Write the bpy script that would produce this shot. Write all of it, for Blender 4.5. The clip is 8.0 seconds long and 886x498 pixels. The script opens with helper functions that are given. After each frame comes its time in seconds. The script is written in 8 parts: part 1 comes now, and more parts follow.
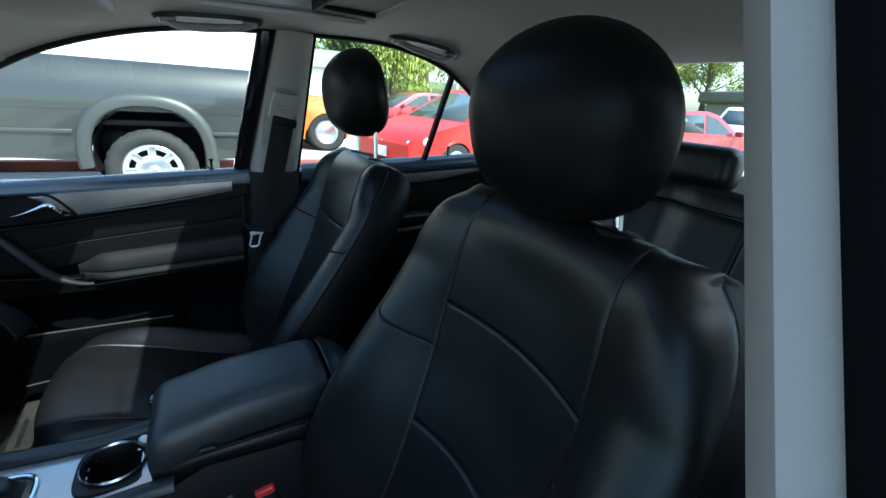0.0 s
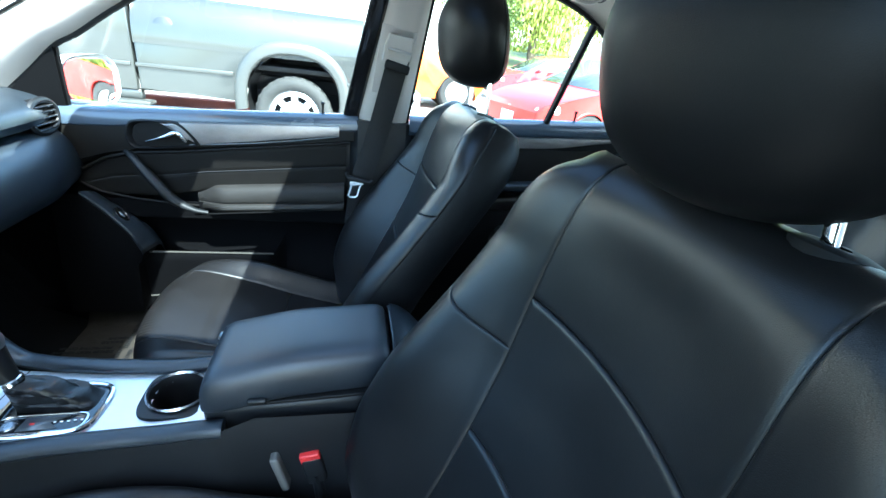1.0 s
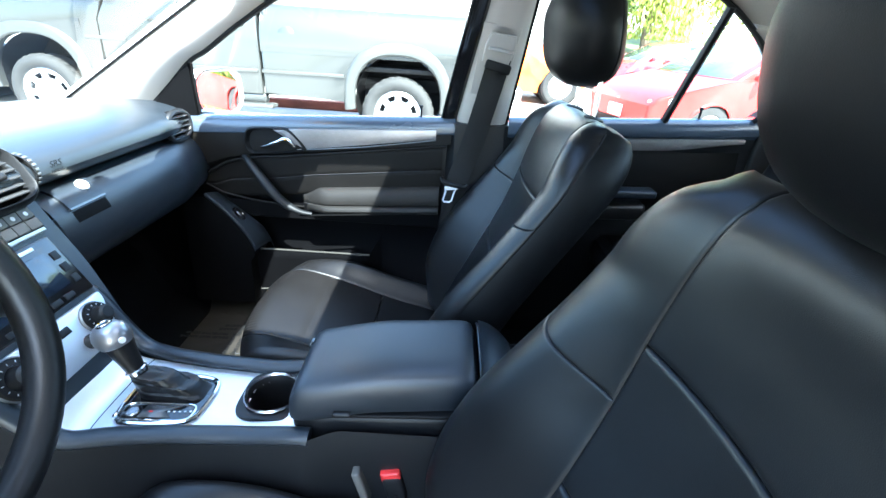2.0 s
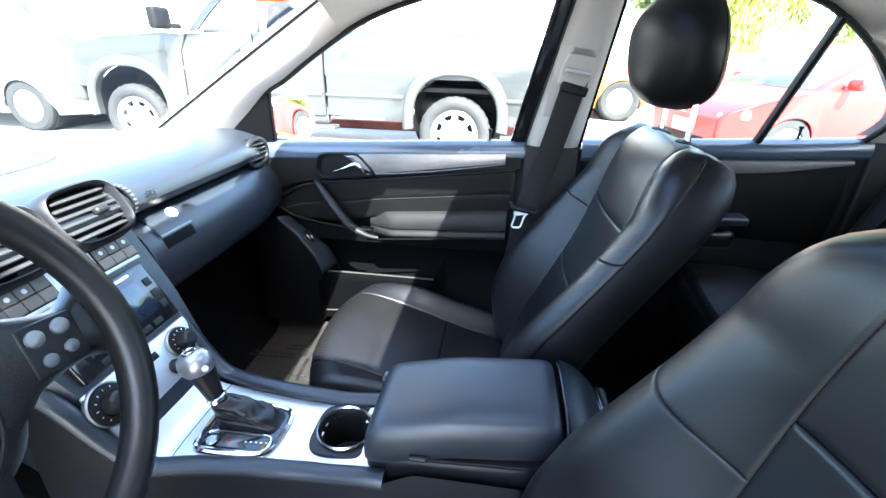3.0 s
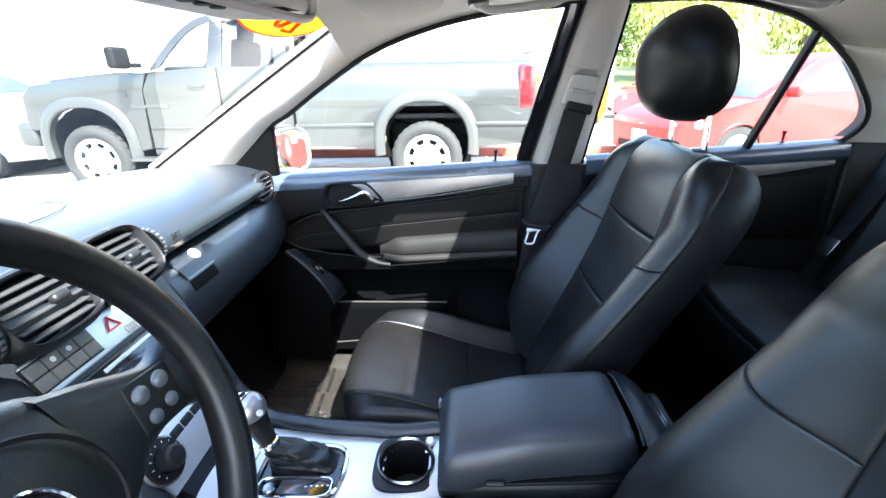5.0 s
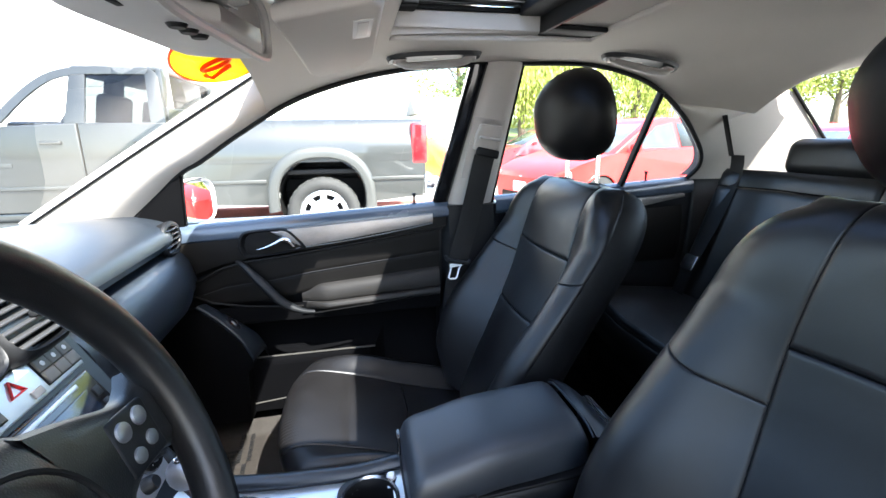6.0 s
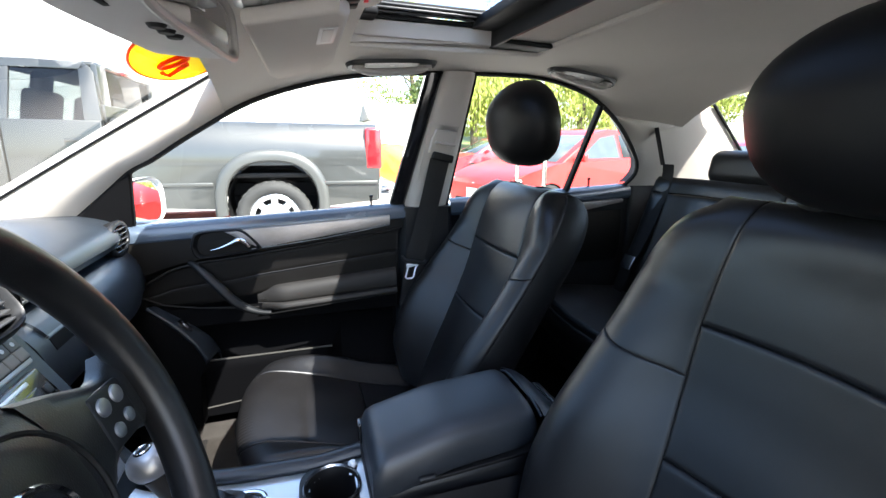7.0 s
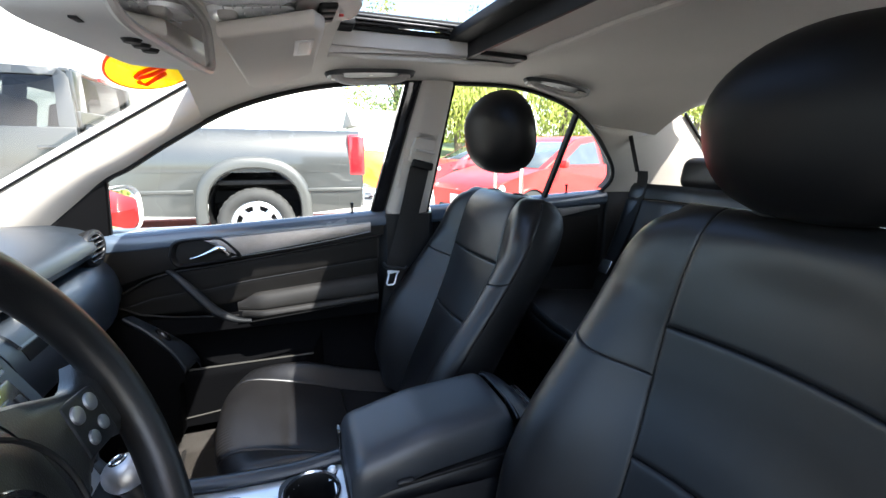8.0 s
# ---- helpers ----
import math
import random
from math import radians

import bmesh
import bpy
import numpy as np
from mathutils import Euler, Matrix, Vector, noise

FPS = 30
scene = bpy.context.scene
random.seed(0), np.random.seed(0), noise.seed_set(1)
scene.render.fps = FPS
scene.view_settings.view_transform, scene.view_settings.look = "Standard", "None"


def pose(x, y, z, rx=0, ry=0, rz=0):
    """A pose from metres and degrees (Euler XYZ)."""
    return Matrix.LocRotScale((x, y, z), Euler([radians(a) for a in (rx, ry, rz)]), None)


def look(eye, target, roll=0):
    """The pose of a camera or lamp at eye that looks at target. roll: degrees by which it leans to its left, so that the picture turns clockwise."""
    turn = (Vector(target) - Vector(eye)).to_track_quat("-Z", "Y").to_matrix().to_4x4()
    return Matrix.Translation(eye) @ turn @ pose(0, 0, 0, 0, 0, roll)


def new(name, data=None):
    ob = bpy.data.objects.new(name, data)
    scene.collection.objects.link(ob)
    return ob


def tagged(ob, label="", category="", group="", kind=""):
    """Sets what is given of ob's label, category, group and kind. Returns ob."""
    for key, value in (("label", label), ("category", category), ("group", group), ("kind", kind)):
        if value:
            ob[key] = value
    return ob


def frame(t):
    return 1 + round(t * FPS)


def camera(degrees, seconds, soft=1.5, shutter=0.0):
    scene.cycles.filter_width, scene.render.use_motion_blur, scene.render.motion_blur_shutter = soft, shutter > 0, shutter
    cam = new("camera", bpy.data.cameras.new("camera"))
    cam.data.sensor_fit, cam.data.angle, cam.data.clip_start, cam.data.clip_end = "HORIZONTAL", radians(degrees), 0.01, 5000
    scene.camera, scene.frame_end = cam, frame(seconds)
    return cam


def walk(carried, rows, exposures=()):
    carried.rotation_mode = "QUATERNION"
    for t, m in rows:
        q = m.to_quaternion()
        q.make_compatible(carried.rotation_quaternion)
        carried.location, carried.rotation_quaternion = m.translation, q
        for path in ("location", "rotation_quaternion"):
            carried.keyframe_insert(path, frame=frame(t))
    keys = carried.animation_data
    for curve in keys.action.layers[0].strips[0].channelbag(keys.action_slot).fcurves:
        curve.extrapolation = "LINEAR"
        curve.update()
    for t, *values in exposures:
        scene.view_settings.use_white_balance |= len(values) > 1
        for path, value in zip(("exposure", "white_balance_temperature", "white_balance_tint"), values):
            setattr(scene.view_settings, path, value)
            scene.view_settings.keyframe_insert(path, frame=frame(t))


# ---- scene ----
cam = camera(90.6, 8.0)
PATH = [
    (0, (0.0462, -0.6920, 1.2148), (0.9589, 0.9622, 0.5586), 4.11),
    (0.5, (0.0874, -0.6330, 1.1929), (0.8110, 1.0709, 0.4358), 6.31),
    (1, (0.1221, -0.5920, 1.1807), (0.5591, 1.1734, 0.3487), 7.22),
    (1.5, (0.1372, -0.5600, 1.1795), (0.3446, 1.2232, 0.2980), 6.73),
    (2, (0.1296, -0.5350, 1.1901), (0.1431, 1.2568, 0.3017), 3.85),
    (3.5, (0.0389, -0.4860, 1.2004), (-0.2300, 1.3233, 0.3915), 1.03),
    (4, (-0.0077, -0.4800, 1.1929), (-0.2823, 1.3325, 0.3933), -0.28),
    (5.3, (-0.0683, -0.5210, 1.2018), (0.0030, 1.3614, 0.5298), -1.02),
    (5.5, (-0.1051, -0.5250, 1.1778), (0.0943, 1.3803, 0.6034), -1.18),
    (6, (-0.1218, -0.5540, 1.1729), (0.2744, 1.3389, 0.6630), -0.65),
    (6.5, (-0.1357, -0.5780, 1.1692), (0.3949, 1.2863, 0.6762), 0.19),
    (7, (-0.1405, -0.5970, 1.1669), (0.4614, 1.2489, 0.6868), 0.75),
    (7.5, (-0.1398, -0.6140, 1.1710), (0.5157, 1.2206, 0.7188), 0.91),
    (8, (-0.1328, -0.6150, 1.1714), (0.5349, 1.2151, 0.7186), 0.71),
]
EXPOSURES = [(0.0, 1.85, 5500, -8), (0.5, 3.1, 5450, -8), (1.0, 3.7, 5450, -8), (1.5, 3.75, 5500, -7), (2.0, 4.0, 5700, -2), (3.5, 4.15, 6050, 6), (4.0, 4.0, 6100, 6), (5.5, 3.6, 6250, 7), (6.5, 3.2, 6400, 8), (7.0, 3.05, 6400, 8), (8.0, 2.95, 6450, 8)]
walk(cam, [(t, look(eye, target, roll)) for t, eye, target, roll in PATH], EXPOSURES)

# ---- light: clear day, sun high on the driver's side and behind ----
SUN = Vector((0.43, -0.63, 1.0)).normalized()
world = bpy.data.worlds.new("sky")
scene.world = world
world.use_nodes = True
wn = world.node_tree.nodes
sky = wn.new("ShaderNodeTexSky")
sky.sky_type = "NISHITA"
sky.sun_disc = False
sky.sun_elevation = math.asin(SUN.z)
sky.sun_rotation = math.atan2(SUN.x, SUN.y)
sky.dust_density = 2.0
wn["Background"].inputs["Strength"].default_value = 0.15
world.node_tree.links.new(sky.outputs[0], wn["Background"].inputs["Color"])
sun = new("sun", bpy.data.lights.new("sun", "SUN"))
sun.data.energy, sun.data.angle, sun.data.color = 4.2, radians(0.55), (1.0, 0.95, 0.87)
sun.matrix_world = look(SUN * 20, (0, 0, 0))


# ---- materials ----
def material(name, base, rough=0.5, metal=0.0, scale=400.0, bump=0.1, vary=0.15, big=6.0, big_vary=0.15,
             pattern="noise", spec=0.5, coat=0.0, second=None, stretch=(1, 1, 1), rough_vary=0.1, bump_dist=0.001, trans=0.0, per_object=0.0, wrinkle=0.0):
    """Principled surface with grain and broad wear: fine pattern drives relief and tone, broad noise drives tone and roughness."""
    m = bpy.data.materials.new(name)
    m.use_nodes = True
    nt = m.node_tree
    n, l = nt.nodes, nt.links
    b = n["Principled BSDF"]
    tc = n.new("ShaderNodeTexCoord")
    mp = n.new("ShaderNodeMapping")
    mp.inputs["Scale"].default_value = stretch
    l.new(tc.outputs["Object"], mp.inputs["Vector"])
    if pattern == "voronoi":
        f = n.new("ShaderNodeTexVoronoi")
        f.feature = "DISTANCE_TO_EDGE"
        f.inputs["Scale"].default_value = scale
        fine = f.outputs["Distance"]
    else:
        f = n.new("ShaderNodeTexNoise")
        f.inputs["Scale"].default_value = scale
        f.inputs["Detail"].default_value = 5
        fine = f.outputs["Fac"]
    l.new(mp.outputs[0], f.inputs["Vector"])
    g = n.new("ShaderNodeTexNoise")
    g.inputs["Scale"].default_value = big
    g.inputs["Detail"].default_value = 6
    l.new(tc.outputs["Object"], g.inputs["Vector"])
    ramp = n.new("ShaderNodeValToRGB")
    ramp.color_ramp.elements[0].position, ramp.color_ramp.elements[1].position = 0.3, 0.7
    dark = [c * (1 - big_vary) for c in base]
    lite = [min(1, c * (1 + big_vary)) for c in base] if second is None else second
    ramp.color_ramp.elements[0].color, ramp.color_ramp.elements[1].color = (*dark, 1), (*lite, 1)
    l.new(g.outputs["Fac"], ramp.inputs[0])
    mul = n.new("ShaderNodeMix")
    mul.data_type, mul.blend_type = "RGBA", "MULTIPLY"
    mul.inputs["Factor"].default_value = vary
    l.new(ramp.outputs[0], mul.inputs["A"])
    l.new(fine, mul.inputs["B"])
    out = mul.outputs["Result"]
    if per_object:
        oi = n.new("ShaderNodeObjectInfo")
        hs = n.new("ShaderNodeHueSaturation")
        mr0 = n.new("ShaderNodeMapRange")
        mr0.inputs["To Min"].default_value, mr0.inputs["To Max"].default_value = 1 - per_object, 1 + per_object
        l.new(oi.outputs["Random"], mr0.inputs["Value"])
        l.new(mr0.outputs[0], hs.inputs["Value"])
        l.new(out, hs.inputs["Color"])
        out = hs.outputs[0]
    l.new(out, b.inputs["Base Color"])
    mr = n.new("ShaderNodeMapRange")
    mr.inputs["To Min"].default_value, mr.inputs["To Max"].default_value = max(0.02, rough - rough_vary), min(1, rough + rough_vary)
    l.new(g.outputs["Fac"], mr.inputs["Value"])
    l.new(mr.outputs[0], b.inputs["Roughness"])
    b.inputs["Metallic"].default_value = metal
    b.inputs["Specular IOR Level"].default_value = spec
    b.inputs["Coat Weight"].default_value = coat
    b.inputs["Coat Roughness"].default_value = 0.06
    b.inputs["Transmission Weight"].default_value = trans
    if bump:
        bm_ = n.new("ShaderNodeBump")
        bm_.inputs["Strength"].default_value = bump
        bm_.inputs["Distance"].default_value = bump_dist
        l.new(fine, bm_.inputs["Height"])
        last = bm_
        if wrinkle:
            # soft creases of stretched hide
            wz = n.new("ShaderNodeTexNoise")
            wz.inputs["Scale"].default_value = 26
            wz.inputs["Detail"].default_value = 4
            wz.inputs["Distortion"].default_value = 1.2
            l.new(tc.outputs["Object"], wz.inputs["Vector"])
            last = n.new("ShaderNodeBump")
            last.inputs["Strength"].default_value = wrinkle
            last.inputs["Distance"].default_value = 0.003
            l.new(wz.outputs["Fac"], last.inputs["Height"])
            l.new(bm_.outputs[0], last.inputs["Normal"])
        l.new(last.outputs[0], b.inputs["Normal"])
    return m


def glass(name, tint=(1, 1, 1), gloss=0.9):
    m = bpy.data.materials.new(name)
    m.use_nodes = True
    n, l = m.node_tree.nodes, m.node_tree.links
    n.remove(n["Principled BSDF"])
    t = n.new("ShaderNodeBsdfTransparent")
    t.inputs["Color"].default_value = (*tint, 1)
    g = n.new("ShaderNodeBsdfGlossy")
    g.inputs["Roughness"].default_value = 0.02
    g.inputs["Color"].default_value = (gloss, gloss, gloss, 1)
    fr = n.new("ShaderNodeFresnel")
    fr.inputs["IOR"].default_value = 1.5
    mx = n.new("ShaderNodeMixShader")
    l.new(fr.outputs[0], mx.inputs[0])
    l.new(t.outputs[0], mx.inputs[1])
    l.new(g.outputs[0], mx.inputs[2])
    l.new(mx.outputs[0], n["Material Output"].inputs[0])
    return m


def sheet_film(name, colour):
    """Thin printed film that lets daylight through."""
    m = bpy.data.materials.new(name)
    m.use_nodes = True
    n, l = m.node_tree.nodes, m.node_tree.links
    b = n["Principled BSDF"]
    b.inputs["Base Color"].default_value = (*colour, 1)
    b.inputs["Roughness"].default_value = 0.5
    tr = n.new("ShaderNodeBsdfTranslucent")
    tr.inputs["Color"].default_value = (*colour, 1)
    nz = n.new("ShaderNodeTexNoise")
    nz.inputs["Scale"].default_value = 30
    mr = n.new("ShaderNodeMapRange")
    mr.inputs["To Min"].default_value, mr.inputs["To Max"].default_value = 0.68, 0.8
    l.new(nz.outputs["Fac"], mr.inputs["Value"])
    mx = n.new("ShaderNodeMixShader")
    l.new(mr.outputs[0], mx.inputs[0])
    l.new(b.outputs[0], mx.inputs[1])
    l.new(tr.outputs[0], mx.inputs[2])
    l.new(mx.outputs[0], n["Material Output"].inputs[0])
    return m


LEATHER = material("black_leather", (0.0105, 0.0102, 0.0108), 0.36, scale=850, bump=0.22, vary=0.3, big=9, big_vary=0.2, pattern="voronoi", spec=0.40, bump_dist=0.0006, wrinkle=0.07)
LEATHER_SOFT = material("soft_leather", (0.0060, 0.0058, 0.0061), 0.45, scale=850, bump=0.16, vary=0.3, big=9, big_vary=0.2, pattern="voronoi", spec=0.16, bump_dist=0.0006, wrinkle=0.05)
LEATHER_PERF = material("perforated_leather", (0.0175, 0.0162, 0.0160), 0.38, scale=330, bump=0.5, vary=0.5, big=9, big_vary=0.2, pattern="voronoi", spec=0.32, bump_dist=0.001, wrinkle=0.06)
RUBBER_PLASTIC = material("soft_black_plastic", (0.0085, 0.0092, 0.0108), 0.45, scale=900, bump=0.25, vary=0.2, big=7, big_vary=0.15, spec=0.35, bump_dist=0.0005)
DASH = material("dash_skin", (0.016, 0.021, 0.028), 0.34, scale=800, bump=0.3, vary=0.2, big=5, big_vary=0.12, pattern="voronoi", spec=0.5, bump_dist=0.0005, rough_vary=0.02)
KNOB = material("satin_knob", (0.34, 0.34, 0.35), 0.36, 0.85, scale=200, bump=0.02, vary=0.06)
BLACK = material("matt_black", (0.005, 0.005, 0.0055), 0.6, scale=300, bump=0.1, vary=0.3, spec=0.2)
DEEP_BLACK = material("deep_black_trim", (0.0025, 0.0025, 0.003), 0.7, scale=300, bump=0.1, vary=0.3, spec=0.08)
SATIN = material("satin_silver", (0.20, 0.21, 0.22), 0.45, 0.8, scale=300, bump=0.05, vary=0.1)
GLOSS_BLACK = material("gloss_black", (0.008, 0.008, 0.009), 0.12, scale=50, bump=0.0, vary=0.1, coat=0.4)
HEADLINER = material("headliner_cloth", (0.50, 0.465, 0.425), 0.95, scale=1400, bump=0.4, vary=0.18, big=3, big_vary=0.05, spec=0.15, bump_dist=0.0006)
PILLAR = material("pillar_trim", (0.39, 0.36, 0.33), 0.8, scale=1100, bump=0.3, vary=0.12, big=4, big_vary=0.05, spec=0.3, bump_dist=0.0005)
MIRROR_GREY = material("mirror_grey", (0.46, 0.45, 0.44), 0.55, scale=900, bump=0.1, vary=0.1)
BUTTON_GREY = material("button_grey", (0.11, 0.105, 0.095), 0.5, scale=900, bump=0.1, vary=0.1)
SIDE_LEATHER = material("side_leather", (0.0075, 0.0073, 0.0076), 0.52, scale=850, bump=0.16, vary=0.3, big=9, big_vary=0.2, pattern="voronoi", spec=0.2, bump_dist=0.0006)
ARM_LEATHER = material("armrest_leather", (0.020, 0.0185, 0.017), 0.55, scale=600, bump=0.2, vary=0.3, big=9, big_vary=0.2, pattern="voronoi", spec=0.22, bump_dist=0.0005)
SEAM = material("seam_thread", (0.035, 0.035, 0.037), 0.8, scale=900, bump=0.2, vary=0.3, spec=0.2)
# black lid leather; sky sheen is mixed into the base as blue
LID_SKIN = material("blue_sheen_lid", (0.024, 0.029, 0.036), 0.42, scale=850, bump=0.15, vary=0.25, big=9, big_vary=0.15, pattern="voronoi", spec=0.6, bump_dist=0.0005)
WHEEL_SKIN = material("wheel_skin", (0.014, 0.0145, 0.015), 0.36, scale=500, bump=0.4, vary=0.3, big=20, big_vary=0.2, pattern="voronoi", spec=0.6, bump_dist=0.0006)
SMOOTH_TRIM = material("smooth_door_trim", (0.0065, 0.0058, 0.0052), 0.55, scale=600, bump=0.3, vary=0.25, big=9, big_vary=0.2, pattern="voronoi", spec=0.16, bump_dist=0.0005)
GREY_PLASTIC = material("grey_plastic", (0.33, 0.31, 0.29), 0.5, scale=900, bump=0.15, vary=0.1, big=5, big_vary=0.06)
ALU = material("brushed_aluminium", (0.70, 0.73, 0.77), 0.38, 0.75, scale=60, bump=0.12, vary=0.15, big=4, big_vary=0.06, stretch=(1, 40, 40), bump_dist=0.0003)
TRIM = material("grained_metal_trim", (0.34, 0.315, 0.305), 0.34, 0.65, scale=45, bump=0.2, vary=0.35, big=12, big_vary=0.2, stretch=(2, 30, 30), bump_dist=0.0003)
CHROME = material("chrome", (0.82, 0.83, 0.85), 0.08, 1.0, scale=30, bump=0.0, vary=0.04, rough_vary=0.04)
STEEL = material("satin_steel", (0.60, 0.60, 0.62), 0.25, 1.0, scale=80, bump=0.05, vary=0.1)
CARPET = material("black_carpet", (0.008, 0.008, 0.0085), 0.98, scale=900, bump=0.9, vary=0.6, spec=0.1, bump_dist=0.003)
PAPER = material("mat_paper", (0.050, 0.042, 0.034), 0.75, scale=35, bump=0.6, vary=0.15, big=14, big_vary=0.12, bump_dist=0.004)
BRIGHT_STEEL = material("bright_steel", (0.85, 0.85, 0.85), 0.45, 0.3, scale=80, bump=0.03, vary=0.05)
# black ledge pad whose blue base carries the sky's sheen
LEDGE = material("blue_sheen_ledge", (0.045, 0.062, 0.088), 0.27, scale=900, bump=0.04, vary=0.08, big=3, big_vary=0.04, rough_vary=0.02, spec=0.7, bump_dist=0.0003)
GRIP = material("soft_grip", (0.008, 0.009, 0.010), 0.5, scale=700, bump=0.2, vary=0.2, spec=0.28, bump_dist=0.0004)
MATT_GRIP = material("matt_grip", (0.004, 0.004, 0.004), 0.75, scale=700, bump=0.2, vary=0.2, spec=0.06, bump_dist=0.0004)
PALE_EDGE = material("pale_edge", (0.06, 0.057, 0.05), 0.8, scale=200, bump=0.2, vary=0.3, spec=0.2)
INK = material("ink", (0.004, 0.004, 0.004), 0.7, scale=100, bump=0, vary=0.1)
WEBBING = material("belt_webbing", (0.020, 0.019, 0.019), 0.7, scale=500, bump=0.6, vary=0.4, stretch=(1, 1, 0.15), bump_dist=0.001)
RED_PLASTIC = material("red_plastic", (0.62, 0.03, 0.03), 0.35, scale=300, bump=0.05, vary=0.08)
WHITE_PRINT = material("white_print", (0.75, 0.75, 0.75), 0.6, scale=200, bump=0, vary=0.05)
SCREEN = material("dark_screen", (0.012, 0.02, 0.035), 0.08, scale=20, bump=0, vary=0.1, coat=0.5)
STICKER = sheet_film("yellow_sticker", (0.95, 0.50, 0.0))
STICKER_RED = sheet_film("orange_sticker", (0.85, 0.12, 0.01))
GLASS = glass("side_glass", (0.93, 0.96, 0.94))
WINDSHIELD = glass("windshield_glass", (0.88, 0.91, 0.90), 0.5)
ROOF_GLASS = glass("roof_glass", (0.60, 0.62, 0.66), 0.5)
TINTED = glass("tinted_glass", (0.16, 0.18, 0.18), 0.5)
MIRROR = material("mirror_silver", (0.86, 0.87, 0.88), 0.02, 1.0, scale=10, bump=0, vary=0.0, rough_vary=0.0)
TRUCK_PAINT = material("grey_metallic_paint", (0.036, 0.037, 0.035), 0.36, 0.35, scale=1500, bump=0.0, vary=0.12, big=1.2, big_vary=0.06, coat=0.8)
FLARE = material("flare_grey_paint", (0.046, 0.047, 0.045), 0.42, 0.2, scale=800, bump=0.0, vary=0.1, big=2, big_vary=0.06, coat=0.2)
CREAM = material("beige_paint", (0.17, 0.16, 0.13), 0.35, 0.1, scale=900, bump=0, vary=0.08, coat=0.7)
RED_PAINT = material("red_paint", (0.50, 0.018, 0.015), 0.35, 0.0, scale=900, bump=0, vary=0.08, big=1.5, big_vary=0.08, spec=0.3, coat=0.15)
DARK_RED = material("dark_red_paint", (0.30, 0.015, 0.025), 0.3, 0.1, scale=900, bump=0, vary=0.08, coat=0.8)
ORANGE_PAINT = material("orange_paint", (0.80, 0.16, 0.015), 0.32, 0.0, scale=900, bump=0, vary=0.08, coat=0.7)
WHITE_PAINT = material("white_paint", (0.80, 0.80, 0.79), 0.3, 0.0, scale=900, bump=0, vary=0.05, coat=0.7)
BLUE_PAINT = material("grey_blue_paint", (0.16, 0.19, 0.25), 0.3, 0.3, scale=900, bump=0, vary=0.08, coat=0.7)
SILVER_PAINT = material("silver_paint", (0.52, 0.53, 0.54), 0.32, 0.5, scale=900, bump=0, vary=0.08, coat=0.7)
TYRE = material("tyre_rubber", (0.020, 0.020, 0.020), 0.85, scale=90, bump=0.4, vary=0.4, big=8, big_vary=0.3, bump_dist=0.004)
WHEEL_ALLOY = material("wheel_alloy", (0.72, 0.73, 0.75), 0.22, 0.9, scale=40, bump=0.0, vary=0.1)
LAMP_RED = material("red_lamp_lens", (0.42, 0.008, 0.012), 0.15, scale=120, bump=0.2, vary=0.3, coat=0.6)
LAMP_CLEAR = material("clear_lamp_lens", (0.80, 0.81, 0.82), 0.16, 0.05, scale=90, bump=0.3, vary=0.2, coat=0.6)
PAVING = material("pale_paving", (0.46, 0.44, 0.41), 0.9, scale=140, bump=0.6, vary=0.5, big=0.6, big_vary=0.25, bump_dist=0.004)
GRASS = material("grass_blades", (0.10, 0.16, 0.035), 0.8, scale=8, bump=0, vary=0.5, big=0.8, big_vary=0.3, second=(0.19, 0.21, 0.06))
MULCH = material("red_mulch", (0.24, 0.07, 0.05), 0.9, scale=60, bump=0.8, vary=0.5, big=3, big_vary=0.3, bump_dist=0.01)
CONCRETE = material("concrete", (0.42, 0.40, 0.37), 0.85, scale=60, bump=0.3, vary=0.25, big=1.5, big_vary=0.12, bump_dist=0.003)
STUCCO = material("white_siding", (0.74, 0.73, 0.70), 0.75, scale=50, bump=0.3, vary=0.1, big=0.8, big_vary=0.06, bump_dist=0.003)
ROOFING = material("grey_roofing", (0.22, 0.21, 0.20), 0.85, scale=40, bump=0.6, vary=0.4, big=1.0, big_vary=0.15, bump_dist=0.006)
BARK = material("bark", (0.17, 0.13, 0.10), 0.9, scale=25, bump=0.9, vary=0.5, big=3, big_vary=0.2, stretch=(1, 1, 0.25), bump_dist=0.02)
LEAF = material("spring_leaves", (0.24, 0.31, 0.05), 0.55, scale=3, bump=0.0, vary=0.3, big=0.5, big_vary=0.25, second=(0.42, 0.44, 0.10), spec=0.3)
LEAF_DARK = material("dark_leaves", (0.05, 0.09, 0.025), 0.6, scale=3, bump=0.0, vary=0.4, big=0.5, big_vary=0.3, second=(0.12, 0.17, 0.04), spec=0.3)
GREY_SLAT = material("slat_grey", (0.035, 0.036, 0.039), 0.4, scale=300, bump=0.05, vary=0.2)
PALE_BLIND = material("pale_blind", (0.55, 0.58, 0.62), 0.6, scale=40, bump=0.05, vary=0.1)
GALV = material("galvanised_pole", (0.45, 0.46, 0.46), 0.5, 0.6, scale=30, bump=0.1, vary=0.2)


# ---- mesh helpers ----
def thing(name, at, label, category, group="", kind=""):
    """An Empty at a thing's base; parts hang under it."""
    ob = new(name)
    ob.empty_display_size = 0.05
    ob.location = at
    return tagged(ob, label, category, group, kind)


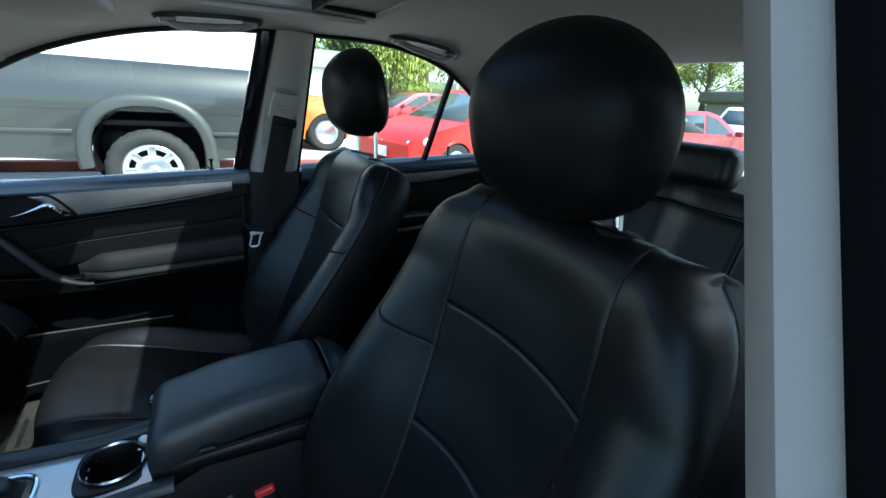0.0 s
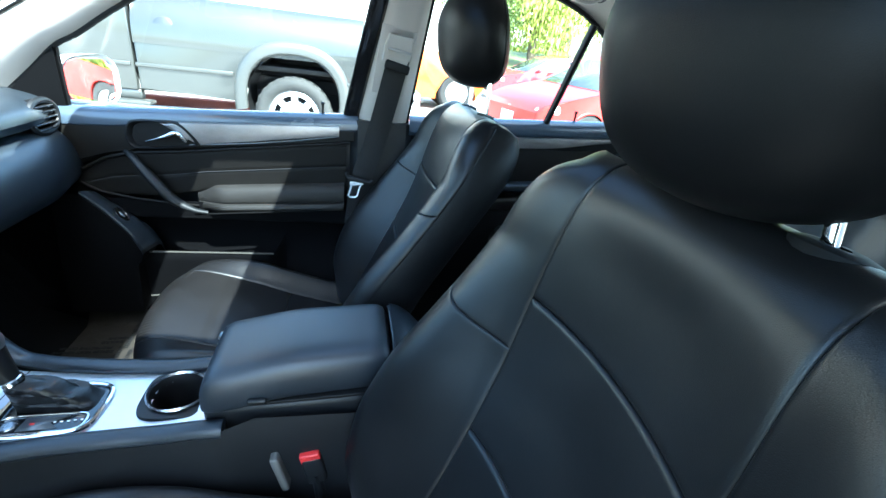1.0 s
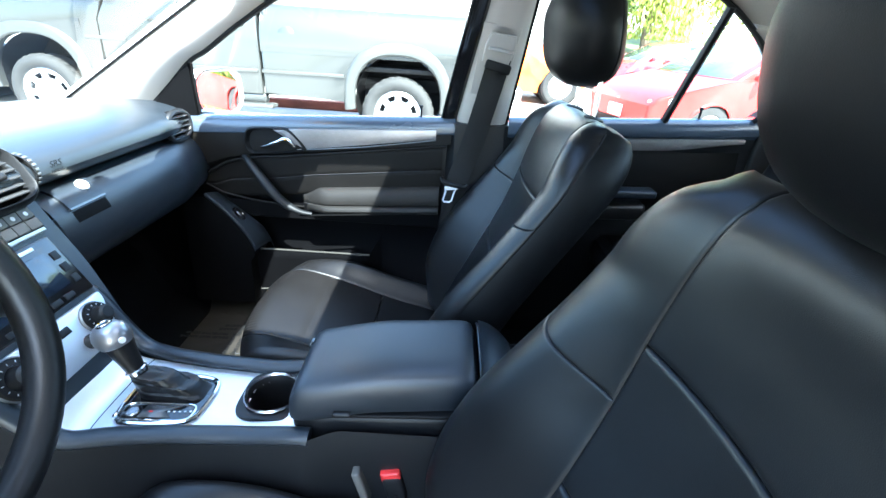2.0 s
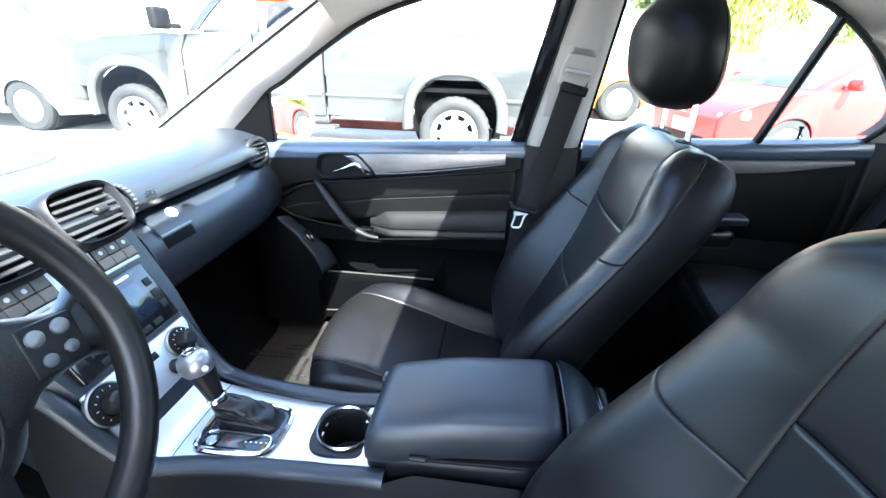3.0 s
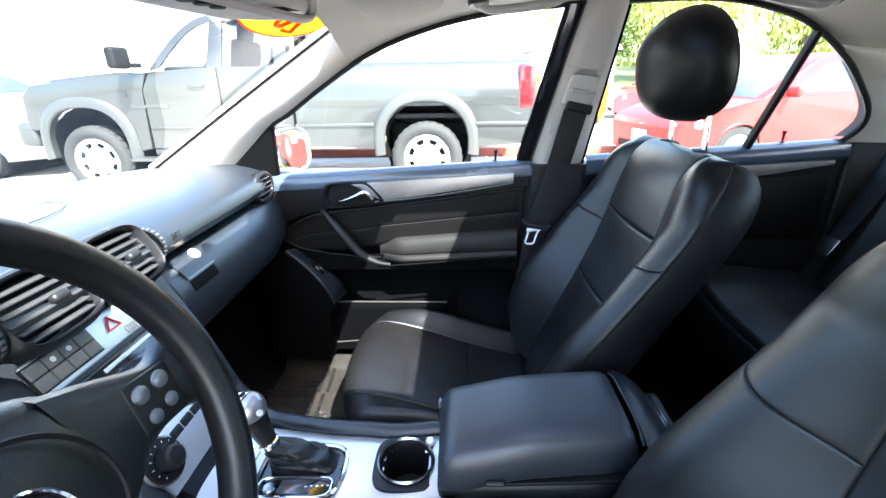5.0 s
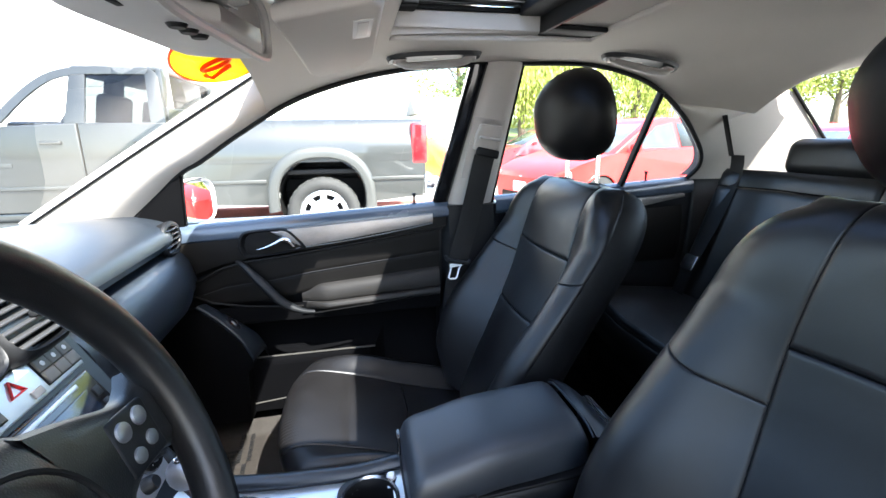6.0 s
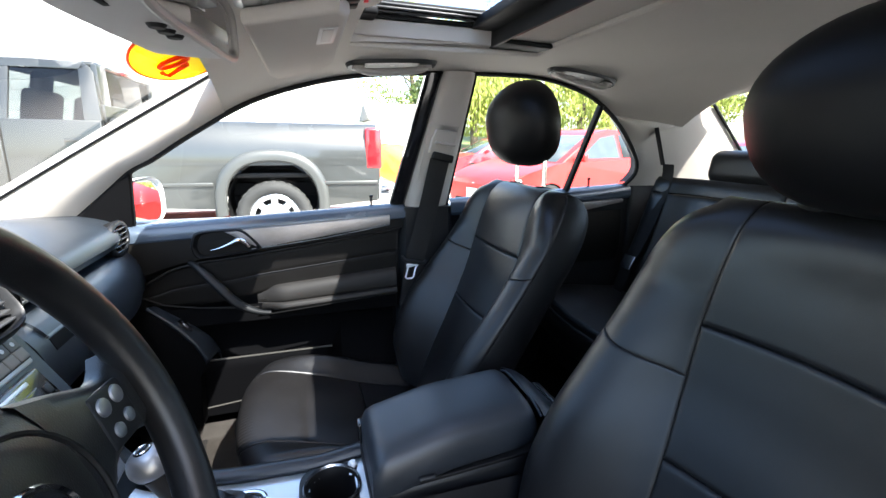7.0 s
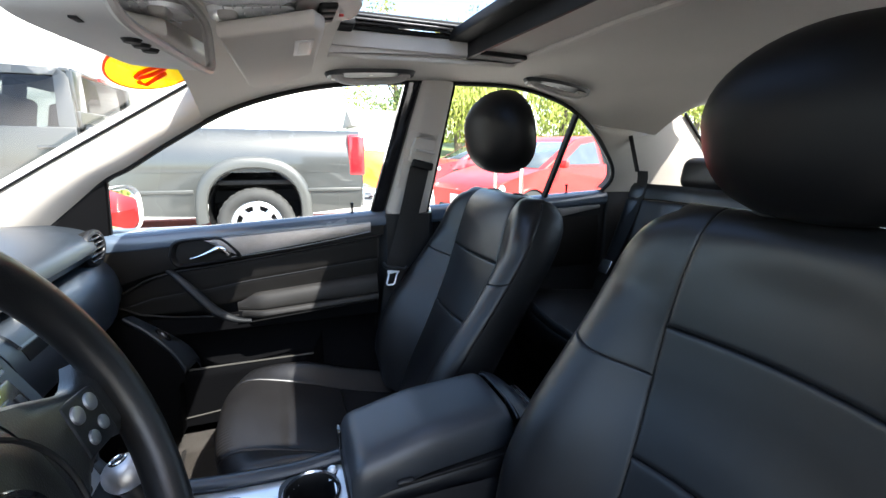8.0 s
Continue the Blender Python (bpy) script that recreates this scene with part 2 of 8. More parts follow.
def link(name, me, mat, parent=None, label="", smooth=True):
    if mat is not None and not me.materials:
        me.materials.append(mat)
    if smooth:
        for p in me.polygons:
            p.use_smooth = True
    ob = new(name, me)
    if parent is not None:
        ob.parent = parent
        if parent.type == "EMPTY":
            ob.matrix_parent_inverse = Matrix.Translation(-parent.location)
    if label:
        tagged(ob, label)
    return ob


def part(name, bm, mat, parent=None, label="", smooth=True, sharp=35):
    me = bpy.data.meshes.new(name)
    bmesh.ops.recalc_face_normals(bm, faces=bm.faces)
    for e in bm.edges:
        if len(e.link_faces) == 2 and e.calc_face_angle(0) > radians(sharp):
            e.smooth = False
    bm.to_mesh(me)
    bm.free()
    return link(name, me, mat, parent, label, smooth)


def bm_grid(rows, close_u=False, close_v=False, into=None, caps=False):
    """Faces over rows of points."""
    bm = into or bmesh.new()
    vs = [[bm.verts.new(p) for p in r] for r in rows]
    nu, nv = len(vs), len(vs[0])
    for i in range(nu if close_u else nu - 1):
        for j in range(nv if close_v else nv - 1):
            a, b = vs[i], vs[(i + 1) % nu]
            bm.faces.new((a[j], b[j], b[(j + 1) % nv], a[(j + 1) % nv]))
    if caps:
        bm.faces.new(vs[0])
        bm.faces.new(vs[-1][::-1])
    return bm


def bm_box(size, m=None, r=0.0, seg=3, into=None):
    """A box with rounded edges."""
    bm = bmesh.new()
    bmesh.ops.create_cube(bm, size=1.0)
    bmesh.ops.scale(bm, vec=size, verts=bm.verts)
    if r:
        bmesh.ops.bevel(bm, geom=bm.edges[:], offset=r, segments=seg, profile=0.5, affect="EDGES")
    if m is not None:
        bm.transform(m)
    return join(into, bm)


def join(into, bm):
    if into is None:
        return bm
    me = bpy.data.meshes.new("tmp")
    bm.to_mesh(me)
    bm.free()
    into.from_mesh(me)
    bpy.data.meshes.remove(me)
    return into


def bm_prism(poly, y0, y1, r=0.0, seg=2, axis="y", m=None, into=None):
    """A polygon in x, z pulled from y0 to y1 (axis z: polygon in x, y pulled from z0 to z1)."""
    bm = bmesh.new()
    put = (lambda p, d: (p[0], d, p[1])) if axis == "y" else ((lambda p, d: (p[0], p[1], d)) if axis == "z" else (lambda p, d: (d, p[0], p[1])))
    a = [bm.verts.new(put(p, y0)) for p in poly]
    b = [bm.verts.new(put(p, y1)) for p in poly]
    n = len(poly)
    caps = [bm.faces.new(a), bm.faces.new(b[::-1])]
    for i in range(n):
        bm.faces.new((a[i], b[i], b[(i + 1) % n], a[(i + 1) % n]))
    if r:
        rim = [e for e in bm.edges if any(f in caps for f in e.link_faces)]
        bmesh.ops.bevel(bm, geom=rim, offset=r, segments=seg, profile=0.5, affect="EDGES")
    if m is not None:
        bm.transform(m)
    return join(into, bm)


def bm_tube(path, radius, n=10, closed=False, caps=True, into=None, flat=1.0):
    """A round bar along points; radius may be a list. flat squeezes the section's second direction."""
    pts = [Vector(p) for p in path]
    k = len(pts)
    rad = radius if isinstance(radius, (list, tuple)) else [radius] * k
    rows = []
    up = None
    for i, p in enumerate(pts):
        if closed:
            d = (pts[(i + 1) % k] - pts[i - 1]).normalized()
        else:
            d = (pts[min(i + 1, k - 1)] - pts[max(i - 1, 0)]).normalized()
        if up is None:
            up = Vector((0, 0, 1)) if abs(d.z) < 0.9 else Vector((1, 0, 0))
        side = d.cross(up).normalized()
        up = side.cross(d).normalized()
        rows.append([p + side * (rad[i] * math.cos(2 * math.pi * j / n)) + up * (rad[i] * flat * math.sin(2 * math.pi * j / n)) for j in range(n)])
    return join(into, bm_grid(rows, close_u=closed, close_v=True, caps=caps and not closed))


def bm_lathe(profile, n=32, m=None, into=None, arc=(0, 360), closed_profile=False):
    """A profile of (radius, height) turned round z."""
    a0, a1 = radians(arc[0]), radians(arc[1])
    full = arc[1] - arc[0] >= 360
    rows = []
    for i in range(n if full else n + 1):
        a = a0 + (a1 - a0) * i / n
        rows.append([(r * math.cos(a), r * math.sin(a), h) for r, h in profile])
    bm = bm_grid(rows, close_u=full, close_v=closed_profile)
    bmesh.ops.remove_doubles(bm, verts=bm.verts, dist=1e-6)
    if m is not None:
        bm.transform(m)
    return join(into, bm)


def spline(pts, n):
    """n points evenly along a smooth curve through pts."""
    p = [Vector(q) for q in pts]
    if len(p) == 2:
        return [p[0].lerp(p[1], i / (n - 1)) for i in range(n)]
    dense = []
    for i in range(len(p) - 1):
        a, b, c, d = p[max(i - 1, 0)], p[i], p[i + 1], p[min(i + 2, len(p) - 1)]
        for s in range(16):
            t = s / 16
            dense.append(0.5 * ((2 * b) + (c - a) * t + (2 * a - 5 * b + 4 * c - d) * t * t + (3 * b - a - 3 * c + d) * t ** 3))
    dense.append(p[-1])
    run = [0.0]
    for i in range(1, len(dense)):
        run.append(run[-1] + (dense[i] - dense[i - 1]).length)
    out, j = [], 0
    for i in range(n):
        s = run[-1] * i / (n - 1)
        while j < len(run) - 2 and run[j + 1] < s:
            j += 1
        f = (s - run[j]) / max(1e-9, run[j + 1] - run[j])
        out.append(dense[j].lerp(dense[j + 1], min(1, max(0, f))))
    return out


def interp(table, x):
    """Linear reading of a table of (x, value)."""
    if x <= table[0][0]:
        return table[0][1]
    for (a, va), (b, vb) in zip(table, table[1:]):
        if x <= b:
            return va + (vb - va) * (x - a) / (b - a)
    return table[-1][1]


def smoothstep(a, b, x):
    t = min(1.0, max(0.0, (x - a) / (b - a)))
    return t * t * (3 - 2 * t)


def text_mesh(words, size, m, name, mat, parent, label="", bold=0.0):
    """Printed words in the built-in font, as a thin mesh."""
    cu = bpy.data.curves.new(name, "FONT")
    cu.body, cu.size, cu.align_x, cu.align_y, cu.extrude, cu.offset = words, size, "CENTER", "CENTER", 0.0002, bold
    tmp = bpy.data.objects.new(name, cu)
    scene.collection.objects.link(tmp)
    dg = bpy.context.evaluated_depsgraph_get()
    me = bpy.data.meshes.new_from_object(tmp.evaluated_get(dg))
    bpy.data.objects.remove(tmp)
    me.transform(m)
    return link(name, me, mat, parent, label, smooth=False)


def box(name, c, size, mat, parent, r=0.004, rot=(0, 0, 0), label="", seg=3):
    return part(name, bm_box(size, pose(*c, *rot), r, seg), mat, parent, label)


# ---- the car: shell ----
def side_y(z):
    """Half width of the cabin wall at height z: upright below the sill, leaning in above it."""
    return 0.685 - 0.40 * max(0.0, z - 0.98)


def sill(x):
    return 0.972 + 0.055 * x


TOP = [(-0.69, 0.945), (-0.60, 1.022), (-0.524, 1.085), (-0.472, 1.113), (-0.379, 1.172), (-0.248, 1.245), (-0.119, 1.290),
       (0.014, 1.317), (0.178, 1.331), (0.315, 1.336), (0.479, 1.337), (0.594, 1.321), (0.704, 1.287), (0.814, 1.223), (0.90, 1.150),
       (0.945, 1.10), (0.955, 1.06), (0.93, 1.023)]
TOP3 = spline([(x, side_y(z), z) for x, z in TOP], 120)


def top_at(x):
    """The upper window edge at x, forward of the rear corner."""
    best = [p for p in TOP3 if p.z > 1.06 or p.x < 0.5]
    for a, b in zip(best, best[1:]):
        if a.x <= x <= b.x:
            return a.lerp(b, (x - a.x) / max(1e-6, b.x - a.x))
    return best[0] if x < best[0].x else best[-1]


def flip(p, s):
    return (p[0], p[1] * s, p[2])


CENTRE_Z = [(-0.30, 1.325), (-0.15, 1.352), (0.0, 1.366), (0.3, 1.376), (0.6, 1.372), (0.85, 1.362), (1.0, 1.352), (1.15, 1.346), (1.22, 1.342)]
EDGE_REAR = [(0.80, 0.585, 1.246), (0.95, 0.577, 1.233), (1.04, 0.560, 1.218), (1.076, 0.540, 1.264), (1.106, 0.520, 1.292), (1.15, 0.487, 1.313), (1.22, 0.440, 1.332)]
ROOF_X0, ROOF_X1, ROOF_Y = -0.03, 0.275, 0.345          # sunroof opening


def roof_row(x):
    """Edge half width, edge height and centre height of the roof lining at x."""
    if x <= 0.80:
        e = top_at(x)
        ye, ze = e.y, e.z + 0.004
    else:
        ye, ze = interp([(a, b) for a, b, _ in EDGE_REAR], x), interp([(a, c) for a, _, c in EDGE_REAR], x)
    return ye, ze, interp(CENTRE_Z, x)


def roof_z(x, y):
    ye, ze, zc = roof_row(x)
    return ze + (zc - ze) * (1 - min(1, abs(y) / ye) ** 3.2)


def build_ceiling():
    xs = [-0.30 + 0.03 * i for i in range(9)] + [ROOF_X0] + [0.0 + 0.03 * i for i in range(9)] + [ROOF_X1] + [0.30 + 0.04 * i for i in range(19)] + [1.04] + [1.076, 1.09, 1.106, 1.125, 1.15, 1.185, 1.22]
    ts = [i / 12 for i in range(-12, 13)]
    bm = bmesh.new()
    for lift in (0.0, 0.045):
        rows = []
        for x in xs:
            ye, _, _ = roof_row(x)
            row = []
            for t in ts:
                # lateral lines bend to run along the opening's edges
                y = t * ye
                k = 7 / 12
                if abs(t) <= k:
                    y = t / k * ROOF_Y
                else:
                    y = math.copysign(ROOF_Y + (abs(t) - k) / (1 - k) * (ye - ROOF_Y), t)
                row.append((x, y, roof_z(x, y) + lift))
            rows.append(row)
        vs = [[bm.verts.new(p) for p in r] for r in rows]
        i0, i1 = xs.index(ROOF_X0), xs.index(ROOF_X1)
        j0, j1 = ts.index(-7 / 12), ts.index(7 / 12)
        for i in range(len(xs) - 1):
            for j in range(len(ts) - 1):
                if i0 <= i < i1 and j0 <= j < j1:
                    continue
                bm.faces.new((vs[i][j], vs[i + 1][j], vs[i + 1][j + 1], vs[i][j + 1]))
        if lift == 0.0:
            low = vs
        else:
            ring = [(i0, j) for j in range(j0, j1)] + [(i, j1) for i in range(i0, i1)] + [(i1, j) for j in range(j1, j0, -1)] + [(i, j0) for i in range(i1, i0, -1)]
            for a, b in zip(ring, ring[1:] + ring[:1]):
                bm.faces.new((low[a[0]][a[1]], low[b[0]][b[1]], vs[b[0]][b[1]], vs[a[0]][a[1]]))
            for i in range(len(xs) - 1):
                for j in (0, len(ts) - 1):
                    bm.faces.new((low[i][j], low[i + 1][j], vs[i + 1][j], vs[i][j]))
    ob = part("ceiling", bm, HEADLINER)
    tagged(ob, "beige-grey woven cloth roof lining round the glass sunroof", "headliner", kind="structure")
    # painted skin over the lining
    rows = []
    for i in range(41):
        x = -0.32 + 1.555 * i / 40
        ye, ze, zc = roof_row(min(1.22, max(-0.30, x)))
        rows.append([(x, ye * 1.03 * t, ze + 0.055 + (zc - ze) * (1 - abs(t) ** 3.0)) for t in [j / 10 for j in range(-10, 11)]])
    bm = bmesh.new()
    vs = [[bm.verts.new(p) for p in r] for r in rows]
    for i in range(40):
        for j in range(20):
            c = sum((v.co for v in (vs[i][j], vs[i + 1][j], vs[i + 1][j + 1], vs[i][j + 1])), Vector()) / 4
            if ROOF_X0 - 0.01 < c.x < ROOF_X1 + 0.02 and abs(c.y) < ROOF_Y + 0.02:
                continue
            bm.faces.new((vs[i][j], vs[i + 1][j], vs[i + 1][j + 1], vs[i][j + 1]))
    tagged(part("roof_panel", bm, SILVER_PAINT), "silver painted steel roof over the cabin", "car roof", kind="structure")


build_ceiling()


def build_sunroof():
    t = thing("sunroof", (0.12, 0, 1.37), "tinted glass sunroof with black frame and pale inner lip", "sunroof")
    z = 1.372
    # frame rails, a pale lip round the opening and the slatted side channel
    for s in (-1, 1):
        part("side_rail", bm_box((0.32, 0.045, 0.012), pose(0.12, s * (ROOF_Y - 0.018), z + 0.046), 0.003), BLACK, t)
        part("inner_lip", bm_box((0.296, 0.006, 0.030), pose(0.124, s * (ROOF_Y - 0.005), z + 0.009), 0.002), HEADLINER, t, "pale cloth-edged lip")
        part("lip_edge", bm_box((0.300, 0.012, 0.008), pose(0.122, s * (ROOF_Y - 0.010), z + 0.029), 0.002), BLACK, t)
        for k in range(3):
            part("slat", bm_box((0.285, 0.007, 0.004), pose(0.118, s * (ROOF_Y - 0.026 - 0.011 * k), z + 0.034 + 0.004 * k, 0, 0, s * 1.5), 0.0015), GREY_SLAT, t)
    part("corner_block", bm_box((0.05, 0.06, 0.016), pose(ROOF_X0 + 0.022, ROOF_Y - 0.028, z + 0.028), 0.005), BLACK, t)
    part("channel_end", bm_box((0.12, 0.07, 0.010), pose(ROOF_X1 + 0.055, ROOF_Y - 0.020, z - 0.006, 0, 2, 0), 0.004), BLACK, t, "dark end of the sliding channel")
    part("front_rail", bm_box((0.02, 2 * ROOF_Y - 0.03, 0.02), pose(ROOF_X0 + 0.012, 0, z + 0.034), 0.004), BLACK, t)
    part("rear_rail", bm_box((0.07, 2 * ROOF_Y - 0.02, 0.02), pose(ROOF_X1 - 0.02, 0, z + 0.030), 0.004), BLACK, t)
    part("rear_liner", bm_box((0.008, 2 * ROOF_Y - 0.01, 0.044), pose(ROOF_X1 - 0.005, 0, z + 0.012), 0.002), BLACK, t)
    rows = [[(x, y, 1.432 + 0.012 * (1 - (y / 0.36) ** 2) - 0.004 * (x - 0.1)) for y in [-0.36 + 0.06 * j for j in range(13)]] for x in [-0.05 + 0.045 * i for i in range(9)]]
    gp = part("glass_panel", bm_grid(rows), ROOF_GLASS, t, "tinted glass panel")
    if gp.data.polygons[20].normal.z > 0:
        gp.data.flip_normals()
    # recessed surround behind the opening
    for s in (-1, 1):
        part("surround", bm_tube([(ROOF_X1 + 0.12, 0, 1.373), (ROOF_X1 + 0.12, s * 0.29, 1.368), (ROOF_X1 + 0.11, s * 0.350, 1.358), (ROOF_X1 - 0.02, s * 0.362, 1.357), (ROOF_X0, s * 0.362, 1.352)], 0.008, 8, flat=0.8), HEADLINER, t)


build_sunroof()


def pillar_a(s):
    """Windscreen pillar lining, from the dash to the roof."""
    wind = spline([(-0.88, 0.645, 0.965), (-0.60, 0.615, 1.137), (-0.30, 0.565, 1.312)], 26)
    pane = spline([(p.x, p.y, p.z) for p in TOP3 if p.x <= -0.295], 26)
    rows = []
    for a, b in zip(wind, pane):
        row = []
        for k in range(9):
            f = k / 8
            p = a.lerp(b, f)
            bulge = 0.020 * math.sin(math.pi * f)
            row.append(flip((p.x + bulge * 0.5, p.y - bulge, p.z - bulge * 0.3), s))
        a2, b2 = a + Vector((-0.03, 0.03, 0.01)), b + Vector((-0.03, 0.045, 0.01))
        rows.append([flip(a2, s)] + row + [flip(b2, s)])
    name = "pillar_trim_front"
    tagged(part(name, bm_grid(rows), PILLAR), "light grey moulded windscreen pillar trim", "pillar trim", kind="structure")
    # black bead along the windscreen's edge
    tagged(part("windscreen_bead", bm_tube([flip((p.x - 0.004, p.y - 0.002, p.z), s) for p in wind], 0.003, 8), BLACK), "black rubber bead along the windscreen edge", "trim", kind="structure")


def pillar_b(s):
    out = 0.031 if s < 0 else 0.0
    rows = []
    for i in range(15):
        z = 0.975 + (1.338 - 0.975) * i / 14
        f = i / 14
        x0, x1 = 0.150 + (0.222 - 0.150) * f, 0.283 + (0.312 - 0.283) * f
        y = side_y(z)
        sec = [(x0, y + 0.03), (x0, y - 0.006), (x0 + 0.014, y - 0.022), (x0 + 0.03, y - 0.028), (x1 - 0.03, y - 0.028), (x1 - 0.014, y - 0.022), (x1, y - 0.006), (x1, y + 0.03)]
        rows.append([flip((x, yy + out, z), s) for x, yy in sec])
    tagged(part("pillar_trim_middle", bm_grid(rows, close_v=True, caps=True), PILLAR), "light grey upper centre pillar trim with belt guide slot", "pillar trim", kind="structure")
    rows = []
    for i in range(12):
        z = 0.30 + (0.974 - 0.30) * i / 11
        x0, x1 = 0.13, 0.30 + 0.02 * (1 - i / 11)
        y = 0.69
        sec = [(x0, y + 0.03), (x0, y - 0.02), (x0 + 0.02, y - 0.04), (x1 - 0.02, y - 0.04), (x1, y - 0.02), (x1, y + 0.03)]
        rows.append([flip((x, yy, z), s) for x, yy in sec])
    tagged(part("pillar_base", bm_grid(rows, close_v=True, caps=True), RUBBER_PLASTIC), "black lower centre pillar trim", "pillar trim", kind="structure")
    if s < 0:
        # door jamb of the open driver's doorway
        rows = []
        for i in range(12):
            z = 0.30 + 1.04 * i / 11
            x0 = 0.150 + 0.072 * max(0, (z - 0.975) / 0.363)
            y = side_y(z) + out
            rows.append([flip((x, yy, z), s) for x, yy in ((x0 - 0.004, y + 0.012), (x0 - 0.010, y + 0.030), (x0 + 0.004, y + 0.085), (x0 + 0.15, y + 0.090), (x0 + 0.15, y + 0.02))])
        tagged(part("pillar_jamb", bm_grid(rows, close_v=True, caps=True), DEEP_BLACK), "black painted door jamb with rubber seal", "door jamb", kind="structure")


def pillar_c(s):
    a = spline([(p.x, p.y, p.z) for p in TOP3 if p.x >= 0.80 and (p.z < 1.248)], 18)
    b = spline([(0.80, 0.585, 1.247), (0.95, 0.578, 1.234), (1.04, 0.567, 1.224), (1.08, 0.563, 1.256), (1.15, 0.560, 1.290), (1.24, 0.561, 1.205), (1.34, 0.563, 1.112), (1.43, 0.566, 1.030)], 18)
    rows = []
    for p, q in zip(a, b):
        rows.append([flip((p.lerp(q, k / 8).x, p.lerp(q, k / 8).y - 0.014 * math.sin(math.pi * k / 8), p.lerp(q, k / 8).z), s) for k in range(9)])
    bm = bm_grid(rows)
    tagged(part("pillar_trim_rear", bm, PILLAR), "light grey rear pillar trim beside the back window", "pillar trim", kind="structure")
    # filler outside so that no light leaks
    rows2 = [[flip((p.lerp(q, k / 4).x, p.lerp(q, k / 4).y + 0.03, p.lerp(q, k / 4).z + 0.01), s) for k in range(5)] for p, q in zip(a, b)]
    tagged(part("rear_quarter", bm_grid(rows2), SILVER_PAINT), "silver painted rear quarter of the car body", "car body", kind="structure")


for s in (1, -1):
    pillar_a(s)
    pillar_b(s)
    pillar_c(s)
    seal = [flip((p.x, p.y - 0.002, p.z + 0.002), s) for p in TOP3]
    tagged(part("window_seal", bm_tube(seal, 0.007, 8), BLACK), "black rubber seal round the side windows", "trim", kind="structure")
    # outer cant rail that closes the roof's side
    rows = [[flip((p.x, p.y + 0.004, p.z + 0.004), s), flip((p.x, p.y + 0.03, p.z + 0.02), s), flip((p.x, p.y + 0.01, p.z + 0.062), s)] for p in TOP3 if p.z > 1.05 and p.x < 0.86]
    tagged(part("roof_rail", bm_grid(rows), SILVER_PAINT), "silver painted roof rail above the doors", "car body", kind="structure")
    # coat hook strip on the rear pillar
    tagged(part("belt_outlet", bm_tube([flip((0.945, 0.566, 1.215), s), flip((0.985, 0.562, 1.10), s)], 0.009, 8, flat=0.5), BLACK), "black rear belt outlet slot in the pillar", "belt outlet")


# ---- glazing ----
def pane(name, rows, mat, label):
    bm = bm_grid(rows)
    ob = part(name, bm, mat)
    # the sheet faces the cabin
    p = ob.data.polygons[len(ob.data.polygons) // 2]
    if (Vector((0.2, 0, 0.9)) - p.center).dot(p.normal) < 0:
        ob.data.flip_normals()
    ob.visible_shadow = False
    return tagged(ob, label, "window", kind="structure")


def windscreen_point(u, v):
    """u across -1..1, v from the dash 0 to the roof 1."""
    bottom = Vector((-0.88 - 0.20 * (1 - u * u), 0.648 * u, 0.962))
    top = Vector((-0.318 + 0.040 * (1 - u * u), 0.568 * u, 1.312 + 0.016 * (1 - u * u)))
    p = bottom.lerp(top, v)
    return p + Vector((-0.008, 0, 0.010)) * math.sin(math.pi * v)


pane("window_1", [[windscreen_point(-1 + i / 10, j / 12) for j in range(13)] for i in range(21)], WINDSHIELD, "clear curved windscreen with a price sticker at its top edge")
def back_glass(u, v):
    """u across -1..1, v from the roof 0 to the shelf 1."""
    top = Vector((1.160 + 0.045 * (1 - u * u), 0.562 * u, 1.290 + 0.052 * (1 - abs(u) ** 4)))
    return top.lerp(Vector((1.440 + 0.10 * (1 - u * u), 0.568 * u, 1.025)), v)


pane("window_2", [[back_glass(u, v / 6) for v in range(7)] for u in [i / 10 for i in range(-10, 11)]], WINDSHIELD, "clear back window")
for s in (1, -1):
    tagged(part("back_window_seal", bm_tube([back_glass(s * 0.995, v / 12) + Vector((-0.004, -s * 0.003, 0)) for v in range(13)], 0.005, 8), BLACK), "black rubber seal down the back window edge", "trim", kind="structure")


def side_glass(name, x0, x1, s, label):
    rows = []
    for i in range(31):
        x = x0 + (x1 - x0) * i / 30
        t = top_at(x) if x < 0.9 else Vector((x, 0, interp([(0.9, 1.15), (0.945, 1.08), (0.955, 1.04)], x)))
        z0, z1 = sill(x) - 0.03, t.z + 0.003
        rows.append([flip((x, side_y(z0 + (z1 - z0) * j / 6) + 0.004, z0 + (z1 - z0) * j / 6), s) for j in range(7)])
    return pane(name, rows, GLASS, label)


side_glass("window_3", -0.545, 0.19, 1, "clear raised glass of the front passenger door")
side_glass("window_4", 0.29, 0.95, 1, "clear raised glass of the rear passenger door")
side_glass("window_5", 0.29, 0.95, -1, "clear raised glass of the rear driver-side door")


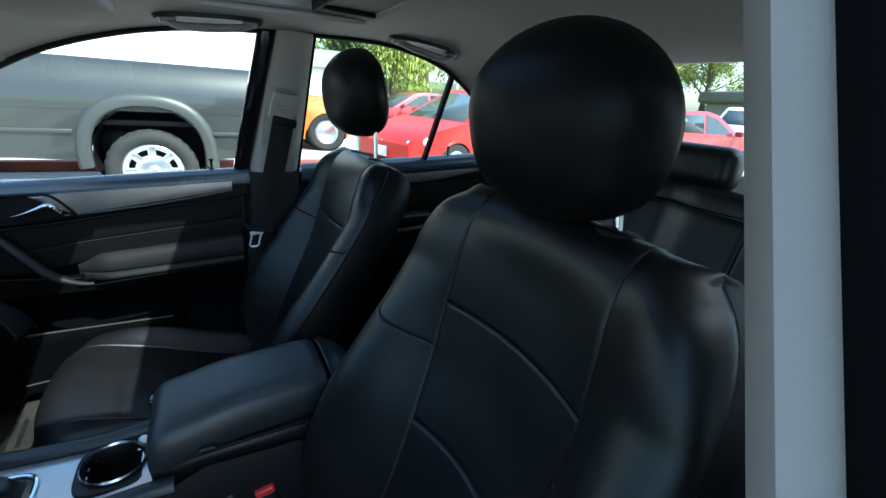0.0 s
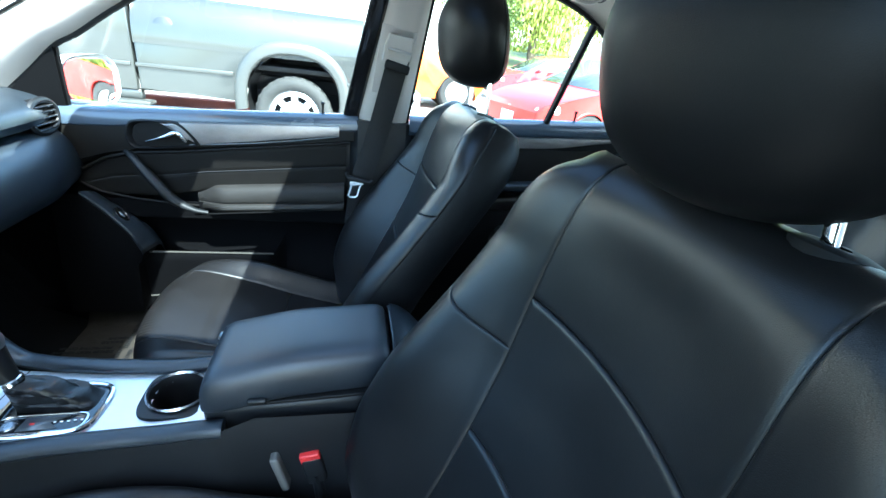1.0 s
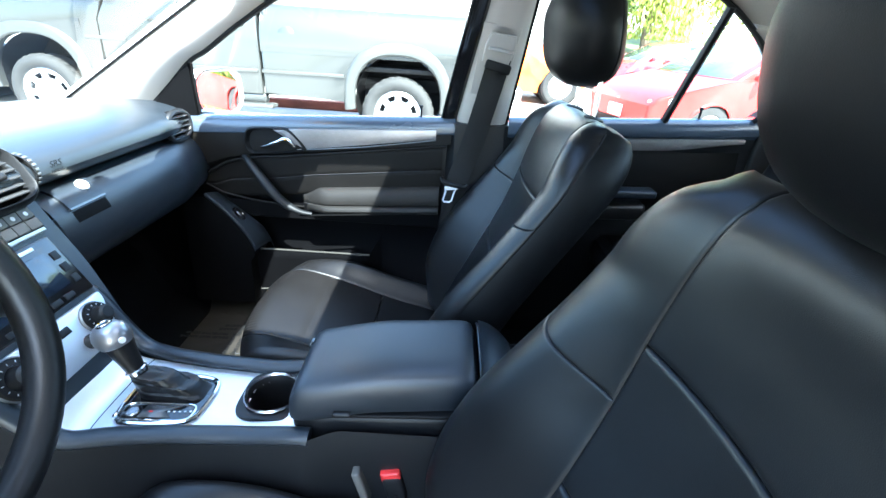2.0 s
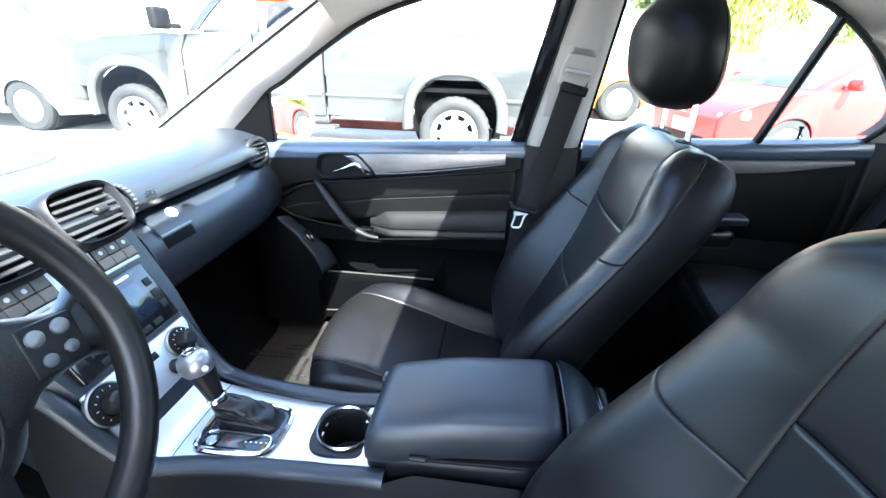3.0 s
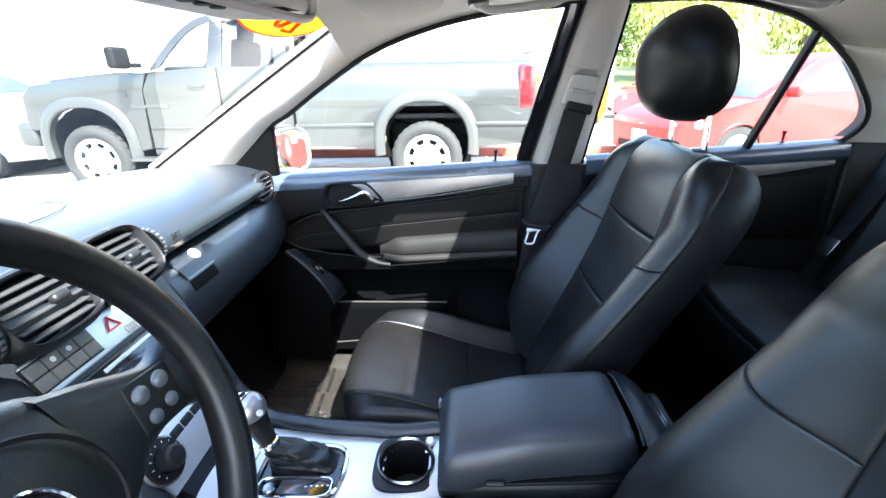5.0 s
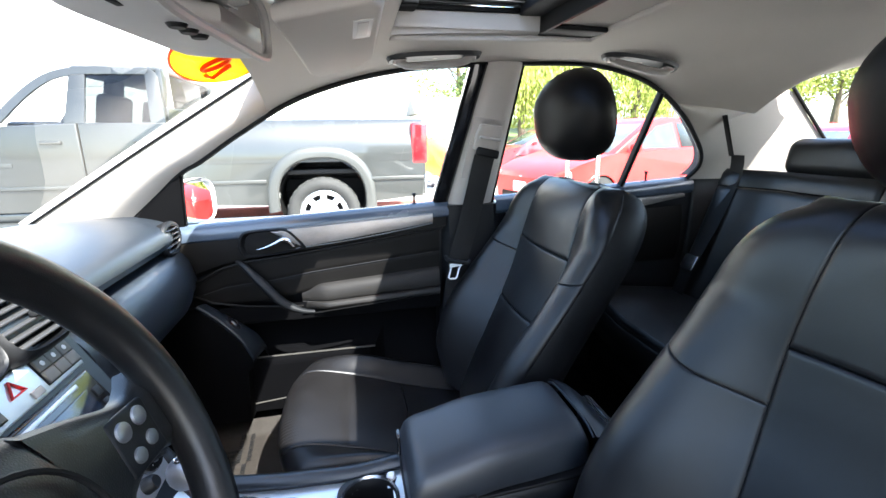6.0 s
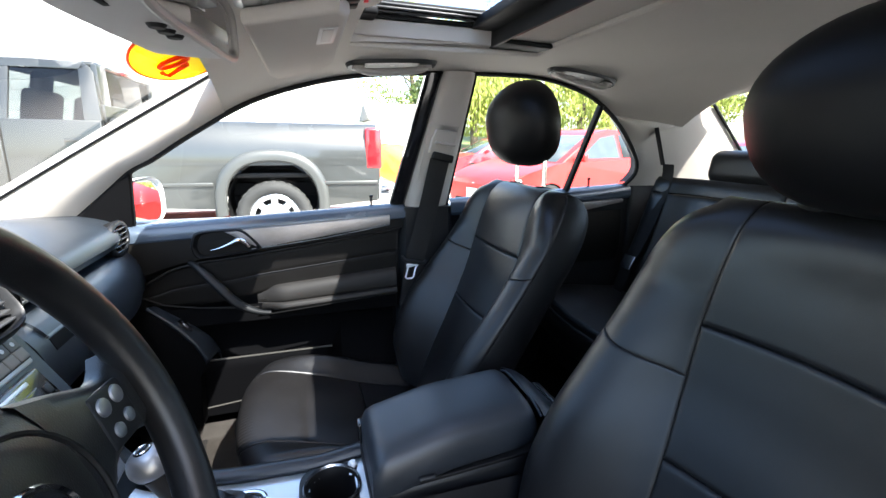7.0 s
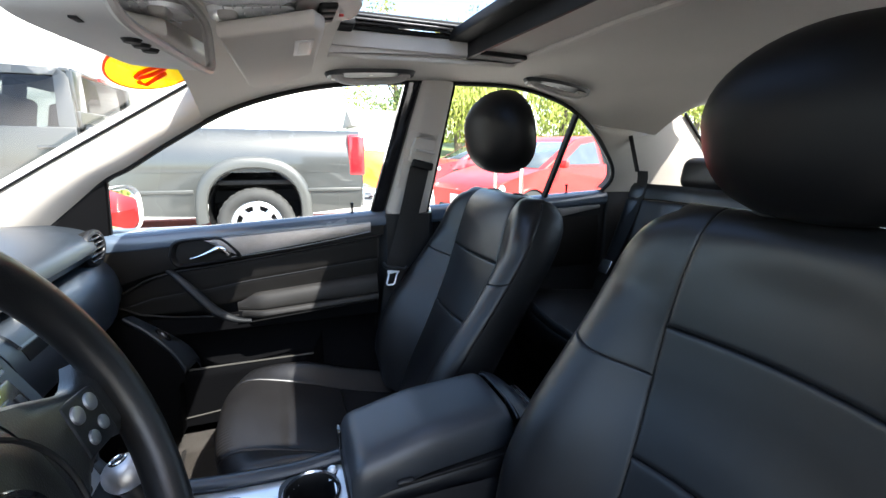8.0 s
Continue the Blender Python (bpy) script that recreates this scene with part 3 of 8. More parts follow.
# ---- floor, tunnel and firewall ----
def build_floor():
    xs = [-0.95, -0.80, -0.72, -0.60, -0.2, 0.25, 0.32, 0.62, 0.66, 1.0, 1.55]
    zf = [0.70, 0.52, 0.38, 0.325, 0.315, 0.315, 0.315, 0.315, 0.50, 0.52, 0.52]
    ys = [-0.74, -0.70, -0.66, -0.14, -0.10, 0.10, 0.14, 0.66, 0.70, 0.74]
    rows = []
    for x, z in zip(xs, zf):
        rows.append([(x, y, z + (0.09 if abs(y) >= 0.70 else 0) + (0.16 if abs(y) <= 0.10 else 0)) for y in ys])
    bm = bm_grid(rows)
    tagged(part("floor", bm, CARPET), "black carpeted car floor with centre tunnel", "car floor", kind="structure")
    bm = bm_grid([[(x, y, z) for y in (-0.70, -0.35, 0, 0.35, 0.70)] for x, z in ((-0.95, 0.70), (-1.02, 0.84), (-1.12, 0.928))])
    tagged(part("wall_front", bm, CARPET), "black bulkhead behind the dashboard", "bulkhead", kind="structure")
    for s in (1, -1):
        bm = bm_box((2.3, 0.10, 0.16), pose(0.25, s * 0.735, 0.34), 0.02)
        tagged(part("door_sill", bm, RUBBER_PLASTIC), "black plastic-covered door sill", "door sill", kind="structure")
        # kick panel and lower rear quarter close the corners
        bm = bm_box((0.36, 0.03, 0.62), pose(-0.79, s * 0.70, 0.64), 0.01)
        tagged(part("kick_panel", bm, CARPET), "black carpeted kick panel at the foot of the pillar", "kick panel", kind="structure")
        bm = bm_box((0.62, 0.03, 0.64), pose(1.27, s * 0.68, 0.72), 0.01)
        tagged(part("rear_side_panel", bm, RUBBER_PLASTIC), "black trim panel beside the rear seat", "side panel", kind="structure")
    bm = bm_box((0.50, 1.34, 0.02), pose(1.36, 0, 1.022), 0.006)
    tagged(part("parcel_shelf", bm, CARPET), "black carpeted shelf below the back window", "parcel shelf", kind="structure")
    bm = bm_box((2.66, 1.44, 0.03), pose(0.27, 0, 0.27), 0.01)
    tagged(part("underbody", bm, BLACK), "black underside of the car", "underbody", kind="structure")


build_floor()


# ---- doors ----
def front_door():
    d = thing("door_1", (-0.2, 0.70, 0.40), "closed front passenger door with black trim, metal inlay and pull handle", "car door", kind="structure")
    # backing panel
    def back(x, z):
        return 0.672 - 0.018 * smoothstep(0.60, 0.66, z) * (1 - smoothstep(0.88, 0.93, z))
    bm = bm_grid([[(x, 0.724 if z < 0.70 else 0.672, z) for z in (0.38, 0.5, 0.6, 0.66, 0.75, 0.85, sill(x) - 0.02)] for x in [-0.66 + 0.05 * i for i in range(17)]])
    part("inner_panel", bm, RUBBER_PLASTIC, d)
    bm = bm_box((0.86, 0.03, 0.66), pose(-0.25, 0.745, 0.62), 0.01)
    part("outer_skin", bm, SILVER_PAINT, d)
    # window ledge: padded top that rolls over into the panel
    rows = []
    for i in range(30):
        x = -0.66 + 0.81 * i / 29
        s = sill(x)
        rows.append([(x, 0.70, s + 0.004), (x, 0.685, s + 0.006), (x, 0.668, s + 0.003), (x, 0.656, s - 0.006), (x, 0.651, s - 0.020), (x, 0.652, s - 0.034), (x, 0.662, s - 0.044)])
    part("ledge", bm_grid(rows), LEDGE, d, "smooth black padded window ledge with blue sheen in its colour")
    # upper panel with a soft hollow round the handle
    def up(x, z):
        f = (z - 0.80) / 0.15
        return 0.652 - 0.006 * math.sin(math.pi * min(1, max(0, f)))
    rows = []
    for i in range(34):
        x = -0.60 + 0.74 * i / 33
        lo = interp([(-0.60, 0.79), (-0.52, 0.815), (-0.472, 0.834), (-0.40, 0.850), (-0.308, 0.858), (-0.1, 0.885), (0.14, 0.915)], x)
        hi = sill(x) - 0.036
        rows.append([(x, up(x, lo + (hi - lo) * j / 8) + (0.010 if j in (0,) else 0), lo + (hi - lo) * j / 8) for j in range(9)])
    part("upper_panel", bm_grid(rows), SMOOTH_TRIM, d)
    # metal inlay along the door
    rows = []
    for i in range(26):
        f = i / 25
        x = -0.335 + 0.435 * f
        hi = 0.930 + 0.026 * f
        lo = interp([(0, 0.926), (0.18, 0.880), (0.5, 0.898), (1, 0.929)], f)
        rows.append([(x, 0.649, lo), (x, 0.6415, lo + 0.002), (x, 0.639, (lo + hi) / 2), (x, 0.6415, hi - 0.002), (x, 0.649, hi)])
    part("inlay", bm_grid(rows), TRIM, d, "brushed metal inlay strip")
    part("inlay_edge", bm_tube([(x, 0.6445, z) for x, z in [(-0.275, 0.878), (-0.2, 0.885), (-0.1, 0.896), (0.0, 0.911), (0.10, 0.928)]], 0.0016, 6), SATIN, d)
    # release handle in its dished cup
    cup = spline([(-0.412, 0, 0.892), (-0.404, 0, 0.918), (-0.385, 0, 0.929), (-0.335, 0, 0.932), (-0.300, 0, 0.930), (-0.278, 0, 0.914), (-0.256, 0, 0.884), (-0.268, 0, 0.876), (-0.32, 0, 0.869), (-0.388, 0, 0.864), (-0.406, 0, 0.872), (-0.412, 0, 0.892)], 64)
    rows = []
    c = Vector((-0.33, 0, 0.895))
    for sc, y in ((1.10, 0.6455), (1.07, 0.637), (1.02, 0.635), (0.96, 0.638), (0.90, 0.6465), (0.2, 0.6475)):
        rows.append([(c.x + (p.x - c.x) * sc, y, c.z + (p.z - c.z) * sc) for p in cup[:-1]])
    part("handle_cup", bm_grid(rows, close_v=True), BLACK, d, "dished black handle cup with a raised rim")
    lev = spline([(-0.372, 0.640, 0.882), (-0.350, 0.635, 0.888), (-0.322, 0.630, 0.900), (-0.302, 0.629, 0.908), (-0.289, 0.632, 0.901), (-0.283, 0.640, 0.890)], 18)
    part("release_handle", bm_tube(lev, [0.002 + 0.0105 * (i / 17) ** 0.9 * (1 if i < 15 else 0.75) for i in range(18)], 12, flat=0.7), CHROME, d, "chrome release handle")
    # padded insert with seams
    def seam(x):
        return interp([(-0.62, 0.775), (-0.52, 0.80), (-0.472, 0.830), (-0.40, 0.846), (-0.308, 0.854), (-0.1, 0.880), (0.14, 0.911)], x)
    for k, (f0, f1) in enumerate(((0.0, 0.48), (0.48, 1.0))):
        rows = []
        for i in range(40):
            x = -0.58 + 0.70 * i / 39
            lo0 = interp([(-0.58, 0.73), (-0.35, 0.735), (-0.25, 0.755), (0.12, 0.785)], x)
            hi0 = seam(x)
            lo, hi = lo0 + (hi0 - lo0) * f0, lo0 + (hi0 - lo0) * f1
            row = []
            for j in range(11):
                f = j / 10
                z = lo + (hi - lo) * f
                dd = min(z - lo, hi - z)
                row.append((x, 0.653 + 0.0016 * max(0, 1 - dd / 0.005) ** 2, z))
            rows.append(row)
        part("insert_panel", bm_grid(rows), SMOOTH_TRIM, d, "black leather-look padded insert")
    # armrest ledge
    rows = []
    for i in range(34):
        f = i / 33
        x = -0.272 + 0.388 * f
        out = 0.040 * smoothstep(-0.03, 0.20, f) * (1 - 0.14 * f)
        zt = 0.752 + 0.030 * f - 0.022 * smoothstep(0.14, 0.0, f)
        zb = 0.700 + 0.020 * f
        prof = [(0.656, zt + 0.016), (0.656 - out * 0.25, zt + 0.014), (0.656 - out * 0.50, zt + 0.006), (0.656 - out * 0.66, zt - 0.006), (0.656 - out * 0.74, zb + 0.032), (0.656 - out * 0.70, zb + 0.0250), (0.656 - out * 0.50, zb + 0.0225), (0.656 - out * 0.84, zb + 0.020), (0.656 - out * 0.97, zb + 0.015), (0.656 - out, zb + 0.009), (0.656 - out * 0.92, zb + 0.003), (0.656 - out * 0.75, zb), (0.670, zb - 0.004)]
        rows.append([(x, py, pz) for py, pz in prof])
    bm = bm_grid(rows)
    part("armrest", bm, ARM_LEATHER, d, "black leather armrest")
    part("armrest_piping", bm_tube([(-0.27 + 0.33 * i / 12, 0.655 - 0.055 * (1 - 0.35 * i / 12) * 0.93, 0.702 + 0.0185 * i / 12) for i in range(13)], 0.0024, 6), MATT_GRIP, d)
    # pull handle sweeping down into the armrest
    pull = spline([(-0.425, 0.652, 0.850), (-0.402, 0.628, 0.838), (-0.36, 0.606, 0.795), (-0.315, 0.596, 0.745), (-0.27, 0.597, 0.718), (-0.238, 0.606, 0.708)], 24)
    part("pull_handle", bm_tube(pull, [0.0090 + 0.0045 * smoothstep(0, 10, i) - 0.0075 * smoothstep(15, 23, i) for i in range(24)], 14, flat=0.75), GRIP, d, "curved dark grey pull handle")
    # stitched seams across the insert
    part("seam", bm_tube([(-0.52 + 0.62 * i / 24, 0.6515, 0.5 * (seam(-0.52 + 0.62 * i / 24) + interp([(-0.58, 0.73), (-0.35, 0.735), (-0.25, 0.755), (0.12, 0.785)], -0.52 + 0.62 * i / 24)) - 0.002) for i in range(25)], 0.0011, 5), SEAM, d)
    part("upper_roll", bm_tube([(-0.60 + 0.73 * i / 30, 0.6485, seam(-0.60 + 0.73 * i / 30) + 0.003) for i in range(31)], 0.0042, 8), SMOOTH_TRIM, d, "rolled edge over the insert")
    part("lower_roll", bm_tube([(-0.545, 0.650, 0.762), (-0.50, 0.648, 0.740), (-0.42, 0.647, 0.724), (-0.34, 0.646, 0.716), (-0.27, 0.646, 0.712)], 0.0032, 8), SMOOTH_TRIM, d)
    # lower panel and map pocket
    rows = []
    for i in range(30):
        x = -0.60 + 0.72 * i / 29
        rows.append([(x, 0.650, 0.722), (x, 0.652, 0.672), (x, 0.668, 0.664), (x, 0.714, 0.660), (x, 0.722, 0.62), (x, 0.716, 0.52), (x, 0.668, 0.44), (x, 0.665, 0.385)])
    # near-zero base adds the shade below the armrest to the panel's colour
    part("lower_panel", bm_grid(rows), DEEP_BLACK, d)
    rows = []
    for i in range(30):
        f = i / 29
        x = -0.47 + 0.42 * f
        out = 0.040 * smoothstep(0, 0.06, f) * smoothstep(1.0, 0.88, f)
        zt = 0.576 + 0.05 * smoothstep(0.93, 1.0, f)
        rows.append([(x, 0.668 - out * 0.86, zt - 0.01), (x, 0.668 - out * 0.9, zt), (x, 0.668 - out, zt + 0.002), (x, 0.668 - out * 1.08, zt - 0.004), (x, 0.668 - out * 1.04, zt - 0.03), (x, 0.668 - out * 0.8, zt - 0.11), (x, 0.668 - out * 0.6, 0.40)])
    part("map_pocket", bm_grid(rows), DEEP_BLACK, d, "black door pocket with a pale rim")
    part("pocket_rim", bm_tube([(-0.455 + 0.375 * i / 14, 0.626, 0.578) for i in range(15)], 0.003, 6), PALE_EDGE, d)
    part("bottom_edge", bm_tube([(-0.475 + 0.43 * i / 20, 0.6405, 0.423 + 0.042 * i / 20) for i in range(21)], 0.0030, 6), PALE_EDGE, d, "pale bottom edge")
    # wedge-shaped housing with an oval switch at the front of the pocket
    inner = spline([(-0.520, 0.585, 0.757), (-0.470, 0.583, 0.712), (-0.423, 0.582, 0.652), (-0.402, 0.584, 0.603)], 16)
    outer_edge = spline([(-0.515, 0.645, 0.740), (-0.462, 0.645, 0.698), (-0.407, 0.645, 0.650), (-0.384, 0.645, 0.604)], 16)
    rows = []
    for a, b in zip(inner, outer_edge):
        up = Vector((0.62, -0.25, 0.74)) * 0.004
        rows.append([a + Vector((-0.004, 0.004, -0.010)), a + Vector((-0.001, 0.0005, -0.003)), a + Vector((0.002, 0.002, 0.001)), a.lerp(b, 0.3) + up, a.lerp(b, 0.7) + up, b, b + Vector((0.004, 0.012, -0.012)), b + Vector((0.002, 0.030, -0.05))])
    end = rows[-1]
    for f in (0.35, 1.0):
        rows.append([p + Vector((-0.002 * f, 0.006 * f, -0.014 * f)) for p in end])
    w = part("corner_housing", bm_grid(rows), DASH, d, "black wedge housing with an oval switch")
    rows = [[a + Vector((-0.004, 0.004, -0.009)), a + Vector((-0.005, 0.004, -0.03)), Vector((a.x - 0.02, 0.592, min(a.z - 0.05, 0.56))), Vector((a.x - 0.03, 0.600, 0.40))] for a in inner]
    rows = [[p + Vector((-0.06, 0.0, 0.0)) for p in rows[0]]] + rows + [[Vector((p.x + 0.006, 0.665, p.z)) for p in rows[-1]]]
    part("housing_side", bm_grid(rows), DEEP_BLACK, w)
    ax = (inner[9] - inner[7]).normalized()
    nz = ax.cross(outer_edge[8] - inner[8]).normalized()
    nz = nz if nz.z > 0 else -nz
    ay = nz.cross(ax)
    mid = inner[7].lerp(outer_edge[7], 0.46) + nz * 0.0045
    sw = Matrix(((ax.x, ay.x, nz.x, mid.x), (ax.y, ay.y, nz.y, mid.y), (ax.z, ay.z, nz.z, mid.z), (0, 0, 0, 1)))
    part("switch_bezel", bm_lathe([(0.0, 0.001), (0.013, 0.001), (0.016, 0.003), (0.019, 0.002), (0.020, -0.004)], 24, sw @ Matrix.Diagonal((1.15, 0.78, 1, 1))), GLOSS_BLACK, w)
    part("switch", bm_lathe([(0.0, 0.003), (0.005, 0.003), (0.007, 0.001), (0.0075, 0.0)], 20, sw @ Matrix.Diagonal((1.3, 0.66, 1, 1))), SATIN, w)
    # lock pin
    for x, y in ((0.055, 0.689),):
        part("lock_pin", bm_lathe([(0, 0.028), (0.005, 0.028), (0.006, 0.024), (0.0035, 0.020), (0.003, 0.0), (0.008, 0.0), (0.009, -0.004)], 14, pose(x, y, sill(x) + 0.006)), BLACK, d, "black lock pin")
    # black frame behind the glass and mirror-corner cover
    rows = []
    for i in range(12):
        f = i / 11
        z = 0.96 + 0.372 * f
        xg = 0.105 + 0.075 * f
        y = side_y(z)
        rows.append([(xg, y + 0.012, z), (xg, y - 0.006, z), (xg + 0.012, y - 0.014, z), (xg + 0.036, y - 0.014, z), (xg + 0.045, y - 0.004, z), (xg + 0.045, y + 0.012, z)])
    part("window_frame", bm_grid(rows, close_v=True, caps=True), GLOSS_BLACK, d, "black painted door window frame")
    tri = [(-0.70, 0.935), (-0.545, 0.940), (-0.522, 1.092), (-0.60, 1.024)]
    bm = bmesh.new()
    for off in (0.010, -0.010):
        vs = [bm.verts.new((x, side_y(z) - off, z)) for x, z in tri]
        bm.faces.new(vs)
    a = list(bm.verts)
    for i in range(4):
        bm.faces.new((a[i], a[(i + 1) % 4], a[4 + (i + 1) % 4], a[4 + i]))
    bmesh.ops.bevel(bm, geom=bm.edges[:], offset=0.004, segments=2, affect="EDGES")
    part("mirror_corner_cover", bm, DEEP_BLACK, d, "black triangular cover at the mirror")
    return d


front_door()


def rear_door(s, name):
    d = thing(name, (0.62, s * 0.70, 0.40), "closed rear door with black trim and a slim metal inlay", "car door", kind="structure")
    m = Matrix.Diagonal((1, s, 1, 1))
    def put(n, bm, mat, label=""):
        bm.transform(m)
        return part(n, bm, mat, d, label)
    put("inner_panel", bm_grid([[(x, 0.675, z) for z in (0.40, 0.6, 0.8, sill(x) - 0.01)] for x in [0.30 + 0.06 * i for i in range(12)]]), RUBBER_PLASTIC)
    put("outer_skin", bm_box((0.70, 0.03, 0.66), pose(0.63, 0.745, 0.64), 0.01), SILVER_PAINT)
    rows = []
    for i in range(24):
        x = 0.29 + 0.66 * i / 23
        t = sill(x)
        rows.append([(x, 0.70, t + 0.004), (x, 0.685, t + 0.006), (x, 0.668, t + 0.003), (x, 0.656, t - 0.006), (x, 0.651, t - 0.020), (x, 0.652, t - 0.034), (x, 0.662, t - 0.044)])
    put("ledge", bm_grid(rows), LEDGE, "smooth black padded window ledge with blue sheen in its colour")
    rows = []
    for i in range(20):
        x = 0.32 + 0.60 * i / 19
        hi, lo = sill(x) - 0.042, sill(x) - 0.075 + 0.02 * smoothstep(0.7, 0.95, x)
        rows.append([(x, 0.664, lo), (x, 0.652, lo + 0.002), (x, 0.650, (lo + hi) / 2), (x, 0.652, hi - 0.002), (x, 0.664, hi)])
    put("inlay", bm_grid(rows), TRIM, "brushed metal inlay strip")
    rows = []
    for i in range(20):
        x = 0.30 + 0.62 * i / 19
        rows.append([(x, 0.660, sill(x) - 0.08), (x, 0.652, sill(x) - 0.12), (x, 0.650, 0.82), (x, 0.656, 0.78), (x, 0.665, 0.76)])
    put("insert_panel", bm_grid(rows), SMOOTH_TRIM)
    put("armrest", bm_box((0.34, 0.06, 0.05), pose(0.52, 0.635, 0.765, 0, -3, 0), 0.015), LEATHER)
    put("armrest_grip", bm_box((0.15, 0.05, 0.02), pose(0.62, 0.605, 0.83, 0, -3, 0), 0.006), DASH)
    put("lock_pin", bm_lathe([(0, 0.028), (0.005, 0.028), (0.006, 0.024), (0.0035, 0.020), (0.003, 0.0), (0.008, 0.0), (0.009, -0.004)], 14, pose(0.80, 0.689, sill(0.80) + 0.006)), BLACK)
    put("glass_divider", bm_tube([(0.700, side_y(1.0), 1.0), (0.715, side_y(1.14), 1.14), (0.730, side_y(1.276), 1.276)], 0.013, 8, flat=0.7), BLACK, "black bar between the window and quarter glass")
    rows = []
    for i in range(12):
        f = i / 11
        z = 0.96 + 0.378 * f
        x0 = 0.285 + 0.030 * f
        y = side_y(z)
        rows.append([(x0 - 0.012, y + 0.012, z), (x0 - 0.012, y - 0.004, z), (x0 + 0.004, y - 0.004, z), (x0 + 0.004, y + 0.012, z)])
    put("window_frame", bm_grid(rows, close_v=True, caps=True), GLOSS_BLACK)
    return d


rear_door(1, "door_2")
rear_door(-1, "door_3")


# ---- seats ----
def grade(a, b, n):
    """n values from a to b, closer together near both ends."""
    return [a + (b - a) * (0.5 - 0.5 * math.cos(math.pi * i / n)) for i in range(n + 1)]


def sheet_fine(fn, u0, u1, v0, v1, nu, nv, roll=0.006, edges="lrbt", su=0.25, sv=0.45):
    rows = []
    for u in grade(u0, u1, nu):
        row = []
        for v in grade(v0, v1, nv):
            p, inward = fn(u, v)
            d = 9.0
            for ch, val in (("l", (u - u0) * su), ("r", (u1 - u) * su), ("b", (v - v0) * sv), ("t", (v1 - v) * sv)):
                if ch in edges:
                    d = min(d, val)
            k = max(0.0, 1 - d / roll)
            row.append(Vector(p) + Vector(inward) * (roll * (1 - math.sqrt(max(0.0, 1 - k * k)))))
        rows.append(row)
    return bm_grid(rows)


# backrest by height: panel depth, panel half width, outer seam depth, outer half width, bolster swell, thickness
BACK = [(0.50, 0.128, 0.090, 0.120, 0.196, 0.022, 0.105), (0.60, 0.168, 0.094, 0.112, 0.236, 0.034, 0.104), (0.68, 0.206, 0.098, 0.142, 0.247, 0.042, 0.102),
        (0.76, 0.246, 0.110, 0.186, 0.248, 0.042, 0.096), (0.83, 0.280, 0.124, 0.235, 0.244, 0.036, 0.090), (0.90, 0.303, 0.129, 0.283, 0.238, 0.033, 0.086),
        (0.96, 0.318, 0.126, 0.320, 0.235, 0.031, 0.086), (1.01, 0.332, 0.121, 0.348, 0.223, 0.027, 0.086), (1.04, 0.346, 0.119, 0.368, 0.204, 0.020, 0.078), (1.056, 0.364, 0.118, 0.386, 0.176, 0.010, 0.060)]
BACK_Z0, BACK_Z1, BACK_TURN = 0.50, 1.056, 0.040


def back_at(z, k):
    """A backrest measure at height z, eased over its neighbours."""
    tab = [(r[0], r[k]) for r in BACK]
    w = 0.022 * min(1.0, max(0.15, (1.056 - z) / 0.04))
    return sum(interp(tab, z + o * w) for o in (-1.0, -0.5, 0.0, 0.5, 1.0)) / 5


def over_top(p, z):
    """Past its full height a backrest's leather turns over towards the back."""
    e = max(0.0, (z - BACK_Z1) / BACK_TURN)
    return (p[0] + 0.046 * e, p[1] * (1 - 0.05 * e * e), min(z, BACK_Z1) + 0.009 * math.sin(math.pi * 0.94 * e))


def panel_point(u, z, dish=-0.010):
    """The centre panel of a backrest: u across -1..1; dish: how far its middle lies behind its seams."""
    zb = min(z, BACK_Z1)
    h = back_at(zb, 2)
    x = back_at(zb, 1) + dish * (1 - u * u) * (1 - 0.6 * smoothstep(0.98, 1.056, zb))
    return over_top((x, h * u), z), (0.93, 0, -0.33)


def bolster_point(side, s, z):
    """A backrest bolster: s from the panel seam 0 to the outer stitched seam 1."""
    zb = min(z, BACK_Z1)
    h, w = back_at(zb, 2), back_at(zb, 4)
    x0, x1, swell = back_at(zb, 1), back_at(zb, 3), back_at(zb, 5)
    # an S-shaped rise to the crest, then a round turn back to the seam
    crest = min(x0, x1) - 0.72 * swell
    k = 0.66
    if s <= k:
        f = 0.45 * smoothstep(0.0, k, s) + 0.55 * math.sin(math.pi / 2 * s / k)
        x = x0 + (crest - x0) * f
        y = h + (w - 0.036 - h) * s / k
    else:
        a = (s - k) / (1 - k) * math.pi / 2
        x = crest + (x1 - crest) * (1 - math.cos(a))
        y = w - 0.036 + 0.036 * math.sin(a)
    return over_top((x, side * y), zb + (z - zb) * (1 - 0.8 * s ** 2.5)), (0.90, -side * 0.25, -0.33)


CUSH = [(0.0, -0.272, 0.485), (0.05, -0.296, 0.520), (0.12, -0.304, 0.558), (0.20, -0.288, 0.582), (0.30, -0.235, 0.588), (0.5, -0.12, 0.556), (0.75, 0.02, 0.508), (1.0, 0.20, 0.462)]


CUSH_CURVE = spline([(x, 0, z) for _, x, z in CUSH], 401)


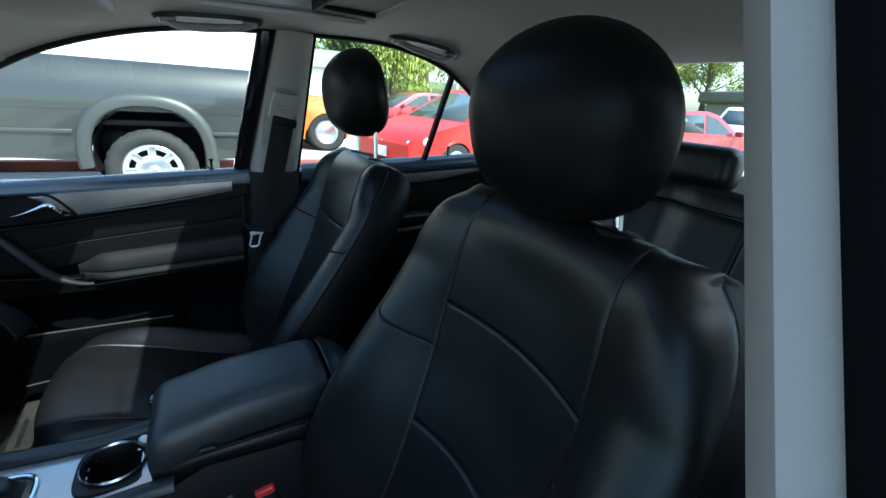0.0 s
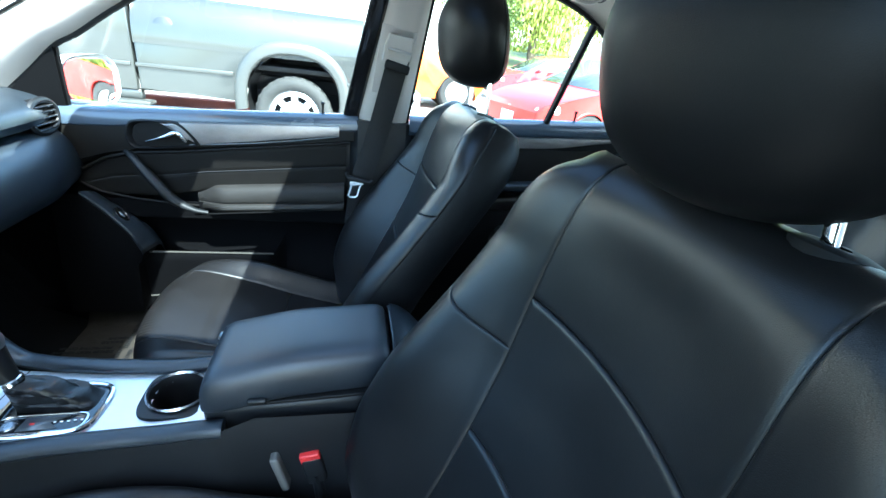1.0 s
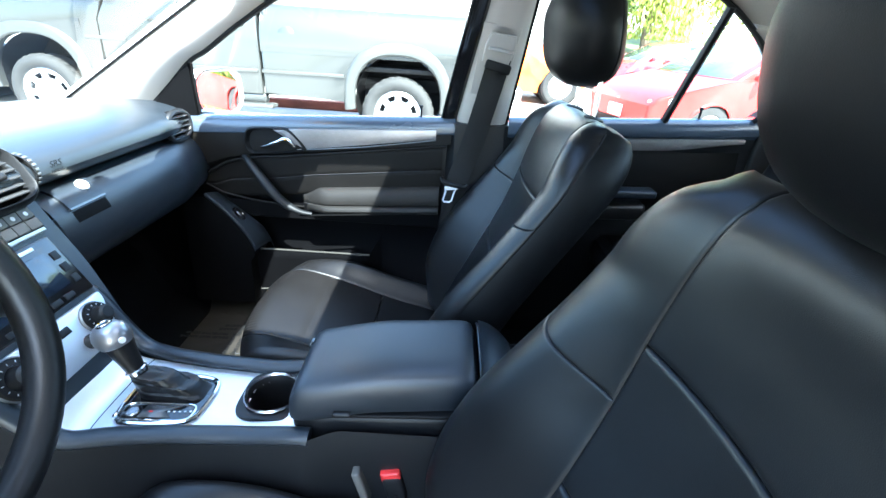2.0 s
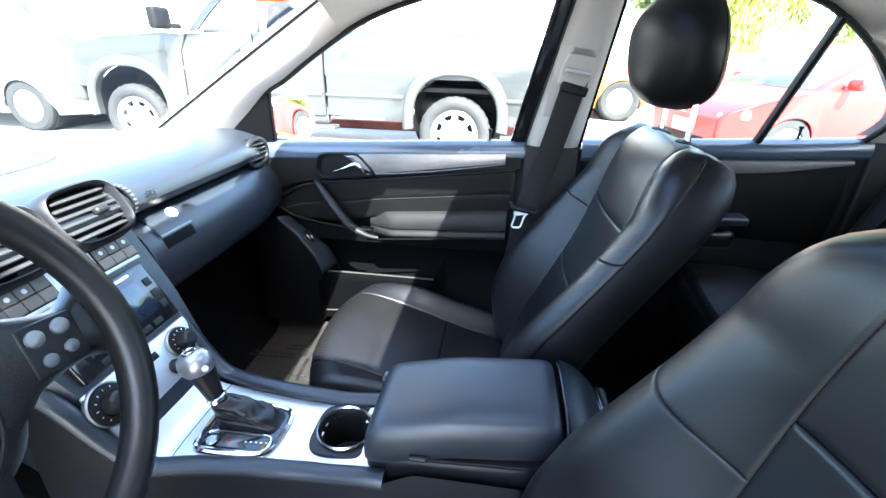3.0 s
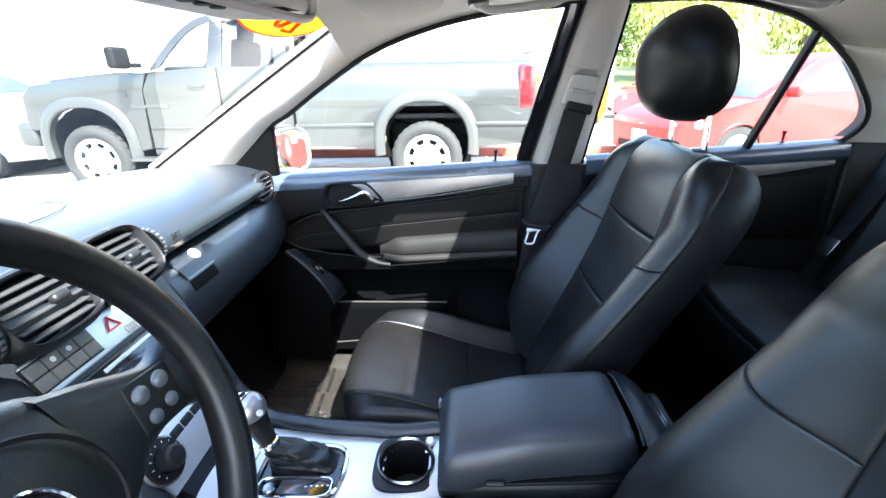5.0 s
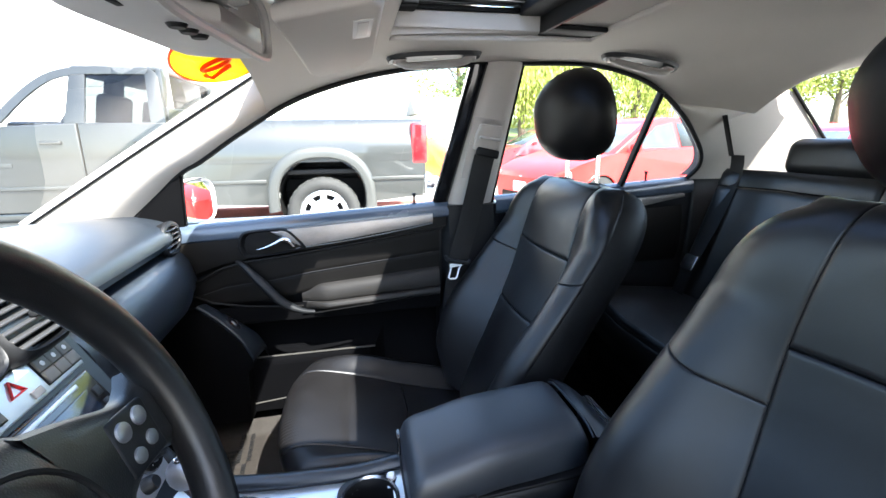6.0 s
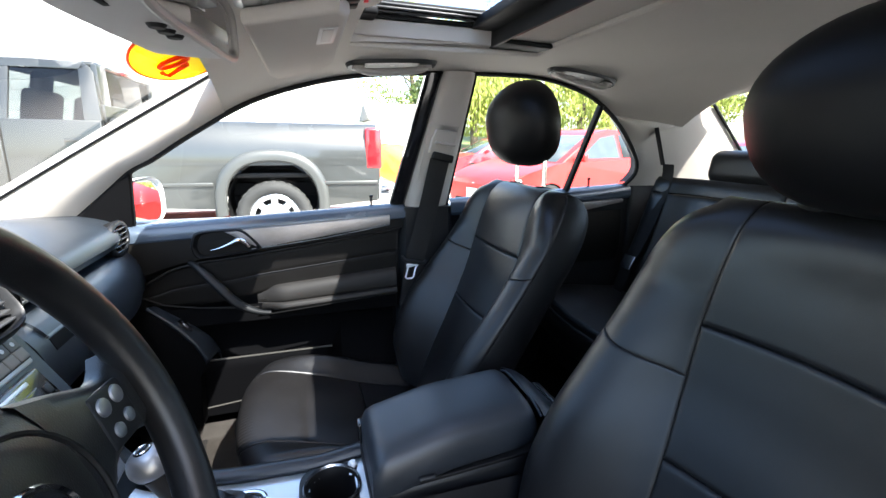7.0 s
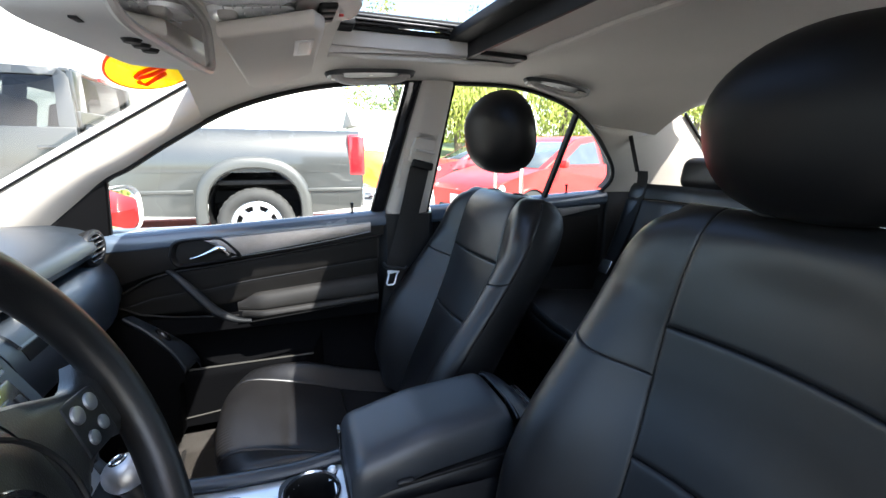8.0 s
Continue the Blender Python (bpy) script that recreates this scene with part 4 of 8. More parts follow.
def cush_point(u, v):
    """The leather face of a seat's cushion: u across, v from the front lip 0 to the back 1."""
    k = min(399, max(0, int(v * 400)))
    c = CUSH_CURVE[k].lerp(CUSH_CURVE[k + 1], v * 400 - k)
    x, z = c.x, c.z
    a = abs(u)
    w = 0.236 - 0.020 * smoothstep(0.22, 0.0, v)
    side = 0.040 * smoothstep(0.56, 0.86, a) * smoothstep(0.15, 0.55, v)
    fall = smoothstep(0.80, 1.0, a)
    crown = 0.008 * (1 - (a / 0.60) ** 2) * smoothstep(0.0, 0.15, v) if a < 0.60 else 0.0
    nose = smoothstep(0.45, 0.0, v)
    flute = -0.0035 * math.exp(-((v - 0.40) / 0.012) ** 2) * smoothstep(0.60, 0.55, a)
    pleat = 0.0012 * (0.5 + 0.5 * math.cos(2 * math.pi * u * 0.236 / 0.0088)) * smoothstep(0.03, 0.07, v) * smoothstep(0.24, 0.13, v) * smoothstep(0.60, 0.56, a)
    x, z = x + pleat * 0.7, z - pleat * 0.7
    return (x + 0.075 * a ** 2.8 * nose, w * u, z + side + crown + flute - 0.070 * fall ** 1.8 - 0.022 * a ** 3 * nose), (0, 0, -1)


def head_point(a, b):
    """A padded head restraint: angle a round, b from -1 bottom to 1 top."""
    r = (1 - abs(b) ** 3.0) ** (1 / 2.4) if b < 0 else (1 - b ** 2.5) ** (1 / 2.1)
    c, s = math.cos(a), math.sin(a)
    ex = 2.2
    cx = math.copysign(abs(c) ** (2 / ex), c)
    sy = math.copysign(abs(s) ** (2 / ex), s)
    wid = 0.132 - 0.022 * max(0, b) ** 2 - 0.016 * max(0, -b)
    dep = 0.066 - 0.006 * b
    return Vector((0.372 - 0.014 * b + 0.024 * max(0, b) ** 2 + dep * r * cx + 0.012 * (1 - (sy * r) ** 2) * -0.6, wid * r * sy, 1.208 + 0.098 * b))


def front_seat(at, label, back_shift, head_shift, seams, upright=0.0):
    """A front seat: cushion, backrest and head restraint; the shifts set the back's and the restraint's adjustment."""
    t = thing("front_seat", (at[0], at[1], 0.335), label, "car seat", "front seats")
    here = Vector(at)
    bs, hs = Vector(back_shift), Vector(head_shift)
    def put(name, bm, mat=LEATHER, label="", parent=None, sharp=50, shift=Vector((0, 0, 0))):
        if shift is bs:
            for v in bm.verts:
                v.co.x -= upright * (v.co.z - 0.88)
        bm.transform(Matrix.Translation(here + shift))
        return part(name, bm, mat, parent or t, label, sharp=sharp)
    low, high, crease, dish = seams
    def panel_at(u, z):
        return panel_point(u, z, dish)
    rise = (BACK_Z0, low, high, BACK_Z1 + BACK_TURN)
    for k in range(3):
        put("back_panel", sheet_fine(panel_at, -1, 1, rise[k], rise[k + 1], 30, 30, 0.0055, "lrb" if k == 2 else "lrbt", su=0.12, sv=1.0), LEATHER, shift=bs)
    # each bolster is two padded pieces that meet at a slanting seam
    for sg in (-1, 1):
        def low_piece(u, v):
            top_z = crease + 0.030 * (u - 0.5)
            return bolster_point(sg, u, BACK_Z0 + (top_z - BACK_Z0) * v)
        def high_piece(u, v):
            low_z = crease + 0.030 * (u - 0.5)
            p, inward = bolster_point(sg, u, low_z + (BACK_Z1 + BACK_TURN - low_z) * v)
            return p, inward
        put("bolster", sheet_fine(low_piece, 0, 1, 0, 1, 30, 44, 0.0028, "lrt", su=0.13, sv=0.38), LEATHER, shift=bs)
        put("bolster", sheet_fine(high_piece, 0, 1, 0, 1, 30, 42, 0.0028, "lrb", su=0.10, sv=0.20), LEATHER, shift=bs)
        put("edge_seam", bm_tube([Vector(bolster_point(sg, 1.0, BACK_Z0 + (BACK_Z1 - BACK_Z0) * k / 60)[0]) + Vector((0.0035, -sg * 0.0015, 0)) for k in range(61)], 0.0013, 5), SEAM, "stitched edge seam", shift=bs)
    # sides and back of the backrest, closed over the top
    rows = []
    for j in range(41):
        z = BACK_Z0 + (BACK_Z1 - BACK_Z0) * (j / 40) ** 0.85
        (xo, w, _), _ = bolster_point(1, 1.0, z)
        th = back_at(z, 6)
        half_row = [(xo, w - 0.001, z), (xo + th * 0.10, w + 0.002, z - th * 0.03), (xo + th * 0.35, w + 0.004, z - th * 0.11), (xo + th * 0.62, w + 0.001, z - th * 0.19),
                    (xo + th * 0.84, w - 0.010, z - th * 0.26), (xo + th * 0.97, w - 0.030, z - th * 0.30), (xo + th * 1.06, w * 0.6, z - th * 0.32), (xo + th * 1.10, w * 0.25, z - th * 0.33)]
        rows.append([(x, -y, zz) for x, y, zz in half_row] + [(xo + th * 1.11, 0.0, z - th * 0.33)] + half_row[::-1])
    last = [Vector(p) for p in rows[-1]]
    n = len(last)
    front = []
    for i in range(n):
        # the front edge that this side-and-back point is drawn to
        y = last[i].y
        a = abs(y)
        h = back_at(BACK_Z1, 2)
        if a <= h:
            q = panel_at(y / h, BACK_Z1 + BACK_TURN)[0]
        else:
            edge = back_at(BACK_Z1, 4) - 0.036
            f = 0.66 * (a - h) / (edge - h) if a < edge else 0.66 + 0.34 * math.asin(min(1.0, (a - edge) / 0.036)) / (math.pi / 2)
            q = bolster_point(math.copysign(1, y), min(1.0, f), BACK_Z1 + BACK_TURN)[0]
        front.append(Vector(q))
    for f in (0.2, 0.45, 0.7, 0.9, 1.0):
        rows.append([tuple(last[i].lerp(front[i], f) + Vector((0, 0, 0.004 * math.sin(math.pi * f) - 0.002 * f))) for i in range(n)])
    put("back_shell", bm_grid(rows), SIDE_LEATHER, "matt black leather back and sides", sharp=70, shift=bs)
    # cushion
    for a, b in ((0.10, 0.63), (0.63, 1.0)):
        put("cushion_panel", sheet_fine(cush_point, -0.60, 0.60, a, b, 200 if a < 0.5 else 34, 60 if a < 0.5 else 16, 0.005, "lrbt", su=0.236, sv=0.5), LEATHER_PERF if a < 0.5 else LEATHER)
    put("cushion_bolster", sheet_fine(cush_point, 0.60, 1.0, 0.10, 1.0, 24, 40, 0.005, "lb", su=0.236, sv=0.5))
    put("cushion_bolster", sheet_fine(cush_point, -1.0, -0.60, 0.10, 1.0, 24, 40, 0.005, "rb", su=0.236, sv=0.5))
    put("cushion_nose", sheet_fine(cush_point, -1.0, 1.0, 0.0, 0.10, 330, 14, 0.005, "t", su=0.236, sv=0.5))
    rows = []
    for i in range(29):
        # skirt: down each side and across the front
        f = i / 28
        if f < 0.4:
            p, _ = cush_point(-1, 1 - f / 0.4)
        elif f > 0.6:
            p, _ = cush_point(1, (f - 0.6) / 0.4)
        else:
            p, _ = cush_point(-1 + (f - 0.4) / 0.2 * 2, 0)
        p = Vector(p)
        inn = (Vector((0.0, 0, p.z)) - p).normalized()
        low_z = min(0.43, p.z - 0.04)
        rows.append([p, p + Vector((0, 0, -0.02)) - inn * 0.003, p.lerp(Vector((p.x, p.y, low_z)), 0.6) + inn * 0.004, Vector((p.x, p.y, low_z)) + inn * 0.02, Vector((p.x, p.y, 0.385)) + inn * 0.05])
    put("seat_skirt", bm_grid(rows), RUBBER_PLASTIC)
    for s in (-1, 1):
        put("seat_rail", bm_box((0.46, 0.035, 0.10), pose(-0.03, s * 0.17, 0.378), 0.006), BLACK)
    # head restraint with two chrome posts
    rows = [[head_point(2 * math.pi * i / 48, math.sin(radians(-90 + 180 * j / 26))) for i in range(48)] for j in range(27)]
    bm = bm_grid(rows, close_v=True)
    bmesh.ops.remove_doubles(bm, verts=bm.verts, dist=0.0004)
    h = put("headrest", bm, LEATHER_SOFT, "padded leather headrest", shift=hs)
    for s in (-1, 1):
        ring = [head_point(math.pi * 0.36 * s, math.sin(radians(-86 + 172 * j / 30))) for j in range(31)]
        put("headrest_seam", bm_tube([(p.x, p.y, p.z) for p in ring], 0.0011, 6), BLACK, parent=h, shift=hs)
        top = Vector((0.398, s * 0.068, 1.165)) + hs
        foot = Vector((0.398 - upright * 0.16, s * 0.068, 1.040)) + bs
        put("headrest_post", bm_tube([top, top.lerp(foot, 0.5), foot], 0.0052, 12), CHROME, "chrome post")
        put("post_guide", bm_lathe([(0.006, -0.001), (0.012, -0.001), (0.017, -0.003), (0.019, -0.010)], 18, Matrix.Translation(bs) @ pose(0.397 - upright * 0.18, s * 0.068, 1.067, 0, 8, 0) @ Matrix.Diagonal((1, 1.5, 1, 1))), BLACK)
    return t


front_seat((0, 0.360, 0), "black leather front passenger seat with side bolsters and raised headrest", (0, 0.010, 0), (0, 0.020, 0), (0.767, 0.917, 0.890, -0.010))
front_seat((0, -0.335, 0.012), "black leather driver seat with side bolsters and raised headrest", (0.014, -0.010, 0.026), (0.0, 0.006, -0.022), (0.748, 0.913, 0.862, 0.020), 0.09)


# ---- rear bench ----
def bench_point(u, v):
    x = interp([(0.0, 0.93), (0.5, 1.0), (1.0, 1.075)], v)
    z = interp([(0.0, 0.66), (0.5, 0.86), (0.9, 1.045), (1.0, 1.06)], v)
    a = abs(u)
    dish = 0.025 * (smoothstep(0.0, 0.12, a) - 1) + 0.045 * smoothstep(0.72, 0.95, a)
    return (x - dish, 0.62 * u, z), (0.9, 0, -0.3)


def bench_seat(u, v):
    x = interp([(0.0, 0.585), (0.06, 0.57), (0.15, 0.59), (1.0, 0.97)], v)
    z = interp([(0.0, 0.56), (0.08, 0.64), (0.16, 0.672), (0.4, 0.675), (1.0, 0.645)], v)
    a = abs(u)
    return (x, 0.64 * u, z + 0.02 * smoothstep(0.65, 0.9, a)), (0, 0, -1)


def rear_bench():
    t = thing("rear_bench", (0.8, 0, 0.5), "black leather rear bench seat with low headrests", "car seat")
    for a, b in ((-1, -0.34), (-0.34, 0.34), (0.34, 1)):
        part("bench_back", sheet_fine(bench_point, a, b, 0, 0.82, 24, 20, 0.010, su=0.62, sv=0.42), LEATHER, t)
        part("bench_shoulder", sheet_fine(bench_point, a, b, 0.82, 1.0, 24, 8, 0.008, su=0.62, sv=0.42), LEATHER, t)
        part("bench_cushion", sheet_fine(bench_seat, a, b, 0.12, 1.0, 24, 20, 0.010, su=0.64, sv=0.4), LEATHER, t)
    part("bench_nose", sheet_fine(bench_seat, -1, 1, 0.0, 0.12, 40, 8, 0.008, "t", su=0.64, sv=0.4), LEATHER, t)
    part("bench_base", bm_box((0.42, 1.28, 0.12), pose(0.80, 0, 0.55), 0.02), CARPET, t)
    part("bench_rear", bm_box((0.06, 1.24, 0.50), pose(1.10, 0, 0.80, 0, 16, 0), 0.02), CARPET, t)
    for y in (-0.37, 0.0, 0.37):
        h = part("headrest", bm_box((0.080, 0.24, 0.105), pose(1.12, y, 1.096, 0, 8, 0), 0.034, 5), LEATHER, t, "low padded headrest")
    # belts of the outer places with their buckle tongues
    for s in (1, -1):
        path = spline([(1.03, s * 0.585, 1.10), (1.02, s * 0.575, 1.04), (0.965, s * 0.572, 0.90), (0.90, s * 0.575, 0.76), (0.87, s * 0.58, 0.66)], 20)
        rows = [[(p.x, p.y - s * 0.024, p.z), (p.x - 0.002, p.y, p.z), (p.x, p.y + s * 0.024, p.z)] for p in path]
        bm = bm_grid(rows)
        bmesh.ops.solidify(bm, geom=bm.faces[:], thickness=0.0015)
        b = tagged(part("seat_belt", bm, WEBBING), "black rear seat belt lying against the bench back", "seat belt", "seat belts")
        part("buckle_tongue", bm_box((0.006, 0.05, 0.05), pose(0.90, s * 0.575, 0.775, 0, 26, 0), 0.002), STEEL, b, "steel buckle tongue")


rear_bench()


# ---- front belt on the centre pillar ----
def front_belt(s):
    path = spline([(0.244, s * 0.588, 1.160), (0.240, s * 0.594, 1.13), (0.212, s * 0.604, 1.00), (0.186, s * 0.602, 0.90), (0.163, s * 0.590, 0.83), (0.148, s * 0.60, 0.70), (0.135, s * 0.615, 0.50), (0.13, s * 0.63, 0.42)], 40)
    rows = [[(p.x - 0.027, p.y + s * 0.006, p.z + 0.006), (p.x, p.y, p.z), (p.x + 0.027, p.y + s * 0.002, p.z - 0.006)] for p in path]
    bm = bm_grid(rows)
    bmesh.ops.solidify(bm, geom=bm.faces[:], thickness=0.0015)
    b = thing("seat_belt", (0.12, s * 0.63, 0.42), "black front seat belt hanging from the pillar guide", "seat belt", "seat belts")
    part("webbing", bm, WEBBING, b)
    # guide: a flat shield in a shallow recess, with a dark slot that the webbing leaves
    rec = bm_prism([(0.196, 1.215), (0.283, 1.205), (0.262, 1.045), (0.180, 1.055)], -0.004, 0.006, 0.003, 2)
    sh = bm_prism([(0.214, 1.196), (0.270, 1.190), (0.274, 1.168), (0.262, 1.126), (0.232, 1.118), (0.200, 1.134), (0.204, 1.170)], -0.010, 0.008, 0.004, 3)
    for bm2, d in ((rec, 0.024), (sh, 0.036)):
        for v in bm2.verts:
            v.co.y = s * (side_y(v.co.z) - d + v.co.y)
    part("guide_recess", rec, PILLAR, b)
    g = part("belt_guide", sh, PILLAR, b, "grey height-adjustable belt guide")
    part("guide_step", bm_box((0.058, 0.014, 0.008), pose(0.240, s * 0.560, 1.158, 0, 9, 0), 0.003), GREY_PLASTIC, g)
    part("guide_slot", bm_box((0.062, 0.016, 0.022), pose(0.238, s * 0.578, 1.122, 0, 12, 0), 0.005), BLACK, g)
    grip = spline([(0.121, s * 0.574, 0.850), (0.128, s * 0.571, 0.838), (0.155, s * 0.570, 0.831), (0.182, s * 0.571, 0.826), (0.191, s * 0.574, 0.833)], 15)
    k = part("buckle_grip", bm_tube(grip, [0.006 + 0.004 * math.sin(math.pi * i / 14) for i in range(15)], 10, flat=0.7), GRIP, b, "grey moulded grip on the webbing")
    ring = [(0.144 + dx + 0.25 * dz, s * 0.568, 0.806 + dz) for dx, dz in ((-0.016, 0.019), (-0.011, 0.008), (-0.011, -0.018), (-0.006, -0.022), (0.008, -0.022), (0.012, -0.018), (0.012, 0.008), (0.017, 0.019))]
    part("buckle_tongue", bm_tube(ring, 0.0042, 8, closed=True, flat=0.6), BRIGHT_STEEL, k, "bright steel tongue")
    part("tongue_neck", bm_box((0.036, 0.004, 0.010), pose(0.149, s * 0.568, 0.823, 0, -8, 0), 0.0015), BRIGHT_STEEL, k)
    return b


front_belt(1)


# ---- dashboard ----
PAD = [(-1.13, 0.940), (-0.98, 0.968), (-0.85, 0.985), (-0.72, 0.993), (-0.63, 0.990), (-0.575, 0.978), (-0.545, 0.962), (-0.533, 0.944), (-0.540, 0.925), (-0.562, 0.912), (-0.60, 0.906)]
GLOVE = [(-0.60, 0.908), (-0.565, 0.905), (-0.540, 0.895), (-0.520, 0.874), (-0.508, 0.845), (-0.505, 0.808), (-0.515, 0.775), (-0.545, 0.748), (-0.60, 0.728), (-0.70, 0.715), (-0.86, 0.70)]


def dashboard():
    t = thing("dashboard", (-0.75, 0, 0.70), "black soft-skinned dashboard with centre vents and glovebox", "dashboard")
    prof = spline([(x, 0, z) for x, z in PAD], 46)
    def bow(y):
        return -0.03 * smoothstep(0.50, 0.68, abs(y))
    ys = [0.125 + 0.545 * i / 30 for i in range(31)]
    rows = [[(p.x + bow(y), y, p.z - 0.012 * smoothstep(0.52, 0.68, y)) for p in prof] for y in ys]
    part("top_pad", bm_grid(rows), DASH, t)
    # hood over the centre vents and instrument binnacle
    rows = []
    for i in range(41):
        y = 0.125 - 0.80 * i / 40
        bin_ = smoothstep(-0.13, -0.22, y) * smoothstep(-0.58, -0.50, y)
        rows.append([(p.x + bow(y) + (0.05 * bin_ if p.x > -0.60 else 0), y, p.z + 0.045 * bin_ * smoothstep(-0.95, -0.65, p.x)) for p in prof])
    part("instrument_hood", bm_grid(rows), DASH, t)
    # speaker grille oval in the pad
    part("speaker_outline", bm_tube([(-0.80 + 0.09 * math.cos(2 * math.pi * i / 40), 0.10 + 0.15 * math.sin(2 * math.pi * i / 40), interp([(-0.89, 0.984), (-0.80, 0.991), (-0.71, 0.9955)], -0.80 + 0.09 * math.cos(2 * math.pi * i / 40))) for i in range(40)], 0.0009, 6, closed=True), RUBBER_PLASTIC, t)
    gp = spline([(x, 0, z) for x, z in GLOVE], 34)
    rows = []
    for i in range(31):
        y = 0.13 + 0.535 * i / 30
        rows.append([(p.x + bow(y), y, p.z) for p in gp])
    g = part("glovebox", bm_grid(rows), DASH, t, "smooth black glovebox front")
    rows = []
    for i in range(21):
        y = -0.13 - 0.54 * i / 20
        rows.append([(p.x + bow(y), y, p.z) for p in gp])
    part("knee_panel", bm_grid(rows), DASH, t)
    # glovebox latch with a bright lock
    def on_glovebox(z0, z1, y0, y1, lift):
        """A thin piece that follows the glovebox front between two heights."""
        prof = [p for p in spline([(x, 0, z) for x, z in GLOVE], 300) if z0 <= p.z <= z1 and p.x > -0.60]
        prof = [p + Vector((0.72, 0, 0.69)) * lift for p in prof]
        prof = [prof[0] - Vector((0.72, 0, 0.69)) * (lift + 0.001)] + prof + [prof[-1] - Vector((0.72, 0, 0.69)) * (lift + 0.004)]
        return bm_grid([[(p.x - d, y, p.z - d) for p in prof] for y, d in ((y0, lift), (y0 + 0.001, 0), (y1 - 0.001, 0), (y1, lift))])
    latch = part("latch_plate", on_glovebox(0.872, 0.9035, 0.162, 0.250, 0.0040), DASH, g, "raised latch plate")
    # silver strip puts the lower lip's highlight into the colour
    part("latch_glint", on_glovebox(0.8690, 0.8735, 0.163, 0.249, 0.0046), SATIN, g, "pale strip for the highlight on the latch's lower lip")
    # flat black strip on the surface stands for the finger recess's shade
    part("recess_shade", on_glovebox(0.848, 0.8690, 0.165, 0.247, 0.0007), DEEP_BLACK, g, "dark strip for the shade of the finger recess")
    part("lock", bm_lathe([(0, 0.004), (0.009, 0.004), (0.0115, 0.002), (0.012, -0.003)], 20, pose(-0.5365, 0.2265, 0.8965, 0, 44, 0)), BRIGHT_STEEL, latch, "bright round lock")
    # airbag lettering on the pad's lip
    text_mesh("SRS", 0.016, Matrix.Translation((-0.531, 0.182, 0.950)) @ Matrix(((0, 0.2, 0.98, 0), (1, 0, 0, 0), (0, 0.98, -0.2, 0), (0, 0, 0, 1))), "airbag_letters", BLACK, t)
    text_mesh("AIRBAG", 0.008, Matrix.Translation((-0.5305, 0.182, 0.938)) @ Matrix(((0, -0.1, 0.99, 0), (1, 0, 0, 0), (0, 0.99, 0.1, 0), (0, 0, 0, 1))), "airbag_letters", BLACK, t)
    # round-cornered side vent at the door
    v = part("side_vent", bm_tube([(-0.552 + dx * 0.4, 0.585 + dy, 0.935 + dz) for dx, dy, dz in [(0.0, 0.052 * math.cos(a) * (1 if abs(math.cos(a)) > 0.2 else 1), 0.036 * math.sin(a)) for a in [2 * math.pi * i / 24 for i in range(24)]]], 0.007, 8, closed=True), RUBBER_PLASTIC, t)
    part("vent_back", bm_box((0.02, 0.10, 0.070), pose(-0.572, 0.585, 0.935), 0.01), BLACK, v)
    for k in range(5):
        zz = 0.910 + 0.0125 * k
        part("vent_slat", bm_box((0.020, 0.092 - 0.012 * abs(k - 2), 0.003), pose(-0.555, 0.585, zz, 0, 18, 0), 0.001), GLOSS_BLACK, v)
    return t


dash = dashboard()

# centre stack: its face leans back; d runs down the face from the pad
FACE0, FACE_D, FACE_N = Vector((-0.535, 0, 0.905)), Vector((0.4826, 0, -0.8758)), Vector((0.8758, 0, 0.4826))
FACE_M = Matrix.Translation(FACE0) @ Matrix(((FACE_D.x, 0, FACE_N.x, 0), (0, 1, 0, 0), (FACE_D.z, 0, FACE_N.z, 0), (0, 0, 0, 1)))


def on_face(d, y, n=0.0):
    return FACE_M @ Matrix.Translation((d, y, n))


